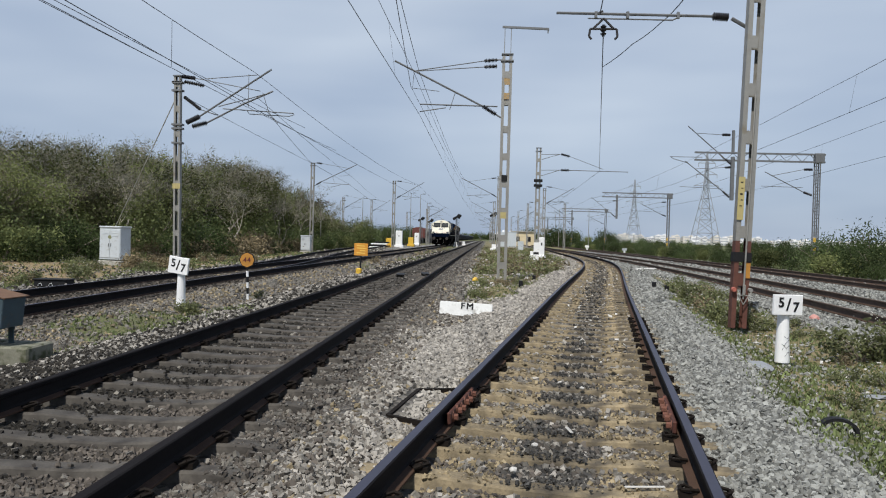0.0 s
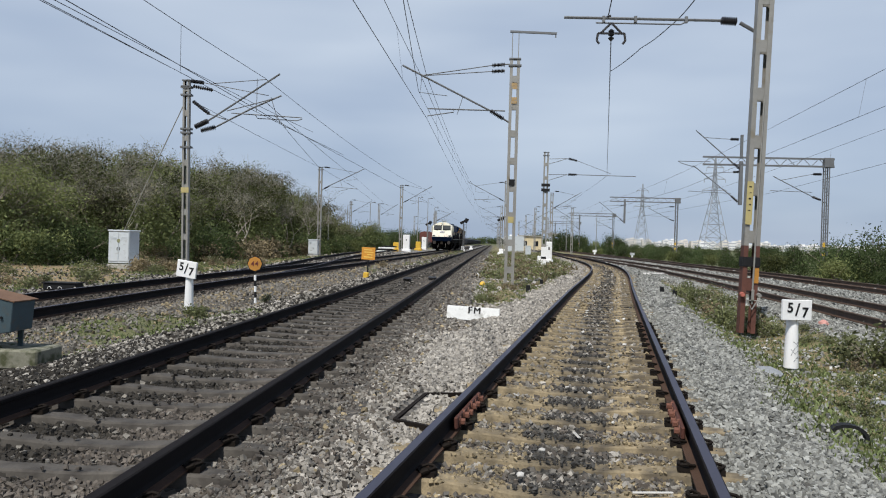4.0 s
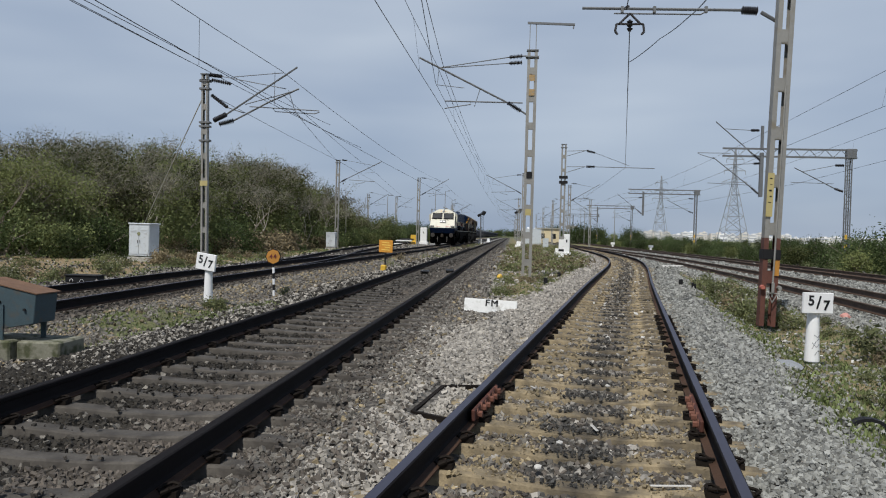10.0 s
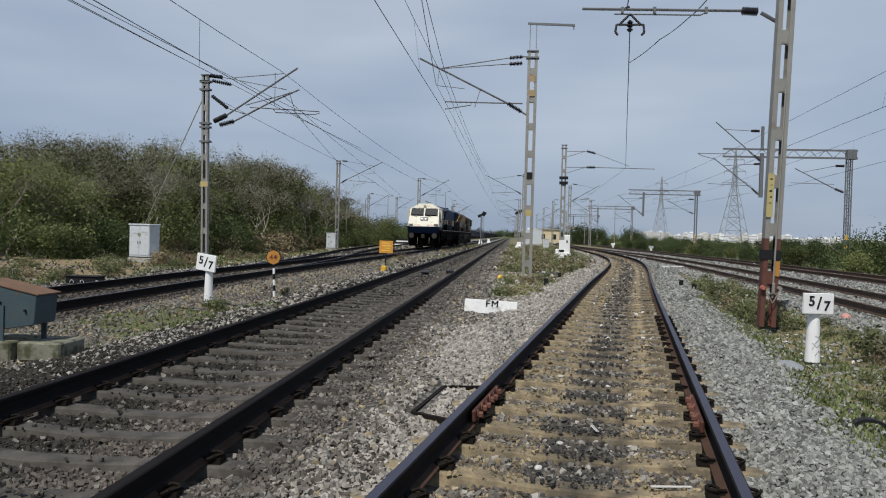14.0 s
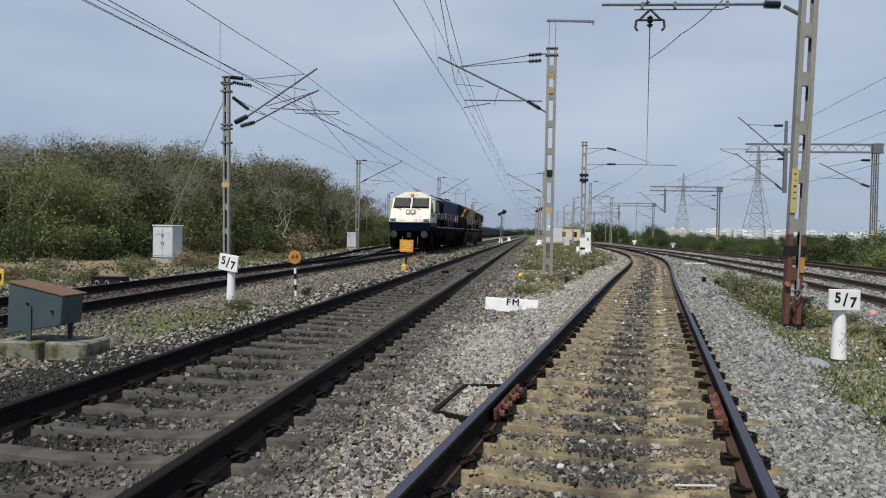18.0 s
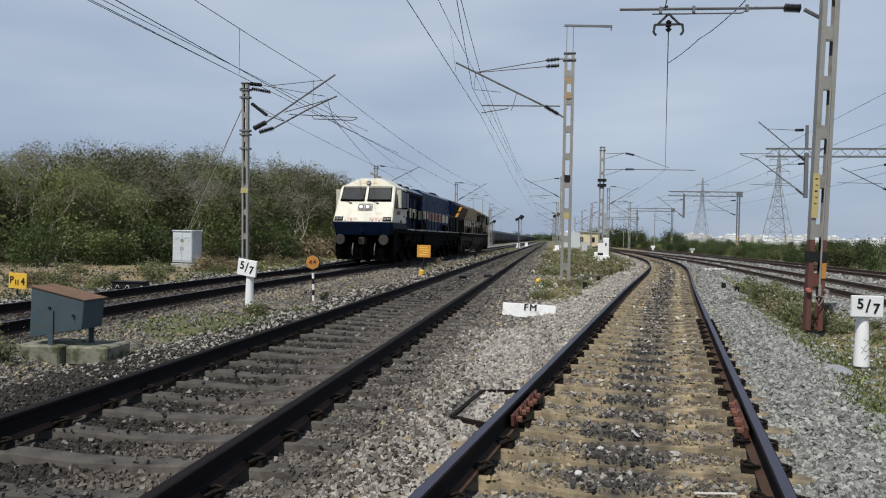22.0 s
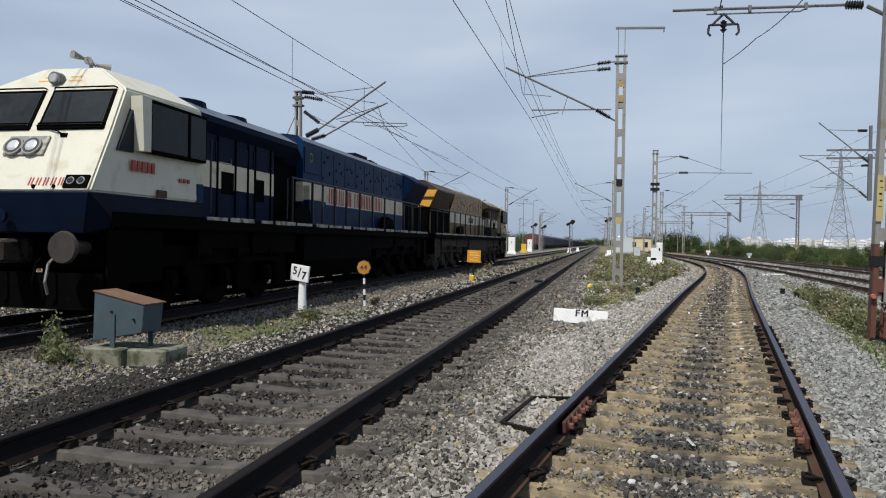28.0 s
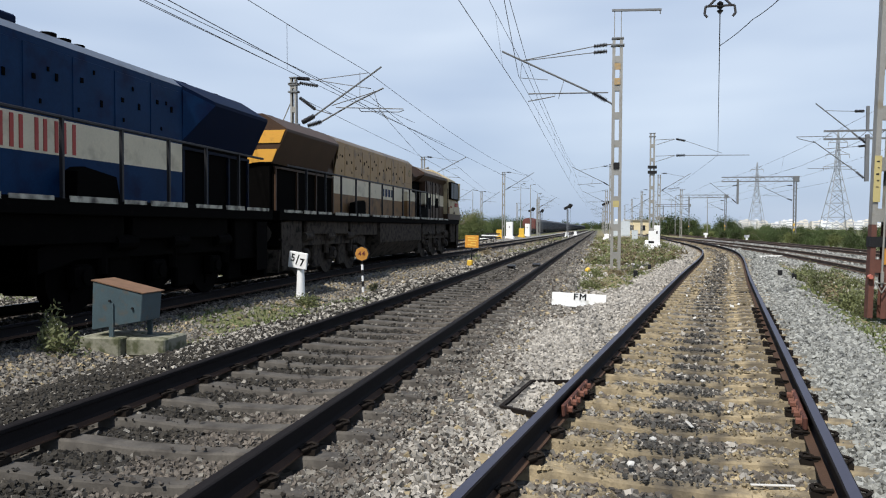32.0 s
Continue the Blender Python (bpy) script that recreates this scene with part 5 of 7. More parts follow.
def locomotive(label, c):
    """A six-axle diesel with its cab at y = 0 and the hood behind; z = 0 is the rail head."""
    top = thing("diesel_locomotive", pose(0, 0, 0), label, "locomotive", "pair of light engines")
    L = 21.2
    RAD = c["rad"]  # where the radiator section begins
    # cab shell
    A, Bq, C, D = (1.33, 0.08, 1.86), (1.29, 0.62, 2.80), (1.25, 0.98, 3.45), (0.50, 1.42, 3.88)
    rear_b, rear_t, rear_r = (1.37, 3.0, 1.86), (1.34, 3.0, 3.46), (0.55, 3.0, 3.90)

    def mir(p):
        return (-p[0], p[1], p[2])
    bm = B()
    quad(bm, (mir(A), A, Bq, mir(Bq)))
    quad(bm, (mir(Bq), Bq, C, mir(C)))
    quad(bm, (mir(C), C, D, mir(D)))
    quad(bm, (mir(D), D, rear_r, mir(rear_r)))
    for f in (lambda p: p, mir):
        a = [f(p) for p in (A, rear_b, rear_t, C, Bq)]
        quad(bm, a)
        quad(bm, [f(p) for p in (C, rear_t, rear_r, D)])
    quad(bm, (rear_b, mir(rear_b), mir(rear_t), mir(rear_r), rear_r, rear_t))
    quad(bm, (A, mir(A), mir(rear_b), rear_b))
    bmesh.ops.remove_doubles(bm, verts=bm.verts[:], dist=0.002)
    bmesh.ops.recalc_face_normals(bm, faces=bm.faces[:])
    bmesh.ops.bevel(bm, geom=bm.edges[:], offset=0.03, segments=2, affect="EDGES")
    cab = part("cab", bm, c["cab"], top)
    # lower nose band and front
    bm = B()
    prism(bm, [(0.10, 1.28), (0.06, 1.86), (3.0, 1.86), (3.0, 1.40), (0.7, 1.40), (0.5, 1.28)], "x", -1.35, 1.35)
    for v in bm.verts:
        if v.co.z < 1.3:
            v.co.x *= 0.88
            v.co.y += 0.08
    bmesh.ops.bevel(bm, geom=bm.edges[:], offset=0.02, segments=1, affect="EDGES")
    part("nose_band", bm, c["nose"], top)
    # windscreens
    W = (mir(Bq), Bq, C, mir(C))
    for u0, u1 in ((0.05, 0.475), (0.525, 0.95)):
        k = on_quad(*W, u0, -0.02, u1, 0.97)
        bm = B()
        panel(bm, *k, 0.02)
        fr = part("windscreen", bm, M_L_BLACK, cab)
        bm = B()
        panel(bm, *on_quad(*k, 0.045, 0.07, 0.955, 0.93), 0.024)
        part("seal", bm, M_HANDRAIL, fr)
        g = on_quad(*k, 0.06, 0.09, 0.94, 0.91)
        bm = B()
        panel(bm, *g, 0.03)
        part("pane", bm, M_GLASS, fr)
        a, b = on_quad(*W, u0, -0.03, u1, 0.3)[:2]
        bm = B()
        m0 = Vector(a).lerp(Vector(b), 0.45) + Vector((0, -0.05, -0.08))
        beam(bm, m0, Vector(a).lerp(Vector(b), 0.15) + Vector((0, -0.05, 0.1)), 0.012, n=5)
        box(bm, m0, (0.1, 0.05, 0.06))
        part("wiper", bm, M_L_BLACK, fr)
        for v, off in ((0.03, 0.07), (0.09, 0.06), (1.0, 0.05)):
            k0, k1 = on_quad(*W, u0, v, u1, v)[:2]
            o = Vector((0, -off * 0.9, off * 0.45))
            bm = B()
            tube(bm, [Vector(k0) + o * 0.2, Vector(k0).lerp(Vector(k1), 0.03) + o, Vector(k0).lerp(Vector(k1), 0.97) + o, Vector(k1) + o * 0.2], 0.012, 6)
            part("guard_rail", bm, M_L_BLACK, fr)
    F = (mir(A), A, Bq, mir(Bq))
    bm = B()
    panel(bm, *on_quad(*F, 0.385, 0.56, 0.64, 0.87), 0.035)
    bmesh.ops.bevel(bm, geom=bm.edges[:], offset=0.01, segments=1, affect="EDGES")
    part("lamp_plate", bm, M_L_PLATE, cab)
    # headlamps
    hx = on_quad(*F, 0.40, 0.52, 0.60, 0.86)
    mid = sum((Vector(p) for p in hx), Vector()) / 4
    nrm = (Vector(hx[1]) - Vector(hx[0])).cross(Vector(hx[3]) - Vector(hx[0])).normalized()
    bm = B()
    beam(bm, mid - Vector((0.15, 0, 0)), mid - Vector((0.15, 0, 0)) + nrm * 0.07, 0.155, n=20)
    beam(bm, mid + Vector((0.15, 0, 0)), mid + Vector((0.15, 0, 0)) + nrm * 0.07, 0.155, n=20)
    hl = part("headlamp_housing", bm, M_CHROME, cab)
    for s in (-0.15, 0.15):
        o = mid + Vector((s, 0, 0)) + nrm * 0.066
        bm = B()
        beam(bm, o, o + nrm * 0.008, 0.13, n=18)
        part("reflector", bm, M_L_BUFFER, hl)
        bm = B()
        beam(bm, o + nrm * 0.008, o + nrm * 0.022, 0.092, n=18, r2=0.06)
        part("headlamp", bm, M_LENS, hl)
    # marker lamps and marks on the face
    for u0, u1 in ((0.02, 0.16), (0.84, 0.98)):
        k = on_quad(*F, u0, 0.05, u1, 0.24)
        bm = B()
        panel(bm, *k, 0.025)
        mb = part("marker_box", bm, M_L_BLACK, cab)
        for uu in (0.28, 0.72):
            o = Vector(k[0]).lerp(Vector(k[1]), uu).lerp(Vector(k[3]).lerp(Vector(k[2]), uu), 0.5)
            bm = B()
            beam(bm, o + nrm * 0.02, o + nrm * 0.04, 0.06, n=16)
            ml = part("marker_lamp", bm, M_CHROME, mb)
            bm = B()
            beam(bm, o + nrm * 0.04, o + nrm * 0.048, 0.045, n=14)
            ml["label"] = "round marker lamp with a steel rim"
            part("marker_lens", bm, M_GLASS_SIDE, mb)
    for u0, n, w in ((0.24, 4, 0.034), (0.62, 5, 0.034)):
        for i in range(n):
            bm = B()
            for a, b, v0, v1 in ((0.08, 0.32, 0.09, 0.21), (0.6, 0.84, 0.09, 0.21)):
                panel(bm, *on_quad(*F, u0 + i * 0.045 + w * a, v0, u0 + i * 0.045 + w * b, v1), 0.006)
            part("mark", bm, M_L_RED, cab)
    for u0 in (0.2, 0.3, 0.66, 0.78):
        k = on_quad(*F, u0, 0.045, u0 + 0.012, 0.09)
        bm = B()
        panel(bm, *k, 0.03)
        part("lamp_iron", bm, M_L_BLACK, cab)
    # brow lamp, stripes and horns
    bm = B()
    beam(bm, (0, 1.16, 3.64), (0, 1.02, 3.64), 0.10, n=18)
    bl = part("brow_lamp", bm, M_GALV_DARK, cab)
    bm = B()
    beam(bm, (0, 1.03, 3.64), (0, 0.99, 3.64), 0.075, n=16, r2=0.06)
    part("lens", bm, M_LENS, bl)
    K = (mir(C), C, D, mir(D))
    for u0, u1 in ((0.3, 0.42), (0.58, 0.70)):
        for v0 in (0.38, 0.55):
            bm = B()
            panel(bm, *on_quad(*K, u0, v0, u1, v0 + 0.05), 0.005)
            part("stripe", bm, M_L_YELLOW, cab)
    bm = B()
    beam(bm, (0.12, 1.75, 3.8), (0.12, 1.7, 4.0), 0.03, n=8)
    beam(bm, (0.06, 1.64, 4.06), (0.22, 1.70, 3.98), 0.028, n=8)
    for a, b in (((0.06, 1.62, 4.07), (0.0, 1.42, 4.1)), ((0.18, 1.66, 4.0), (0.25, 1.46, 4.0)), ((0.22, 1.72, 3.98), (0.36, 1.86, 3.97))):
        beam(bm, a, b, 0.025, n=12, r2=0.065)
    part("horn", bm, M_GALV, cab, "grey metal horn cluster")
    # side windows
    for s in (-1, 1):
        bm = B()
        prism(bm, [(1.08, 2.53), (1.02, 3.34), (1.26, 3.34), (1.26, 2.53)], "x", *sorted((s * 1.31, s * 1.50)))
        part("window_shield", bm, c["cab"], cab)
        bm = B()
        prism(bm, [(1.26, 2.53), (1.26, 3.34), (2.95, 3.33), (2.95, 2.54)], "x", *sorted((s * 1.32, s * 1.46)))
        wb = part("window_box", bm, M_L_BLACK, cab)
        for y0, y1 in ((1.32, 2.32), (2.42, 2.90)):
            bm = B()
            box(bm, (s * 1.465, (y0 + y1) / 2, 2.93), (0.02, y1 - y0, 0.7))
            part("pane", bm, M_GLASS_SIDE, wb)
        bm = B()
        prism(bm, [(0.68, 2.50), (1.05, 2.50), (1.05, 3.16)], "x", *sorted((s * 1.28, s * 1.345)))
        part("quarter_window", bm, M_GLASS, cab)
        for i in range(5):
            bm = B()
            box(bm, (s * 1.365, 1.02 + 0.125 * i, 2.31), (0.02, 0.055 if i % 2 else 0.075, 0.16))
            part("mark", bm, M_L_RED, cab)
        bm = B()
        for i in range(3):
            box(bm, (s * 1.365, 2.3 + 0.12 * i, 2.19), (0.02, 0.06, 0.065))
        part("mark", bm, M_L_RED, cab)
        bm = B()
        box(bm, (s * 1.362, 2.91, 2.02), (0.03, 0.2, 0.32))
        part("corner_panel", bm, c["low"], cab)
        bm = B()
        box(bm, (s * 1.376, 1.75, 1.93), (0.02, 0.26, 0.12))
        part("vent", bm, M_L_BROWN, cab)
    # platform
    bm = B()
    box(bm, (0, (0.55 + L - 0.3) / 2, 1.50), (2.74, L - 0.85, 0.22), bevel=0.01)
    part("platform", bm, M_L_BLACK, top)
    for s in (-1, 1):
        y, i = 3.15, 0
        while y < L - 1.2:
            ln = (0.75, 1.0, 0.55, 1.05, 0.9)[i % 5]
            bm = B()
            box(bm, (s * 1.373, y + ln / 2, 1.60), (0.016, ln, 0.06 + 0.02 * (i % 2)))
            part("sill_stripe", bm, M_L_SILL, top)
            y, i = y + ln + (0.12, 0.3, 0.16)[i % 3], i + 1

    # hood sections: (y0, y1, half width, roof height, lower, band, upper and roof materials)
    def hood(name, y0, y1, hw, zr, mats):
        bm = B()
        prism(bm, [(-hw, 1.6), (hw, 1.6), (hw, 2.19), (-hw, 2.19)], "y", y0, y1, 0)
        prism(bm, [(-hw, 2.19), (hw, 2.19), (hw, 2.67), (-hw, 2.67)], "y", y0, y1, 1)
        prism(bm, [(-hw, 2.67), (hw, 2.67), (hw, zr - 0.18), (hw * 0.84, zr - 0.04), (hw * 0.5, zr), (-hw * 0.5, zr), (-hw * 0.84, zr - 0.04), (-hw, zr - 0.18)], "y", y0, y1, 2)
        bm.normal_update()
        # upward faces take the paler tone that holds the sheen
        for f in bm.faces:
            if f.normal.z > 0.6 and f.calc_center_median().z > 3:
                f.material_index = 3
        return part(name, bm, mats, top)

    # cabinet hood darker than the engine hood: the overhang's shade put into its colour
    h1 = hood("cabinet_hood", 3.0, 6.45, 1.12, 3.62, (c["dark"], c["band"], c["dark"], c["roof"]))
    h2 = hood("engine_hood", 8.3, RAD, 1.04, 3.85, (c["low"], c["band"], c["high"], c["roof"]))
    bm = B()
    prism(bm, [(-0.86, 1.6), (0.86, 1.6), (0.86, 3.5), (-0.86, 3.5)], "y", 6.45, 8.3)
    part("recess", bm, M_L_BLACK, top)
    # roof that overhangs the cabinets between cab and engine room
    bm = B()
    prism(bm, [(-1.04, 3.10), (1.04, 3.10), (1.30, 3.34), (1.30, 3.45), (0.85, 3.70), (-0.85, 3.70), (-1.30, 3.45), (-1.30, 3.34)], "y", 3.02, 7.35)
    bm.normal_update()
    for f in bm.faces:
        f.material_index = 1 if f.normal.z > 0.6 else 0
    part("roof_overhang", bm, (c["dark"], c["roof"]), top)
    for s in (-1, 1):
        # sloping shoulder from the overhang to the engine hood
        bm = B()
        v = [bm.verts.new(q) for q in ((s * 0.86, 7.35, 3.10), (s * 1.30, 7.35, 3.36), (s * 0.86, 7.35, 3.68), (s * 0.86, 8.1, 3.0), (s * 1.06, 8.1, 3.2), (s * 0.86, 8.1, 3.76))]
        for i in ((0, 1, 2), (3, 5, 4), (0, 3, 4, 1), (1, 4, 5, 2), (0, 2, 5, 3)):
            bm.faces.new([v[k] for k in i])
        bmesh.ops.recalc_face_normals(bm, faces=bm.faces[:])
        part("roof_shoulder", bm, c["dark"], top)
        # tool locker standing on the walkway
        for z0, z1, mt in ((1.62, 2.23, c["low"]), (2.235, 2.58, c["band"])):
            bm = B()
            box(bm, (s * 1.11, 8.92, (z0 + z1) / 2), (0.18, 1.15, z1 - z0), bevel=0.012)
            part("locker", bm, mt, top)
        # builder's emblem on a raised panel
        bm = B()
        box(bm, (s * 1.05, 8.86, 3.22), (0.03, 1.0, 0.62), bevel=0.01)
        pl = part("emblem_panel", bm, c["high"], h2)
        bm = B()
        beam(bm, (s * 1.065, 8.75, 3.30), (s * 1.075, 8.75, 3.30), 0.12, n=20)
        part("emblem", bm, M_L_EMBLEM, pl)
        bm = B()
        beam(bm, (s * 1.075, 8.75, 3.30), (s * 1.08, 8.75, 3.30), 0.075, n=20)
        part("emblem_centre", bm, c["high"], pl)
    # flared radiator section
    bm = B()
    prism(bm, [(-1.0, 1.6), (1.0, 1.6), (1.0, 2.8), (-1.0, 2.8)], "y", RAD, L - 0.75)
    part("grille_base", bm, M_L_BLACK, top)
    bm = B()
    rings = []
    for y, hw, ze in ((RAD, 1.05, 3.64), (RAD + 0.55, 1.39, 3.42), (L - 0.62, 1.39, 3.42)):
        rings.append([bm.verts.new(p) for p in ((-1.03, y, 2.70), (1.03, y, 2.70), (hw, y, ze), (hw, y, ze + 0.06), (0.8, y, 3.84), (-0.8, y, 3.84), (-hw, y, ze + 0.06), (-hw, y, ze))])
    for a, b in zip(rings, rings[1:]):
        for i in range(8):
            bm.faces.new((a[i], b[i], b[(i + 1) % 8], a[(i + 1) % 8]))
    bm.faces.new(rings[0])
    bm.faces.new(rings[-1][::-1])
    bmesh.ops.recalc_face_normals(bm, faces=bm.faces[:])
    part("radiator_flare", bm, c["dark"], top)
    for s in (-1, 1):
        # lighter triangle laid on the flare: the facet's sunlight put into the colour
        bm = B()
        q = [Vector((s * 1.055, RAD + 0.01, 3.62)), Vector((s * 1.38, RAD + 0.54, 3.42)), Vector((s * 1.032, RAD + 0.01, 2.75))]
        o = Vector((s * 0.011, -0.006, 0))
        va, vb = [bm.verts.new(v + o * 0.3) for v in q], [bm.verts.new(v + o) for v in q]
        bm.faces.new(vb)
        for i in range(3):
            bm.faces.new((va[i], va[(i + 1) % 3], vb[(i + 1) % 3], vb[i]))
        bmesh.ops.recalc_face_normals(bm, faces=bm.faces[:])
        part("flare_panel", bm, c["high"], top)
        bm = B()
        prism(bm, [(14.75, 1.4), (14.77, 1.98), (14.9, 2.05), (15.6, 1.95), (15.75, 1.4)], "x", *sorted((s * 1.12, s * 1.33)))
        part("sand_box", bm, M_L_BLACK, top)
        # painted chevrons across the slanting end of the flare
        for z0, z1, x0, x1 in ((3.16, 3.45, 1.23, 1.36), (2.73, 3.02, 1.03, 1.16)):
            bm = B()
            prism(bm, [(s * 0.03, z0 - 0.1), (s * 0.7, z0), (s * x0, z0), (s * x1, z1), (s * 0.7, z1), (s * 0.03, z1 - 0.1)], "y", L - 0.622, L - 0.60)
            bm.normal_update()
            bmesh.ops.recalc_face_normals(bm, faces=bm.faces[:])
            part("end_chevron", bm, c["corner"], top)
        # framed radiator grille below the flare
        for i in range(4):
            bm = B()
            box(bm, (s * 1.02, RAD + 0.05 + (L - 0.85 - RAD) / 3 * i, 2.12), (0.05, 0.06, 1.05))
            part("grille_post", bm, c["frame"], top)
        bm = B()
        box(bm, (s * 1.02, (RAD + L - 0.75) / 2, 2.62), (0.05, L - 0.75 - RAD, 0.05))
        part("grille_rail", bm, c["frame"], top)
    bm = B()
    box(bm, (0, L - 0.76, 2.15), (1.9, 0.2, 1.08), bevel=0.02)
    part("end_wall", bm, M_L_BLACK, top)
    # doors along the hood
    for s in (-1, 1):
        pitch = (RAD - 9.55) / 9
        for i in range(9):
            y = 9.5 + pitch * i
            bm = B()
            box(bm, (s * 1.041, y + pitch / 2, 3.14), (0.02, pitch - 0.05, 0.86), bevel=0.006)
            d = part("hood_door", bm, c["high"], h2)
            bm = B()
            box(bm, (s * 1.053, y + 0.62, 3.02 + 0.1 * (i % 3)), (0.02, 0.05, 0.10))
            part("latch", bm, M_L_BLACK, d)
            for dy, z in ((pitch * (0.14 + 0.1 * (i % 3)), 2.86), (pitch * 0.5, 3.44 - 0.07 * (i % 3))):
                bm = B()
                box(bm, (s * 1.053, y + dy, z), (0.02, 0.035, 0.06))
                part("latch", bm, M_L_BLACK, d)
            bm = B()
            box(bm, (s * 1.053, y + 0.2, 3.28 - 0.12 * (i % 2)), (0.02, 0.06, 0.07))
            part("hinge", bm, M_L_BLACK, d)
        for y, z, w, h in ((4.35, 2.31, 0.48, 0.42), (5.72, 2.26, 0.46, 0.46)):
            bm = B()
            box(bm, (s * 1.125, y, z), (0.02, w, h), bevel=0.006)
            part("side_vent", bm, M_L_BLACK, h1)
        for y in (3.95, 4.66, 5.2, 5.52, 6.27):
            bm = B()
            box(bm, (s * 1.126, y, 2.4), (0.03, 0.05, 1.55))
            part("post", bm, M_L_BLACK, h1)
        for i in range(4):
            bm = B()
            box(bm, (s * 1.125, 3.4 + 0.78 * i, 2.87), (0.02, 0.62, 0.36), bevel=0.006)
            part("filter_panel", bm, c["dark"], h1)
        bm = B()
        box(bm, (s * 1.122, 4.25, 2.74), (0.02, 0.5, 0.12), bevel=0.006)
        part("cream_patch", bm, c["band"], h1)
        # lettering as plain red bars on the band
        if c["letters"]:
            y = 10.12
            for wd, strokes in ((0.08, 1), (0.32, 3), (0.28, 2), (0.08, 1), (0.34, 2), (0.32, 3), (0.14, 0), (0.28, 2), (0.34, 2), (0.08, 1), (0.24, 2), (0.42, 3), (0.34, 2), (0.28, 2), (0.26, 2)):
                if strokes:
                    bm = B()
                    for k in range(strokes):
                        u = 0.0 if strokes == 1 else k / (strokes - 1)
                        box(bm, (s * 1.046, y + 0.035 + u * (wd - 0.07), 2.43), (0.012, 0.06, 0.42))
                    part("mark", bm, M_L_RED, h2)
                y += wd + 0.085
        else:
            for i in range(4):
                bm = B()
                box(bm, (s * 1.046, 11.0 + 0.35 * i, 2.42), (0.012, 0.2, 0.26))
                part("mark", bm, M_L_BLUE, h2)
        # handrail
        bm = B()
        beam(bm, (s * 1.345, 6.9, 2.65), (s * 1.345, L - 0.75, 2.65), 0.024, n=6)
        part("handrail", bm, M_HANDRAIL, top)
        for i in range(12):
            y = (6.95, 8.17, 8.86, 9.75, 10.67, 11.87, 13.13, 14.45, 15.7, 16.93, 18.12, 19.36)[i]
            bm = B()
            beam(bm, (s * 1.345, y, 1.6), (s * 1.345, y, 2.65), 0.05, 0.04)
            part("stanchion", bm, M_HANDRAIL, top)
        bm = B()
        beam(bm, (s * 1.38, 3.25, 1.7), (s * 1.38, 3.25, 3.0), 0.018, n=6)
        part("grab_rail", bm, M_HANDRAIL, top)
        bm = B()
        beam(bm, (s * 1.38, 6.6, 1.7), (s * 1.38, 6.6, 2.6), 0.018, n=6)
        part("grab_rail", bm, M_HANDRAIL, top)
        # sand box bulge and tanks under the sill
        bm = B()
        prism(bm, [(7.1, 1.4), (7.1, 1.9), (7.45, 2.1), (8.0, 1.98), (8.2, 1.4)], "x", *sorted((s * 1.12, s * 1.36)))
        part("sand_box", bm, M_L_BLACK, top)
        for y0, y1 in ((7.7, 10.1), (10.4, 12.8)):
            bm = B()
            beam(bm, (s * 1.05, y0, 1.18), (s * 1.05, y1, 1.18), 0.2, n=14)
            part("air_tank", bm, c["under"], top)
    # roof fittings
    for y, r, h, n in ((3.75, 0.6, 0.12, 20), (5.4, 0.6, 0.09, 20), (13.8, 0.0, 0.13, 0)):
        bm = B()
        if n:
            beam(bm, (0.35, y, 3.6), (0.35, y, 3.66 + h), r, n=n, r2=r * 0.94)
        else:
            box(bm, (0.3, y, 3.84 + h / 2), (0.9, 1.2, h), bevel=0.03)
        part("roof_hatch", bm, c["dark"], top)
    for i in range(3):
        bm = B()
        beam(bm, (0.55, 15.2 + 0.3 * i, 3.78), (0.55, 15.2 + 0.3 * i, 3.95 - 0.015 * i), 0.11, n=12)
        part("roof_vent", bm, M_L_BLACK, top)
    for y in (RAD + 0.75, L - 1.4):
        bm = B()
        beam(bm, (0, y, 3.75), (0, y, 3.9), 0.66, n=20)
        part("radiator_fan", bm, M_L_BLACK, top)
    # underframe
    bm = B()
    prism(bm, [(-1.30, 1.38), (1.30, 1.38), (1.30, 0.75), (0.95, 0.28), (-0.95, 0.28), (-1.30, 0.75)], "y", 7.8, 13.2)
    part("fuel_tank", bm, c["under"], top)
    bm = B()
    box(bm, (0, L / 2, 1.22), (1.7, L - 1.6, 0.36))
    part("centre_sill", bm, c["under"], top)
    # skirts added to hide the lit ground beyond the underframe
    for s in (-1, 1):
        for y0, y1, z0 in ((0.85, 2.0, 0.55), (3.1, 5.0, 1.05), (5.2, 7.4, 0.95), (13.4, 15.9, 1.0), (16.1, 19.1, 1.05), (19.4, L - 0.85, 0.6)):
            bm = B()
            box(bm, (s * 1.2, (y0 + y1) / 2, (z0 + 1.4) / 2), (0.1, y1 - y0, 1.4 - z0), bevel=0.015)
            part("side_skirt", bm, c["under"], top)
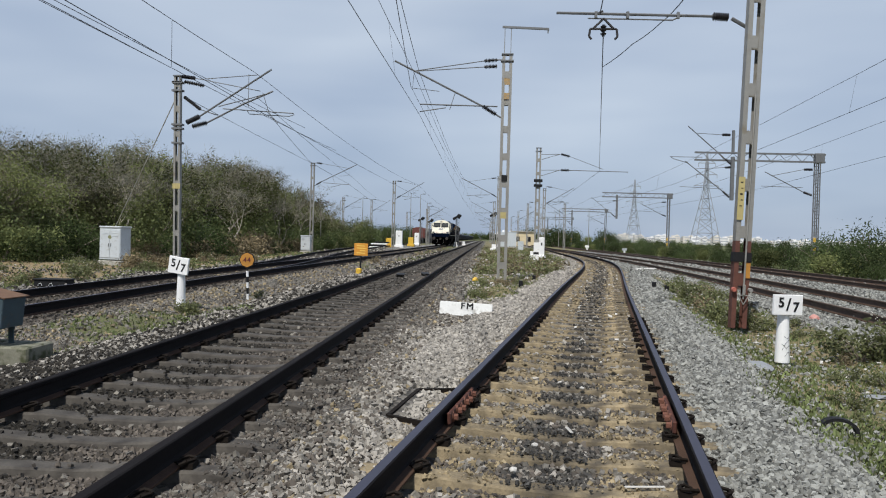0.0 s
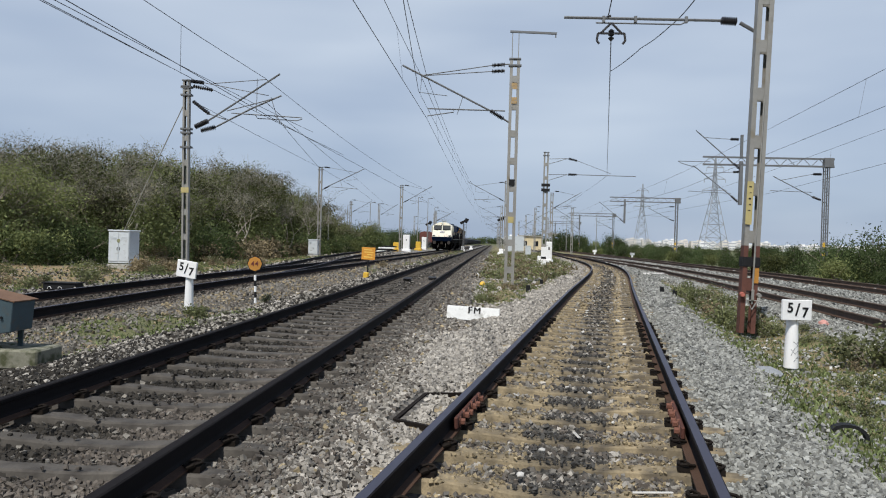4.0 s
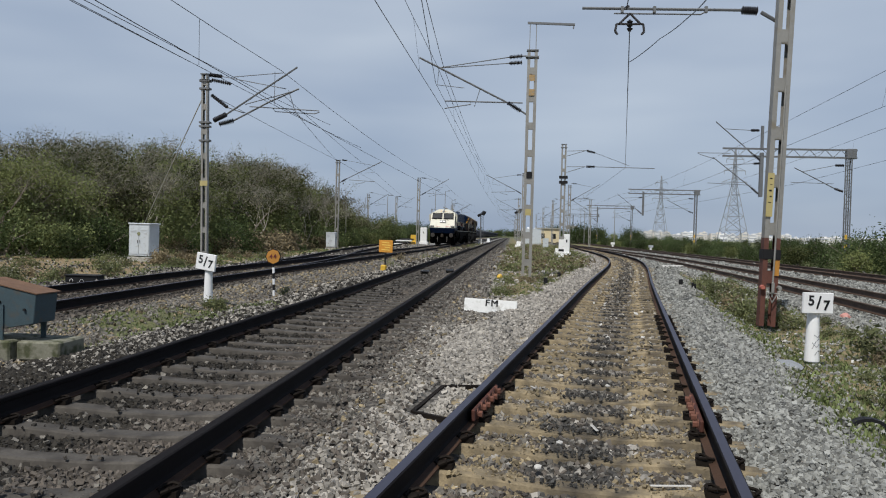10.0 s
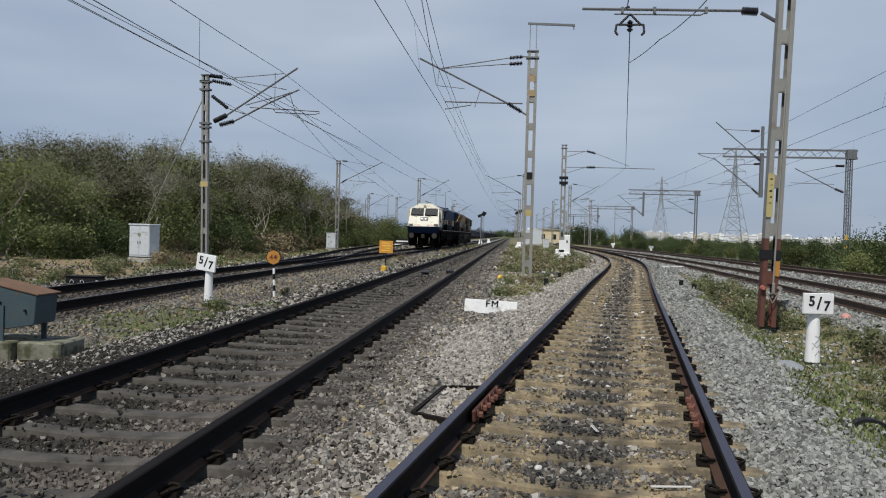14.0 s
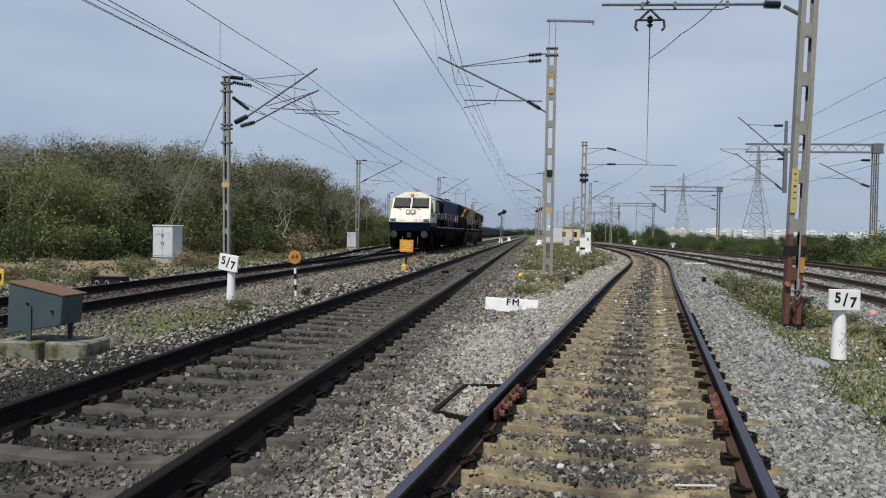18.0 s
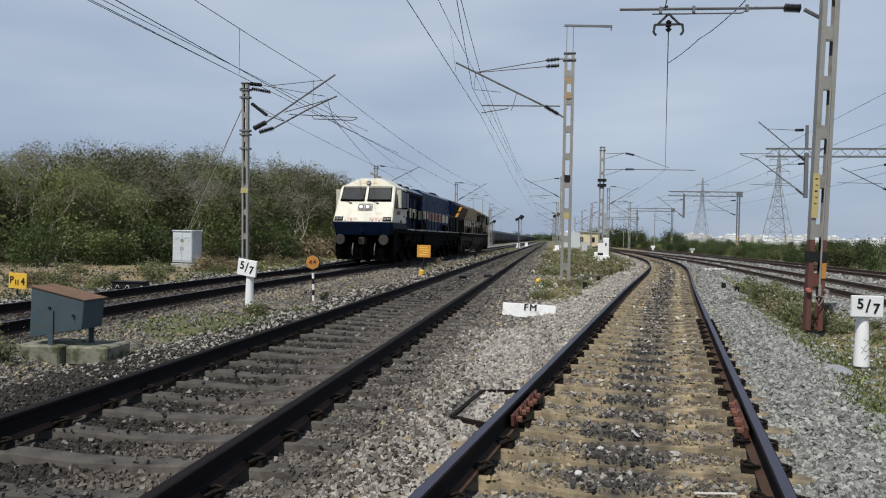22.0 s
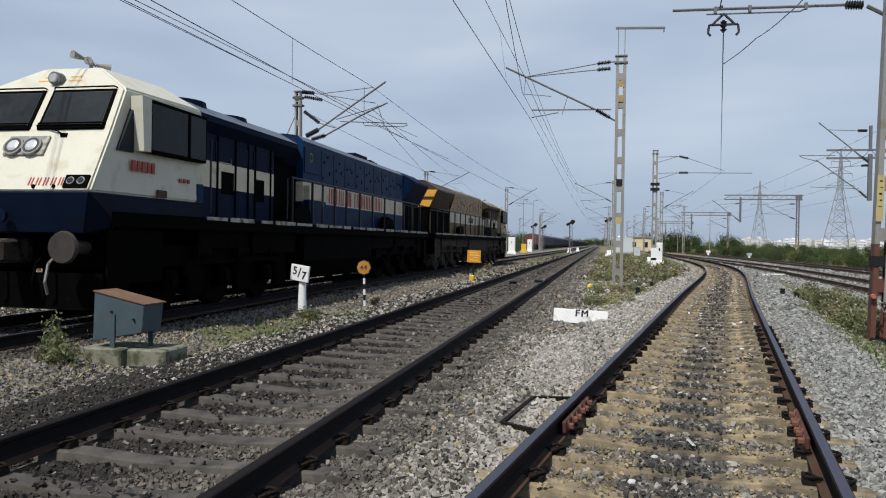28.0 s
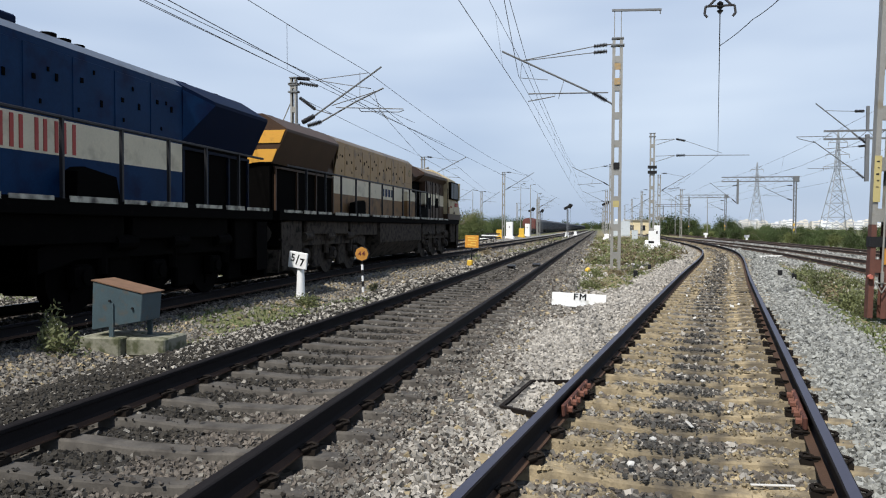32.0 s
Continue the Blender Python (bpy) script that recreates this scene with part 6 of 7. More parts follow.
    for y0 in (2.1, 14.8):
        bogie = part("bogie_frame", bogie_frame(y0), c["under"], top)
        # boxes and plates added between the wheels to block the view through
        for i in range(3):
            bm = B()
            yy = y0 + 0.35 + 1.85 * i
            box(bm, (0, yy + 0.75, 0.62), (1.3, 0.95, 0.85), bevel=0.12)
            part("traction_motor", bm, c["under"], bogie)
            for s in (-1, 1):
                bm = B()
                box(bm, (s * 0.98, yy + 0.93, 0.56), (0.14, 0.55, 0.75), bevel=0.03)
                part("brake_gear", bm, c["under"], bogie)
            bm = B()
            for s in (-1, 1):
                beam(bm, (s * 0.80, 0, 0), (s * 0.93, 0, 0), WHEEL_R, n=24)
                beam(bm, (s * 0.78, 0, 0), (s * 0.81, 0, 0), WHEEL_R + 0.03, n=24)
                box(bm, (s * 0.94, 0.25, 0), (0.03, 0.2, 0.08))
            beam(bm, (-0.85, 0, 0), (0.85, 0, 0), 0.09, n=10)
            ws = part("wheelset", bm, c["under"], top)
            WHEELS.append((ws, top, yy))
            for s in (-1, 1):
                bm = B()
                box(bm, (s * 1.06, yy, WHEEL_R), (0.2, 0.36, 0.34), bevel=0.04)
                beam(bm, (s * 1.16, yy, WHEEL_R), (s * 1.20, yy, WHEEL_R), 0.11, n=12)
                part("axle_box", bm, c["under"], bogie)
                bm = B()
                beam(bm, (s * 1.08, yy + 0.45, 0.55), (s * 1.08, yy + 0.45, 1.05), 0.09, n=10)
                part("spring", bm, c["under"], bogie)
    # ends: buffers, couplers, cowcatcher, hoses
    for ye, sg in ((0.0, 1), (L, -1)):
        bm = B()
        box(bm, (0, ye + sg * 0.55, 1.05), (2.5, 0.12, 0.55), bevel=0.02)
        part("headstock", bm, M_L_BLACK, top)
        for s in (-1, 1):
            bm = B()
            beam(bm, (s * 0.978, ye + sg * 0.05, 1.09), (s * 0.978, ye, 1.09), 0.23, n=24, r2=0.21)
            beam(bm, (s * 0.978, ye + sg * 0.5, 1.09), (s * 0.978, ye + sg * 0.05, 1.09), 0.1, n=14)
            part("buffer", bm, c["buffer"], top)
            bm = B()
            box(bm, (s * 1.12, ye + sg * 0.75, 0.62), (0.4, 0.5, 0.05))
            box(bm, (s * 1.12, ye + sg * 0.75, 0.95), (0.4, 0.5, 0.05))
            box(bm, (s * 1.31, ye + sg * 0.75, 0.85), (0.03, 0.5, 1.0))
            part("footstep", bm, c["under"], top)
            for k in range(2):
                bm = B()
                x0 = s * (0.3 + 0.2 * k)
                pts = [(x0, ye + sg * 0.48, 0.95), (x0 + 0.03, ye + sg * 0.3, 0.85), (x0 + 0.02, ye + sg * 0.25, 0.6), (x0, ye + sg * 0.33, 0.42)]
                for a, b in zip(pts, pts[1:]):
                    beam(bm, a, b, 0.022, n=6)
                part("brake_hose", bm, M_GALV if k else c["under"], top)
        bm = B()
        box(bm, (0, ye + sg * 0.25, 1.03), (0.28, 0.5, 0.34), bevel=0.04)
        box(bm, (0.1, ye - sg * 0.02, 1.03), (0.12, 0.22, 0.3), bevel=0.03)
        part("coupler", bm, M_L_DUST, top)
        bm = B()
        prism(bm, [(-1.25, 0.2), (1.25, 0.2), (1.3, 0.72), (-1.3, 0.72)], "y", *sorted((ye + sg * 0.42, ye + sg * 0.5)))
        part("rail_guard", bm, c["under"], top)
    bm = B()
    beam(bm, (0.0, 0.05, 1.52), (0.0, 0.0, 1.52), 0.09, n=16)
    part("socket_cover", bm, M_L_LOW, top)
    return top


def bogie_frame(y0):
    bm = B()
    for s in (-1, 1):
        prism(bm, [(y0 - 0.55, 0.62), (y0 - 0.55, 0.95), (y0 + 0.2, 1.12), (y0 + 4.2, 1.12), (y0 + 4.9, 0.95), (y0 + 4.9, 0.62), (y0 + 4.2, 0.78), (y0 + 0.2, 0.78)], "x", *sorted((s * 1.0, s * 1.14)))
        for k in range(3):
            beam(bm, (s * 1.18, y0 + 0.9 + 1.5 * k, 1.0), (s * 1.18, y0 + 1.4 + 1.5 * k, 1.0), 0.12, n=12)
    box(bm, (0, y0 + 2.2, 0.9), (2.0, 0.6, 0.3))
    return bm


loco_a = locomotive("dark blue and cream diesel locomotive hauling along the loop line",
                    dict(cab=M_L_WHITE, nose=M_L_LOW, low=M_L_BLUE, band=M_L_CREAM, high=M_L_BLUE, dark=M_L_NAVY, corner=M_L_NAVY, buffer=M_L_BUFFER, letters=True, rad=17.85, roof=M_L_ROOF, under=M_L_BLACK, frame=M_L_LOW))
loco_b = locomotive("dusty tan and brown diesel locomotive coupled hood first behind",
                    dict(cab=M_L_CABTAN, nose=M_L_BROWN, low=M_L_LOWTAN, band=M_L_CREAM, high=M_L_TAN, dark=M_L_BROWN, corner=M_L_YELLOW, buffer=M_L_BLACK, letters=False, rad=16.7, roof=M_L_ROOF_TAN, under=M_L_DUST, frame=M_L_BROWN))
RAIL_TOP = RAIL_Z + 0.172
# where the leading buffers stand, time by time
FRONT = line([(0, 113.0), (3, 104.2), (6, 93.6), (9, 82.6), (13, 67.2), (16, 54.8), (19, 43.2), (22, 31.8), (25, 20.6), (27.5, 10.75), (28, 8.83), (29, 5.1), (30, 1.4), (31, -2.3), (32, -6.0)])


def on_loop(y0, length, back):
    """The pose of an engine whose near end stands at y0 on the loop line."""
    xa, xb = LOOP(y0 + 3), LOOP(y0 + length - 3)
    turn = -math.degrees(math.atan2(xb - xa, length - 6))
    x0 = xa - (xb - xa) / (length - 6) * 3
    if not back:
        return pose(x0, y0, RAIL_TOP, 0, 0, turn)
    x1 = xb + (xb - xa) / (length - 6) * 3
    return pose(x1, y0 + length, RAIL_TOP, 0, 0, turn + 180)


def motions():
    times = [0.5 * k for k in range(65)]
    walk(loco_a, [(t, on_loop(FRONT(t), 21.2, False)) for t in times])
    walk(loco_b, [(t, on_loop(FRONT(t) + 21.35, 21.2, True)) for t in times])
    fine = [0.2 * k for k in range(161)]
    for ws, eng, y in WHEELS:
        s = 1 if eng is loco_a else -1
        walk(ws, [(t, pose(0, y, WHEEL_R, s * math.degrees((113.0 - FRONT(t)) / WHEEL_R), 0, 0)) for t in fine])


# ---- vegetation ----
M_LEAF = material("dry_scrub_leaf", (0.140, 0.158, 0.062), 0.8, 0, 0.3, 0.4, 9, 0, rand=0.6, island=0.16, leaf=0.25, spec=0.1)
# lower leaves greener, and darker too: the wood's inner shade put into the colour
M_LEAF_LOW = material("olive_leaf_with_shade", (0.108, 0.128, 0.052), 0.8, 0, 0.3, 0.4, 9, 0, rand=0.6, island=0.16, leaf=0.2, spec=0.1)
M_LEAF_DULL = material("brown_scrub_leaf", (0.165, 0.157, 0.095), 0.8, 0, 0.3, 0.4, 9, 0, rand=0.6, island=0.16, leaf=0.25, spec=0.1)
M_LEAF_GREEN = material("green_hedge_leaf", (0.062, 0.085, 0.033), 0.75, 0, 0.5, 0.3, 9, 0, rand=0.45, island=0.2, leaf=0.28, spec=0.12)
M_TWIG = material("dry_grey_twig", (0.19, 0.178, 0.14), 0.9, 0, 1, 0.2, 30, 0, island=0.3)
M_BARK = material("grey_bark", (0.20, 0.17, 0.135), 0.9, 0, 3, 0.3, 30, 0.2)
M_BARK_PALE = material("silvery_dry_bark", (0.36, 0.33, 0.27), 0.9, 0, 3, 0.25, 30, 0.2)
M_WEED = material("weed_leaf", (0.135, 0.148, 0.060), 0.7, 0, 2, 0.25, 20, 0, rand=0.3, island=0.4, leaf=0.3)
M_FLOWER = material("pale_petal", (0.5, 0.49, 0.42), 0.8, 0, 5, 0.1, 30, 0, island=0.2)
M_DRYWEED = material("dry_weed", (0.17, 0.135, 0.075), 0.85, 0, 2, 0.25, 20, 0, rand=0.3, island=0.35)
M_GRASS = material("grass_blade", (0.10, 0.125, 0.04), 0.75, 0, 0.8, 0.35, 20, 0, island=0.5)


def leaf_mesh(name, centres, rnd, n, size, spread, mat, flat=0.0):
    """Many small leaf blades scattered round the given points."""
    c = np.array(centres)
    pick = rnd.integers(0, len(c), n)
    p = c[pick] + rnd.normal(0, 1, (n, 3)) * np.array([spread, spread, spread * 0.8])
    d = rnd.normal(0, 1, (n, 3))
    d /= np.linalg.norm(d, axis=1)[:, None]
    e = np.cross(d, rnd.normal(0, 1, (n, 3)))
    e /= np.linalg.norm(e, axis=1)[:, None]
    s = size * rnd.uniform(0.6, 1.5, n)[:, None]
    verts = np.stack([p - d * s, p + e * s * 0.42, p + d * s, p - e * s * 0.42], 1).reshape(-1, 3)
    verts[:, 2] = np.maximum(verts[:, 2], 0.02)
    return verts, mat


def mesh_from_quads(name, verts, mat):
    n = len(verts) // 4
    me = bpy.data.meshes.new(name)
    me.vertices.add(n * 4)
    me.vertices.foreach_set("co", verts.astype(np.float32).ravel())
    me.loops.add(n * 4)
    me.loops.foreach_set("vertex_index", np.arange(n * 4, dtype=np.int32))
    me.polygons.add(n)
    me.polygons.foreach_set("loop_start", np.arange(0, n * 4, 4, dtype=np.int32))
    me.materials.append(mat)
    me.update(calc_edges=True)
    return me


HEIGHT = {}


def grow_tree(seed, h, spread, leaves, mat, bare=0.2, bark=None):
    """A many-stemmed scrub tree; returns its Empty, with trunk and crown parts."""
    rnd = random.Random(seed)
    nrnd = np.random.default_rng(seed)
    bm = B()
    tips = []

    def limb(p, d, length, r, depth):
        steps = 3
        for k in range(steps):
            q = p + d * (length / steps)
            r2 = r * 0.82
            beam(bm, p, q, r, n=5 if depth < 2 else 3, r2=r2)
            p, r = q, r2
            d = (d + Vector((rnd.uniform(-0.22, 0.22), rnd.uniform(-0.22, 0.22), rnd.uniform(-0.08, 0.12)))).normalized()
            if depth >= 1:
                tips.append(tuple(p))
        if depth < 3:
            for _ in range(3 if depth else 2):
                nd = (d + Vector((rnd.uniform(-0.85, 0.85), rnd.uniform(-0.85, 0.85), rnd.uniform(-0.25, 0.45)))).normalized()
                limb(p, nd, length * rnd.uniform(0.55, 0.8), r * 0.75, depth + 1)
        else:
            tips.append(tuple(p))
    for k in range(rnd.randint(3, 4)):
        a = rnd.uniform(0, 6.28)
        d = Vector((math.cos(a) * spread, math.sin(a) * spread, 1)).normalized()
        limb(Vector((math.cos(a) * 0.2, math.sin(a) * 0.2, -0.1)), d, h * 0.33, 0.05 + 0.006 * h, 0)
    top = thing("scrub_tree", pose(0, 0, 0), "thorny scrub tree with thin grey limbs and dusty olive leaves", "tree", "scrub wood")
    part("trunk", bm, bark or M_BARK, top)
    zmax = max(t[2] for t in tips)
    low = [t for t in tips if t[2] < zmax * (1 - bare)] or tips
    extra = [(t[0] * 1.1, t[1] * 1.1, t[2] * rnd.uniform(0.2, 0.8)) for t in low]
    clumps = rnd.sample(low + extra, max(9, (len(low) + len(extra)) // 13))
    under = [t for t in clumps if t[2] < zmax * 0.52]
    over = [t for t in clumps if t[2] >= zmax * 0.45]
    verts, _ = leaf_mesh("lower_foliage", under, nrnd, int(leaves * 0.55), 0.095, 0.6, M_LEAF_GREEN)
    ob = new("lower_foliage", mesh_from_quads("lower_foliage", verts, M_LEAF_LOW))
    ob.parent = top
    verts, _ = leaf_mesh("crown", over, nrnd, int(leaves * 0.6), 0.085, 0.5, mat)
    sparse, _ = leaf_mesh("crown", tips, nrnd, leaves // 3, 0.055, 0.2, mat)
    ob = new("crown", mesh_from_quads("crown", np.concatenate([verts, sparse]), mat))
    ob.parent = top
    high = [t for t in tips if t[2] > zmax * 0.45]
    c = np.array(high)[nrnd.integers(0, len(high), 1000)]
    a = c + nrnd.normal(0, 0.12, c.shape)
    d = nrnd.normal(0, 1, c.shape) * np.array([1, 1, 0.7]) + np.array([0, 0, 0.5])
    d *= (nrnd.uniform(0.2, 0.65, len(c)) / np.linalg.norm(d, axis=1))[:, None]
    w = np.cross(d, nrnd.normal(0, 1, c.shape))
    w *= (0.009 / np.linalg.norm(w, axis=1))[:, None]
    ob = new("twig_haze", mesh_from_quads("twig_haze", np.stack([a - w, a + w, a + d + w * 0.4, a + d - w * 0.4], 1).reshape(-1, 3), M_TWIG))
    ob.parent = top
    HEIGHT[top.name] = zmax + 0.3
    return top


def grow_bush(seed, r, h, leaves, mat, label, name="hedge_bush", category="bush", group="hedge bushes", size=0.09):
    nrnd = np.random.default_rng(seed)
    rnd = random.Random(seed)
    top = thing(name, pose(0, 0, 0), label, category, group)
    bm = B()
    pts = []
    for k in range(9):
        a, b = rnd.uniform(0, 6.28), rnd.uniform(0.2, 1.0)
        end = Vector((math.cos(a) * r * b * 0.8, math.sin(a) * r * b * 0.8, h * rnd.uniform(0.55, 1.0) * (1.1 - 0.45 * b)))
        mid = end * 0.5 + Vector((0, 0, h * 0.12))
        beam(bm, (0, 0, -0.05), mid, 0.02 * r, n=4, r2=0.014 * r)
        beam(bm, mid, end, 0.014 * r, n=3, r2=0.006 * r)
        pts += [tuple(end), tuple(mid), tuple(end * 0.8), (end.x, end.y, end.z * 0.5), (end.x * 1.15, end.y * 1.15, end.z * 0.25)]
    part("stem", bm, M_BARK, top)
    verts, _ = leaf_mesh("foliage", pts, nrnd, leaves, size, r * 0.2, mat)
    ob = new("foliage", mesh_from_quads("foliage", verts, mat))
    ob.parent = top
    return top


TREES = [grow_tree(11, 8.0, 0.45, 5600, M_LEAF), grow_tree(12, 8.6, 0.35, 5000, M_LEAF_DULL, 0.3), grow_tree(13, 7.2, 0.55, 6000, M_LEAF),
         grow_tree(14, 8.4, 0.5, 4600, M_LEAF_DULL, 0.35), grow_tree(15, 6.6, 0.6, 6000, M_LEAF)]
BARE = grow_tree(21, 7.5, 0.6, 500, M_LEAF_DULL, 0.2, M_BARK_PALE)
rt = random.Random(5)
for k, (x, y) in enumerate(((-20.2, 46.0), (-19.0, 52.5), (-18.7, 57.0), (-18.8, 61.0), (-18.6, 65.0), (-18.9, 70.5), (-20.3, 75.0), (-20.6, 41.0))):
    m = pose(x, y, -0.15, 0, 0, 47 * k)
    t = BARE if k == 0 else copy_thing(BARE, m)
    if k == 0:
        BARE.matrix_world = m
    t.scale = (0.85, 0.85, 5.2 / HEIGHT[BARE.name])
WOOD_TOP = line([(25, 5.9), (36, 6.0), (42, 6.3), (49, 7.2), (60, 8.3), (72, 9.0), (83, 8.1), (93, 6.4), (107, 4.0), (130, 3.2)])
spots = []
for k in range(34):
    y = 33 + k * 2.5 + rt.uniform(-1, 1)
    front = -21.5 - 0.6 * max(0, 40 - y) * 0.5 if y < 60 else -21.5 + (y - 60) * 0.02
    for row in range(4):
        bay = 1.6 * math.sin(y * 0.55 + 1.0) + 1.0 * math.sin(y * 1.37)
        x = front - row * 4.2 + rt.uniform(-1.5, 1.5) - max(bay, -1.0)
        if y > 84 and row > 1:
            continue
        spots.append((x, y + rt.uniform(-1, 1), WOOD_TOP(y) * (0.84 + 0.06 * row) * rt.uniform(0.78, 1.18)))
for k in range(10):
    spots.append((-30 - k * 3.2 + rt.uniform(-1, 1), 30 + k * 1.1 + rt.uniform(-2, 2), rt.uniform(6.0, 7.2)))
for i, (x, y, h) in enumerate(spots):
    src = TREES[i % 5]
    s = h / HEIGHT[src.name]
    wide = min(max(s * rt.uniform(0.95, 1.15), 0.7), 1.25)
    m = pose(x, y, -0.15, 0, 0, rt.uniform(0, 360))
    if i < 5:
        src.matrix_world = m
        src.scale = (wide, wide, s)
    else:
        t = copy_thing(src, m)
        t.scale = (wide, wide, s)

BUSHES = [grow_bush(31, 1.9, 2.0, 3200, M_LEAF_GREEN, "dense green hedge bush beside the yard", size=0.068), grow_bush(32, 2.3, 2.3, 3600, M_LEAF_GREEN, "dense green hedge bush beside the yard", size=0.07),
          grow_bush(33, 1.6, 1.7, 2200, M_LEAF, "dusty olive scrub bush at the yard edge"), grow_bush(34, 1.4, 1.4, 1600, M_LEAF_DULL, "dry brownish scrub bush at the yard edge"),
          grow_bush(35, 1.5, 1.3, 1700, M_DRYWEED, "withered straw-brown shrub at the edge of the wood", "dry_shrub", "bush", "dry shrubs")]
places = []
for k in range(64):
    y = 26 + k * 3.0
    places.append((20.3 + rt.uniform(0, 1.6) + (1.5 if y < 40 else 0), y, rt.uniform(0.45, 0.85), rt.choice((0, 1, 0, 2))))
    if k % 2 == 0:
        places.append((24 + rt.uniform(0, 3), y + 1.5, rt.uniform(0.7, 0.9), rt.choice((0, 1))))
for x, y, s, k in ((20.9, 47.5, 1.0, 1), (22.5, 47, 1.15, 0), (24.6, 49.5, 1.3, 1), (21.5, 43.0, 0.9, 0), (26.0, 46.0, 1.2, 1), (19.8, 44.8, 0.75, 2), (28.0, 50.0, 1.25, 0)):
    places.append((x, y, s, k))
for k in range(40):
    y = 31 + k * 1.45 + rt.uniform(-0.8, 0.8)
    bx, bs, bk = -18.4 - max(0, 42 - y) * 0.35 + rt.uniform(-1.2, 1.0) + (0.8 if y > 50 else 0), rt.uniform(0.6, 1.15), rt.choice((2, 0, 0, 3, 1))
    places.append((bx, y, bs * (0.55 if 50 < y < 68 else 1), bk))
for k in range(46):
    bx, by, bs, bk = -64 + 2.6 * k + rt.uniform(-1, 1), 330 + rt.uniform(-20, 60), rt.uniform(2.0, 3.2), rt.choice((0, 1, 2))
    if not -21 < bx < 13:
        places.append((bx, by, bs, bk))
rf = random.Random(17)
for k in range(30):
    places.append((-40 + 3.6 * k + rf.uniform(-1.5, 1.5), 850 + rf.uniform(-20, 40), rf.uniform(2.6, 4.2), rf.choice((0, 1, 2))))
for k in range(40):
    places.append((30 + 9 * k, 330 + 9 * k * 0.6 + rt.uniform(-20, 20), rt.uniform(1.3, 1.9), rt.choice((0, 1))))
for k in range(90):
    y = 50 + 2.4 * k + rt.uniform(-2, 2)
    places.append((rt.uniform(27, 34 + 0.12 * y), y, rt.uniform(0.7, 1.0), rt.choice((0, 1, 2))))
for k in range(30):
    places.append((-17.8 - 0.05 * k + rt.uniform(-2, 2), 95 + 5 * k, rt.uniform(0.9, 1.6), rt.choice((0, 1, 2))))
for x, y, s in ((14.5, 165, 2.2), (18, 185, 2.6), (22, 200, 2.4), (12.5, 230, 2.8), (26, 160, 1.9), (30, 190, 2.3)):
    places.append((x, y, s, 0))
for x, y, s in ((-17.6, 50.0, 1.2), (-16.9, 52.5, 1.0), (-17.8, 55.5, 1.3), (-17.2, 44.0, 0.8), (-18.0, 61.0, 1.0), (-17.0, 66.0, 0.9), (-15.0, 31.2, 0.5), (-14.2, 31.6, 0.45), (-18.5, 39.0, 0.9)):
    places.append((x, y, s, 4))
used = set()
for x, y, s, k in places:
    m = pose(x, y, -0.25, 0, 0, rt.uniform(0, 360))
    if k not in used:
        used.add(k)
        BUSHES[k].matrix_world = m
        BUSHES[k].scale = (s, s, s)
    else:
        t = copy_thing(BUSHES[k], m)
        t.scale = (s, s, s)

WEEDS = [grow_bush(51, 0.34, 0.42, 420, M_WEED, "leafy green weed growing from the gravel", "weed", "weed", "trackside weeds", 0.035),
         grow_bush(52, 0.26, 0.55, 360, M_WEED, "upright leafy weed growing from the gravel", "weed", "weed", "trackside weeds", 0.032),
         grow_bush(53, 0.4, 0.35, 420, M_DRYWEED, "dry straw-coloured weed clump", "weed", "weed", "trackside weeds", 0.035),
         grow_bush(54, 0.5, 0.5, 700, M_WEED, "bushy green weed clump in the grass", "weed", "weed", "trackside weeds", 0.035)]
for w, seed in ((WEEDS[3], 81), (WEEDS[0], 82)):
    nr = np.random.default_rng(seed)
    verts, _ = leaf_mesh("flower", [(0.2, 0, 0.42), (-0.2, 0.1, 0.4), (0, -0.22, 0.4), (0.1, 0.2, 0.45), (-0.1, -0.1, 0.46)], nr, 26, 0.014, 0.13, None)
    ob = new("flower", mesh_from_quads("flower", verts, M_FLOWER))
    ob["kind"] = "stuff"
    ob.parent = w
wplaces = [(-6.35, 7.7, 1.0, 1), (-6.1, 7.45, 0.85, 0), (-6.75, 6.7, 0.8, 0), (-5.45, 13.6, 0.7, 0), (-5.7, 13.75, 0.55, 3), (-5.9, 39.5, 1.1, 2), (5.35, 10.9, 1.2, 3), (5.7, 10.6, 1.3, 3), (6.1, 11.3, 1.2, 0), (-5.3, 17.2, 0.6, 0)]
for k in range(58):
    y = rt.uniform(12.5, 26)
    x = SIDING(y) + 2.3 + rt.uniform(0.1, 1.1)
    if not (4.2 < x < 5.8 and 11.2 < y < 14.8):
        wplaces.append((x, y, rt.uniform(0.6, 1.2), rt.choice((3, 3, 0, 1, 2))))
for k in range(40):
    y = rt.uniform(19, 48)
    a, b = -0.55, SIDING(y) - 2.0
    wplaces.append((rt.uniform(a, b), y, rt.uniform(0.3, 0.7), rt.choice((0, 2, 3, 2))))
for k in range(130):
    y = rt.uniform(5.5, 24)
    x = rt.uniform(SIDING(y) + 2.7, max(SIDING(y) + 2.9, RIGHT(y) - 2.1))
    if math.hypot(x - 4.05, y - 10.2) > 0.45 and not (4.2 < x < 5.6 and 11.5 < y < 14.8):
        wplaces.append((x, y, rt.uniform(0.18, 0.5), rt.choice((0, 3, 0, 2))))
for k in range(44):
    y = rt.uniform(17, 44)
    wplaces.append((rt.uniform(-18, -12.6) - max(0, y - 30) * 0.05, y, rt.uniform(0.6, 1.3), rt.choice((2, 3, 3, 0))))
used = set()
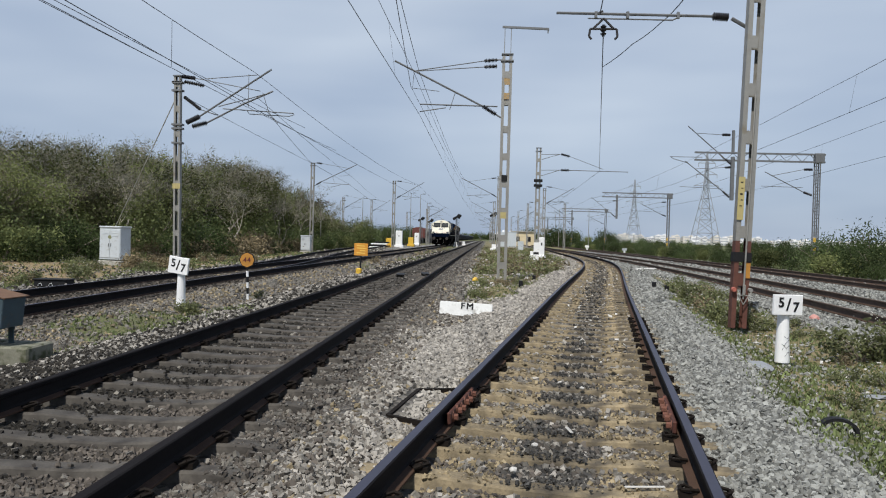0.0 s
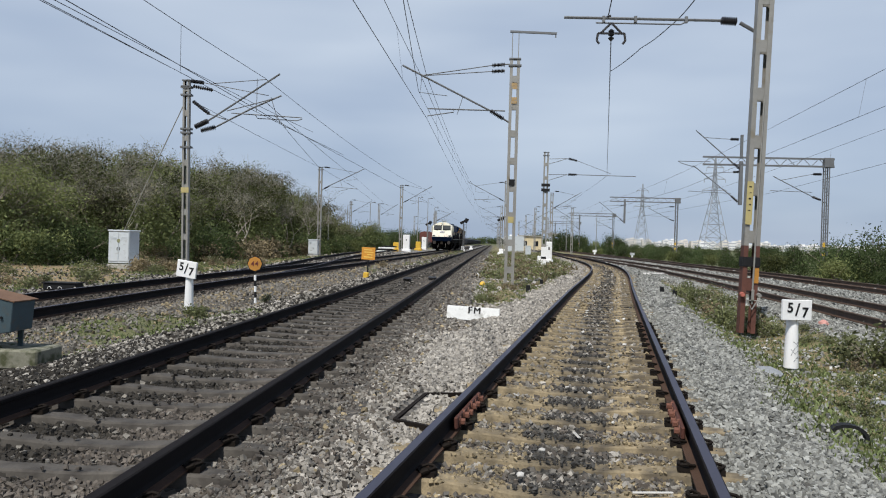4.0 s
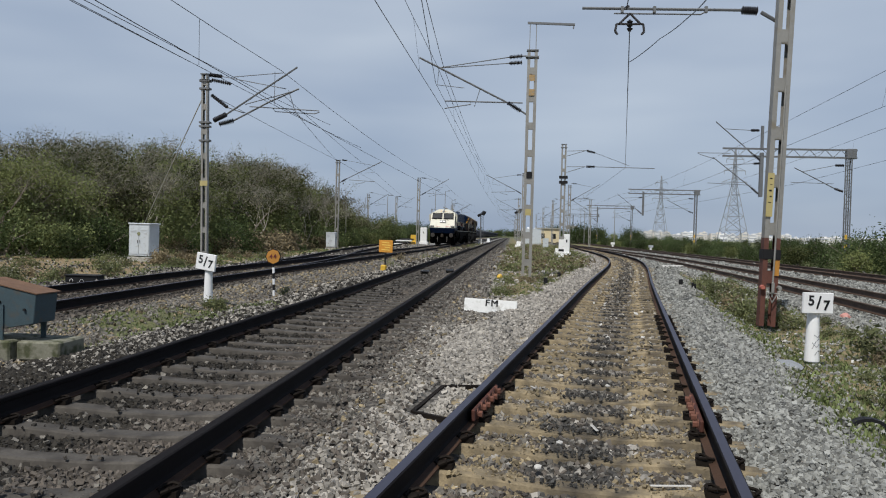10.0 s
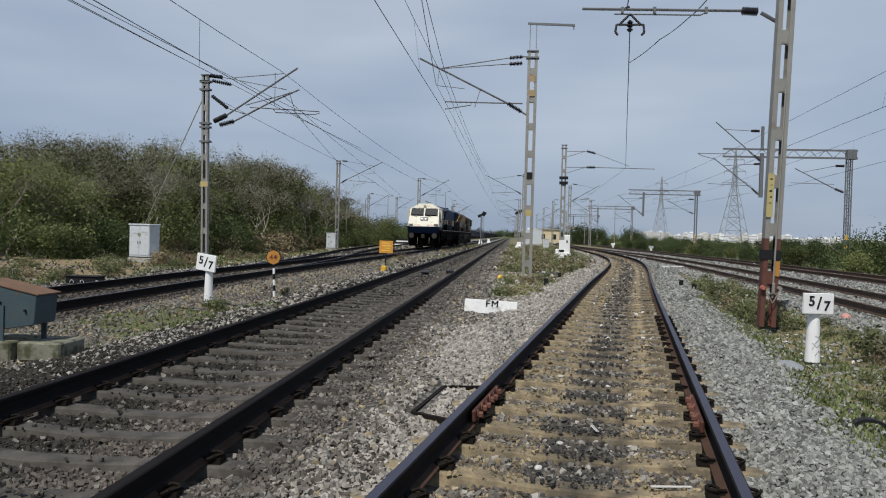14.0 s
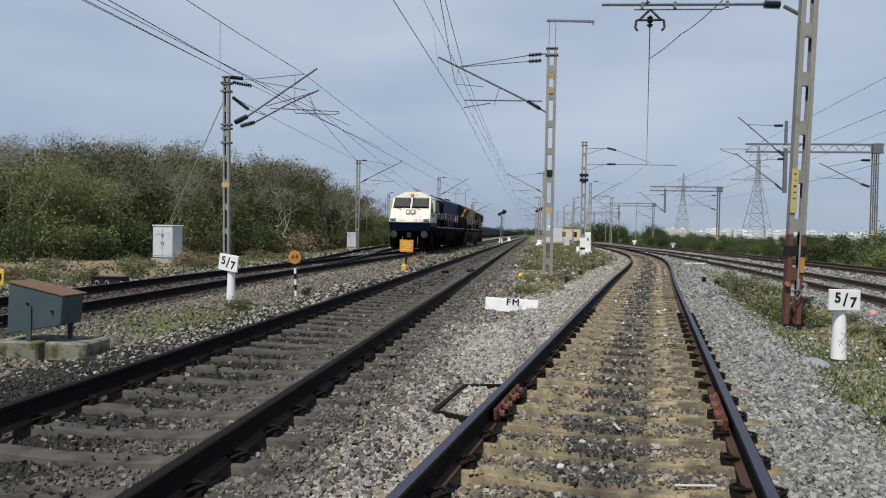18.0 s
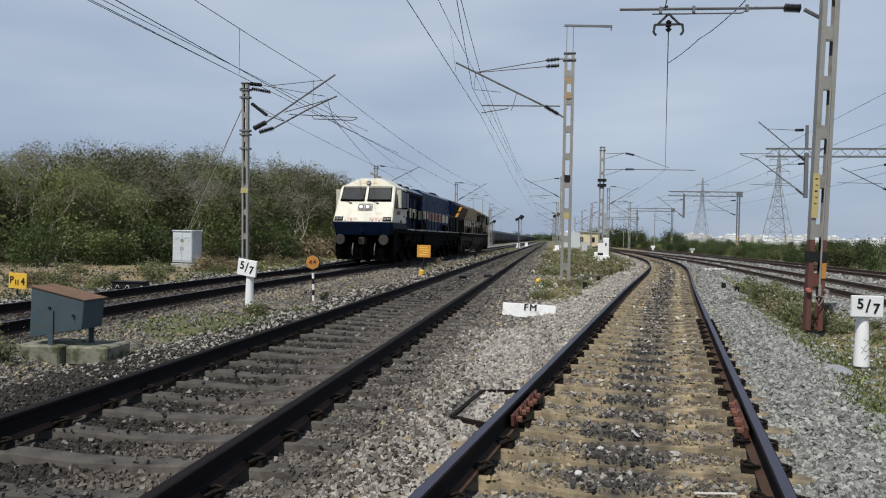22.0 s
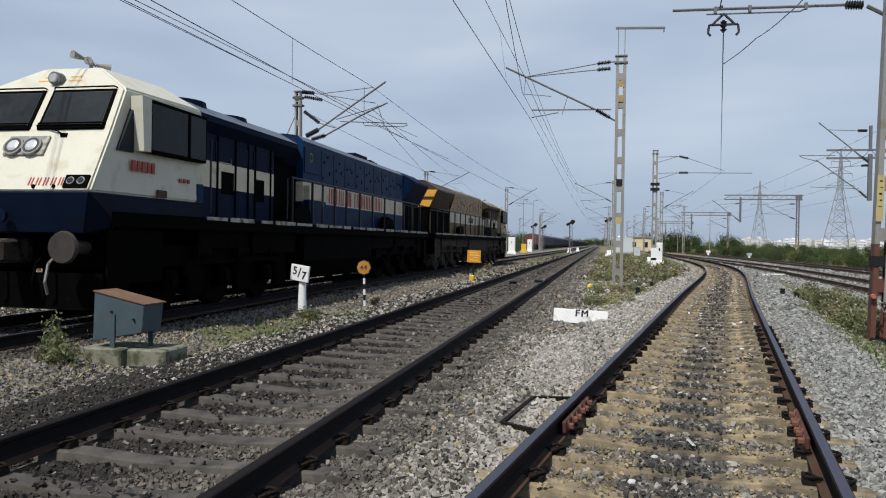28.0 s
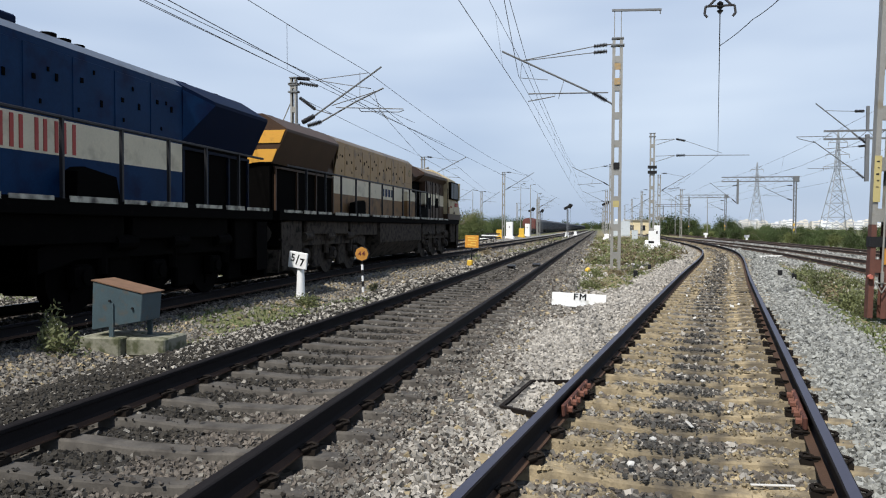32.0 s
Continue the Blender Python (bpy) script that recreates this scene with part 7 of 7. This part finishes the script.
for x, y, s, k in wplaces:
    m = pose(x, y, ground_z(x, y) - 0.02, 0, 0, rt.uniform(0, 360))
    if k not in used:
        used.add(k)
        WEEDS[k].matrix_world = m
        WEEDS[k].scale = (s, s, s)
    else:
        t = copy_thing(WEEDS[k], m)
        t.scale = (s, s, s)


def build_grass():
    rnd = np.random.default_rng(8)
    out = []
    tries = 0
    while len(out) < 34000 and tries < 190000:
        tries += 1
        y = 3.5 + 66 * rnd.random() ** 1.9
        x = rnd.uniform(-0.95 * y - 1, 0.65 * y + 1.5)
        g = grass_amount(x, y)
        if rnd.random() > g * 0.95 * (1 - 0.85 * bare_patch(x, y)):
            continue
        out.append((x, y, ground_z(x, y)))
    p = np.array(out)
    verts = []
    for k in range(4):
        n = len(p)
        base = p + np.c_[rnd.normal(0, 0.035, (n, 2)), np.full(n, -0.01)]
        hgt = rnd.uniform(0.015, 0.06, n) * np.where(p[:, 0] < -9, 1.8, 1.0)
        lean = rnd.normal(0, 0.45, (n, 2)) * hgt[:, None]
        a = rnd.uniform(0, 6.28, n)
        w = rnd.uniform(0.006, 0.014, n) * (1 + p[:, 1] * 0.04)
        side = np.c_[np.cos(a) * w, np.sin(a) * w, np.zeros(n)]
        tip = base + np.c_[lean, hgt]
        verts.append(np.stack([base - side, base + side, tip + side * 0.3, tip - side * 0.3], 1).reshape(-1, 3))
    me = mesh_from_quads("grass_blades", np.concatenate(verts), M_GRASS)
    tagged(new("grass_blades", me), "short patchy grass and weeds between the tracks", "grass", kind="stuff")


build_grass()


def build_far_weeds():
    """Low weeds on the strip beside the far main line and along the loop."""
    rw, nr = random.Random(63), np.random.default_rng(64)
    for mat, share, label in ((M_WEED, 0.62, "low green weeds along the far grass strip"), (M_DRYWEED, 0.38, "low straw-coloured weeds along the far tracks")):
        verts = []
        for k in range(int(520 * share)):
            y = rw.uniform(30, 116)
            x = rw.uniform(-0.5, SIDING(y) - 1.9) if rw.random() < 0.8 else rw.uniform(-5.9, -4.3)
            if x < -4 and mat is M_WEED and rw.random() < 0.6:
                continue
            sc = rw.uniform(0.25, 0.7)
            z = ground_z(x, y)
            cs = [(x + rw.uniform(-0.5, 0.5) * sc, y + rw.uniform(-0.5, 0.5) * sc, z + rw.uniform(0.02, 0.4) * sc) for _ in range(6)]
            v, _ = leaf_mesh("weed", cs, nr, 60, 0.05 * (0.7 + sc), 0.2 * sc, mat)
            v[:, 2] += z
            verts.append(v)
        ob = new("far_weeds", mesh_from_quads("far_weeds", np.concatenate(verts), mat))
        tagged(ob, label, "weeds", kind="stuff")


build_far_weeds()

# ---- distance ----
M_TOWER = material("pylon_steel", (0.30, 0.32, 0.35), 0.6, 0.3, 0.2, 0.1)


def pylon(x, y, h, w):
    top = thing("power_pylon", pose(x, y, -0.3), "tall grey steel lattice power pylon far off", "pylon", "power pylons")

    def half(z):
        u = z / h
        return w / 2 * (1 - u / 0.62) + 1.0 * u / 0.62 if u < 0.62 else 1.0 - 0.8 * (u - 0.62) / 0.38
    levels = [0, 0.16, 0.3, 0.42, 0.53, 0.62, 0.7, 0.78, 0.86, 0.93, 1.0]
    for sx in (-1, 1):
        for sy in (-1, 1):
            bm = B()
            tube(bm, [(sx * half(a * h), sy * half(a * h), a * h) for a in levels], 0.17, 4)
            part("leg", bm, M_TOWER, top)
    bm = B()
    for a, b in zip(levels, levels[1:]):
        p, q = half(a * h), half(b * h)
        for sy in (-1, 1):
            beam(bm, (-p, sy * p, a * h), (q, sy * q, b * h), 0.2, 0.2)
            beam(bm, (p, sy * p, a * h), (-q, sy * q, b * h), 0.2, 0.2)
            beam(bm, (-q, sy * q, b * h), (q, sy * q, b * h), 0.18, 0.18)
    part("lacing", bm, M_TOWER, top)["kind"] = "stuff"
    for u, arm in ((0.66, 5.2), (0.78, 4.4), (0.9, 3.6)):
        bm = B()
        for s in (-1, 1):
            beam(bm, (0, 0, u * h), (s * arm, 0, u * h), 0.3, 0.3)
            beam(bm, (0, 0, (u + 0.05) * h), (s * arm, 0, u * h), 0.2, 0.2)
            beam(bm, (s * arm, 0, u * h), (s * arm, 0, u * h - 1.6), 0.16, 0.16)
        part("cross_arm", bm, M_TOWER, top)


pylon(94.4, 330, 41, 11.2)
pylon(92.8, 480, 41.5, 9.5)

M_CITY = [material("pale_plaster", (0.74, 0.73, 0.72), 0.9, 0, 0.05, 0.06), material("cream_render", (0.66, 0.62, 0.56), 0.9, 0, 0.05, 0.06), material("white_render", (0.82, 0.82, 0.83), 0.9, 0, 0.05, 0.06)]
M_CITYWIN = material("distant_glazing", (0.38, 0.40, 0.44), 0.6)
rc = random.Random(21)


def tower_block(x, y, w, h, mat):
    top = thing("apartment_block", pose(x, y, -0.3), "pale apartment block on the far skyline", "building", "skyline buildings")
    bm = B()
    box(bm, (0, 0, h / 2), (w, 16, h))
    part("wall", bm, mat, top)
    bm = B()
    box(bm, (w * 0.2, 0, h + 1.2), (w * 0.3, 6, 2.4))
    part("roof_house", bm, mat, top)
    n = max(2, int(h / 5))
    for k in range(n):
        bm = B()
        box(bm, (0, -8.05, (k + 0.55) * h / n), (w * 0.78, 0.3, h / n * 0.34))
        part("window_band", bm, M_CITYWIN, top)


for k in range(44):
    u = 0.155 + 0.0086 * k + rc.uniform(-0.002, 0.002)
    y = rc.uniform(1450, 1800)
    e = 0.0054 + 0.0048 * rc.random() * (1.2 if 0.17 < u < 0.36 else 0.7)
    tower_block(u * y, y, rc.uniform(10, 24), 1.7 + e * y, rc.choice(M_CITY))
for u in (0.012, 0.02, 0.03, 0.045):
    tower_block(u * 900, 900, rc.uniform(5, 9), rc.uniform(8, 12), rc.choice(M_CITY))
wt = thing("water_tank", pose(20.5, 260, -0.3), "round concrete water tank on a shaft far off", "water tank")
bm = B()
beam(bm, (0, 0, 0), (0, 0, 4.6), 0.5, n=10)
part("shaft", bm, M_CONCRETE, wt)
bm = B()
beam(bm, (0, 0, 4.4), (0, 0, 5.6), 1.9, n=16, r2=2.2)
part("tank", bm, M_CONCRETE, wt)


# ---- ballast and litter ----
M_STONE = material("crushed_warm_grey_stone", (0.292, 0.27, 0.236), 0.9, 0, 3, 0.2, 60, 0.3, island=0.4)
M_STONE_COOL = material("crushed_blue_grey_stone", (0.215, 0.216, 0.198), 0.9, 0, 3, 0.2, 60, 0.3, island=0.55)
M_STONE_BROWN = material("stained_brown_stone", (0.092, 0.078, 0.064), 0.9, 0, 3, 0.25, 60, 0.3, island=0.5)
M_STONE_DARK = material("dark_olive_stone", (0.023, 0.0195, 0.0145), 0.9, 0, 3, 0.25, 60, 0.3, island=0.5)
M_STONE_TAN = material("dusty_tan_stone", (0.225, 0.180, 0.108), 0.9, 0, 3, 0.25, 60, 0.3, island=0.5)
M_STONE_OIL = material("oiled_dark_stone", (0.045, 0.042, 0.037), 0.8, 0, 3, 0.3, 60, 0.3, island=0.5)
M_STONE_LEFT = material("dull_grey_stone", (0.160, 0.147, 0.126), 0.9, 0, 3, 0.25, 60, 0.3, island=0.4)


def stone_mesh(name, pos, size, seed, mat):
    """Crushed stones: jittered blocks, one island each."""
    rnd = np.random.default_rng(seed)
    n = len(pos)
    cube = np.array([(-1, -1, -1), (1, -1, -1), (1, 1, -1), (-1, 1, -1), (-1, -1, 1), (1, -1, 1), (1, 1, 1), (-1, 1, 1)], float)
    quads = np.array([(0, 3, 2, 1), (4, 5, 6, 7), (0, 1, 5, 4), (1, 2, 6, 5), (2, 3, 7, 6), (3, 0, 4, 7)])
    v = np.repeat(cube[None], n, 0)
    v *= rnd.uniform(0.62, 1.0, (n, 8, 1)) * np.array([1.0, 0.8, 0.62])
    v += rnd.normal(0, 0.13, (n, 8, 3))
    q = rnd.normal(0, 1, (n, 4)) * np.array([1.0, 0.8, 0.8, 1.0])
    q /= np.linalg.norm(q, axis=1)[:, None]
    w, x, y, z = q.T
    R = np.stack([np.stack([1 - 2 * (y * y + z * z), 2 * (x * y - w * z), 2 * (x * z + w * y)], 1),
                  np.stack([2 * (x * y + w * z), 1 - 2 * (x * x + z * z), 2 * (y * z - w * x)], 1),
                  np.stack([2 * (x * z - w * y), 2 * (y * z + w * x), 1 - 2 * (x * x + y * y)], 1)], 1)
    v = np.einsum("nij,nkj->nki", R, v) * size[:, None, None] + pos[:, None, :]
    me = bpy.data.meshes.new(name)
    me.vertices.add(n * 8)
    me.vertices.foreach_set("co", v.astype(np.float32).ravel())
    idx = (quads[None] + (np.arange(n) * 8)[:, None, None]).reshape(-1).astype(np.int32)
    me.loops.add(len(idx))
    me.loops.foreach_set("vertex_index", idx)
    me.polygons.add(n * 6)
    me.polygons.foreach_set("loop_start", np.arange(0, n * 24, 4, dtype=np.int32))
    me.materials.append(mat)
    me.update(calc_edges=True)
    me.shade_flat()
    return me


def in_frame(x, y):
    """Whether a point lies under the bars of the iron frame."""
    p = Vector((x, y))
    q = [Vector(v) for v in ((-0.12, 6.98), (-0.59, 6.87), (-0.74, 5.83), (-0.36, 5.6))]
    for a, b in zip(q, q[1:]):
        u = min(max((p - a).dot(b - a) / (b - a).length_squared, 0), 1)
        if (p - a.lerp(b, u)).length < 0.075:
            return True
    return False


def build_ballast():
    rnd = np.random.default_rng(4)
    lots = {k: ([], []) for k in ("grey", "cool", "brown", "dark", "tan", "oil", "dull")}
    for y0, y1, dens, s0, s1 in ((2.6, 6, 2100, 0.009, 0.026), (6, 10, 1300, 0.012, 0.029), (10, 17, 430, 0.020, 0.038), (17, 30, 130, 0.028, 0.052), (30, 48, 30, 0.042, 0.072), (48, 84, 10, 0.06, 0.10)):
        x0, x1 = max(-0.98 * y1 - 1, -24), min(0.66 * y1 + 1.5, 22)
        n = int((x1 - x0) * (y1 - y0) * dens)
        xs, ys, us = rnd.uniform(x0, x1, n), rnd.uniform(y0, y1, n), rnd.random((n, 3))
        for x, y, u in zip(xs, ys, us):
            if x < -0.98 * y - 1 or x > 0.66 * y + 1.5:
                continue
            d, k = dist_track(x, y)
            if u[0] < grass_amount(x, y) * 0.93:
                continue
            size = s0 + (s1 - s0) * u[1] ** 1.6
            z = ground_z(x, y) + (0.1 + 0.8 * u[2] ** 2) * size
            if in_frame(x, y):
                continue
            lot = "grey" if x < SIDING(y) else "cool"
            if abs(d - GAUGE / 2) < 0.085:
                continue
            if (k == 0 and d < 1.42) or (k == 2 and d < 1.0):
                f, ph = (MAIN, -4.0) if k == 0 else (SIDING, -3.4)
                yy = y + (x - f(y)) * (f(y + 0.5) - f(y - 0.5))
                r = (yy - ph) % 0.6
                r = min(r, 0.6 - r)
                if r < (0.10 if k == 0 else 0.088):
                    if u[2] > ((0.05 if d < 1.05 else 0.5) if k == 0 else (0.36 if d > 0.22 else 0.5)) + 0.3 * noise.noise((x * 1.5, y * 1.5, 8)):
                        continue
                    size *= 0.3 + 0.4 * u[1]
                    z = -0.01 + 0.35 * size
                elif z + size > 0.02:
                    z = -0.02 - 0.5 * size
                if k == 0:
                    lot = ("dark" if x + 2.9 + 0.5 * noise.noise((x, y * 0.6, 3)) < 0.4 * u[0] else "brown") if u[2] < 0.97 else "dull"
                    if x > -1.85 and u[0] < 0.4:
                        lot = "dull"
                else:
                    c = d + 0.12 * noise.noise((x * 2, y * 2, 1))
                    lot = "oil" if c < 0.26 and u[2] < 0.62 else ("tan" if u[2] < 0.52 else ("brown" if u[2] < 0.82 else ("dull" if u[2] < 0.95 else "grey")))
            elif k == 1 and d < 1.5:
                # mostly dark stones here: the loop rails' shadow put into the stone colour
                lot = "dark" if u[2] < 0.6 else "brown"
                z = min(z, 0.0)
            elif x > -2.735 and x + 2.735 < 1.2 + 0.9 * u[2] + 0.3 * noise.noise((x * 0.8, y * 0.5, 4)) + (0.5 if y > 12 else 0):
                lot = "brown" if u[0] < 0.4 else ("dull" if u[0] < 0.93 else "tan")
            elif x < -2.735:
                lot = ("dull" if u[2] < 0.46 - 0.3 * smooth(10, 6, y) else ("dark" if u[2] < 0.86 + 0.14 * smooth(10, 6, y) else "grey")) if x > -4.9 - 0.5 * u[0] - 0.3 * smooth(9.5, 7, y) or x < -9.5 else ("dull" if u[2] < 0.78 else ("tan" if u[2] < 0.92 else "brown"))
            lots[lot][0].append((x, y, z))
            lots[lot][1].append(size)
    names = {"cool": ("ballast_fresh", M_STONE_COOL, "clean blue-grey crushed stone ballast shoulder"), "dark": ("ballast_sooty", M_STONE_DARK, "dark ballast along the main line and between loop rails"), "grey": ("ballast_grey", M_STONE, "loose grey crushed stone ballast beside the tracks"), "brown": ("ballast_brown", M_STONE_BROWN, "stained brown crushed stone ballast along the main line"),
             "tan": ("ballast_tan", M_STONE_TAN, "dusty tan crushed stone ballast in the siding"), "dull": ("ballast_dull", M_STONE_LEFT, "dull weathered ballast between the main and loop lines"), "oil": ("ballast_oiled", M_STONE_OIL, "oil-darkened ballast along the middle of the siding")}
    for i, (k, (name, mat, label)) in enumerate(names.items()):
        me = stone_mesh(name, np.array(lots[k][0]), np.array(lots[k][1]), 40 + i, mat)
        tagged(new(name, me), label, "ballast", kind="stuff")


build_ballast()

M_PALE = material("pale_stone", (0.5, 0.485, 0.45), 0.85, 0, 8, 0.1, 60, 0.1)
M_BAG = material("grey_plastic_bag", (0.24, 0.25, 0.26), 0.5, 0, 6, 0.15, 40, 0.2)


def lump(name, x, y, size, flat, mat, label, category, group, seed):
    rnd = random.Random(seed)
    bm = B()
    bmesh.ops.create_icosphere(bm, subdivisions=2, radius=1)
    for v in bm.verts:
        k = 1 + 0.35 * noise.noise(v.co * 1.3 + Vector((seed, 0, 0))) + rnd.uniform(-0.07, 0.07)
        v.co = Vector((v.co.x * size * k, v.co.y * size * k * 0.8, v.co.z * size * flat * k))
    ob = part(name, bm, mat)
    on_track = dist_track(x, y)[0] < 1.3
    ob.matrix_world = pose(x, y, (0.0 if on_track else ground_z(x, y)) + size * flat * 0.5, rnd.uniform(-8, 8), rnd.uniform(-8, 8), rnd.uniform(0, 360))
    return tagged(ob, label, category, group)


for i, (x, y, s, f) in enumerate(((1.41, 10.8, 0.07, 0.7), (1.38, 8.85, 0.05, 0.8), (0.96, 7.28, 0.05, 0.7), (0.37, 5.18, 0.06, 0.7), (0.2, 4.6, 0.07, 0.6), (1.0, 6.1, 0.04, 0.6), (2.0, 16.0, 0.07, 0.5),
                                  (1.9, 13.5, 0.06, 0.5), (-0.1, 11.8, 0.06, 0.5), (3.5, 11.9, 0.06, 0.6), (4.4, 12.2, 0.07, 0.5), (4.9, 12.9, 0.05, 0.5), (3.6, 8.3, 0.07, 0.4), (3.9, 7.9, 0.09, 0.4), (4.4, 8.8, 0.08, 0.4),
                                  (0.2, 24.0, 0.12, 0.7), (1.5, 27.5, 0.14, 0.7), (1.3, 30.0, 0.13, 0.7), (-0.2, 22.5, 0.1, 0.7), (1.2, 24.6, 0.09, 0.6), (-5.4, 13.2, 0.07, 0.5), (-5.2, 13.1, 0.06, 0.5), (-4.9, 21.0, 0.1, 0.6),
                                  (5.3, 17.5, 0.08, 0.5), (5.0, 16.3, 0.09, 0.5), (-6.6, 7.0, 0.06, 0.6), (-4.2, 4.6, 0.05, 0.6), (-0.7, 33.0, 0.16, 0.7), (2.3, 36.0, 0.16, 0.7), (0.9, 42.0, 0.2, 0.7))):
    lump("loose_stone", x, y, s * (0.42 if y < 20 else 0.7), f, M_PALE, "pale loose stone lying on the ground", "stone", "pale loose stones", i)
lump("plastic_bag", 3.32, 9.15, 0.17, 0.3, M_BAG, "crumpled grey plastic bag at the ballast edge", "litter", "litter", 70)
lump("plastic_bag", 6.55, 15.25, 0.12, 0.7, material("pink_plastic_bag", (0.5, 0.24, 0.2), 0.6, 0, 6, 0.2), "crumpled pinkish bag in the weeds", "litter", "litter", 71)
lump("plastic_bag", 4.35, 8.55, 0.16, 0.15, M_BAG, "flat pale plastic scrap in the grass", "litter", "litter", 72)
lump("paper_sheet", 8.4, 41.0, 0.8, 0.06, M_PALE, "white sheet lying flat on the ballast", "litter", "litter", 73)
lump("yellow_pot", -0.35, 25.6, 0.11, 0.9, M_YELLOW, "small yellow pot on the grass strip", "litter", "litter", 74)
for i, (x, y) in enumerate(((1.04, 22.2), (1.69, 26.3), (5.2, 23.4), (5.45, 22.8))):
    sb = thing("marker_stub", pose(x, y, ground_z(x, y)), "short black stub standing in the grass", "stub", "black stubs")
    bm = B()
    box(bm, (0, 0, 0.09), (0.12, 0.11, 0.22), bevel=0.02)
    part("stub", bm, M_INK, sb)
ring = thing("rubber_ring", pose(2.86, 6.15, ground_z(2.86, 6.15) - 0.01, 0, 6, -8), "piece of black rubber tyre half sunk in the grass", "tyre piece")
bm = B()
arch = [(math.cos(math.pi * k / 8), math.sin(math.pi * k / 8)) for k in range(9)]
prism(bm, [(0.15 * c, 0.02 + 0.10 * s) for c, s in arch] + [(0.122 * c, 0.02 + 0.074 * s) for c, s in arch[::-1]], "y", -0.04, 0.04)
part("band", bm, M_INK, ring)
strip = thing("metal_strip", pose(0.95, 4.35, 0.01, 0, 0, 8), "thin shiny metal strip lying in the siding", "scrap")
bm = B()
box(bm, (0, 0, 0.01), (0.24, 0.022, 0.008), bevel=0.002)
part("strip", bm, M_PALE, strip)


def build_scraps():
    """Small pale paper and plastic scraps strewn over grass and siding."""
    rnd = random.Random(77)
    bm = B()
    for k in range(360):
        y = rnd.uniform(5.5, 40)
        zone = rnd.random()
        if zone < 0.62:
            x = rnd.uniform(SIDING(y) + 2.5, max(SIDING(y) + 2.8, RIGHT(y) - 1.9))
        elif zone < 0.85:
            x = SIDING(y) + rnd.uniform(-0.7, 0.7)
        else:
            y = rnd.uniform(18, 60)
            x = rnd.uniform(-0.6, SIDING(y) - 1.8)
        s = rnd.uniform(0.012, 0.04) * (1 + y * 0.015)
        z = max(ground_z(x, y), 0.0 if dist_track(x, y)[0] < 1.2 else -1) + 0.03
        m = pose(x, y, z, rnd.uniform(-35, 35), rnd.uniform(-35, 35), rnd.uniform(0, 360))
        bmesh.ops.create_cube(bm, size=1, matrix=m @ Matrix.Diagonal((s * 2, s * rnd.uniform(0.8, 1.6), 0.006, 1)))
    tagged(part("litter_scraps", bm, M_PALE), "small pale paper and plastic scraps strewn on the ground", "litter", kind="stuff")


build_scraps()


motions()
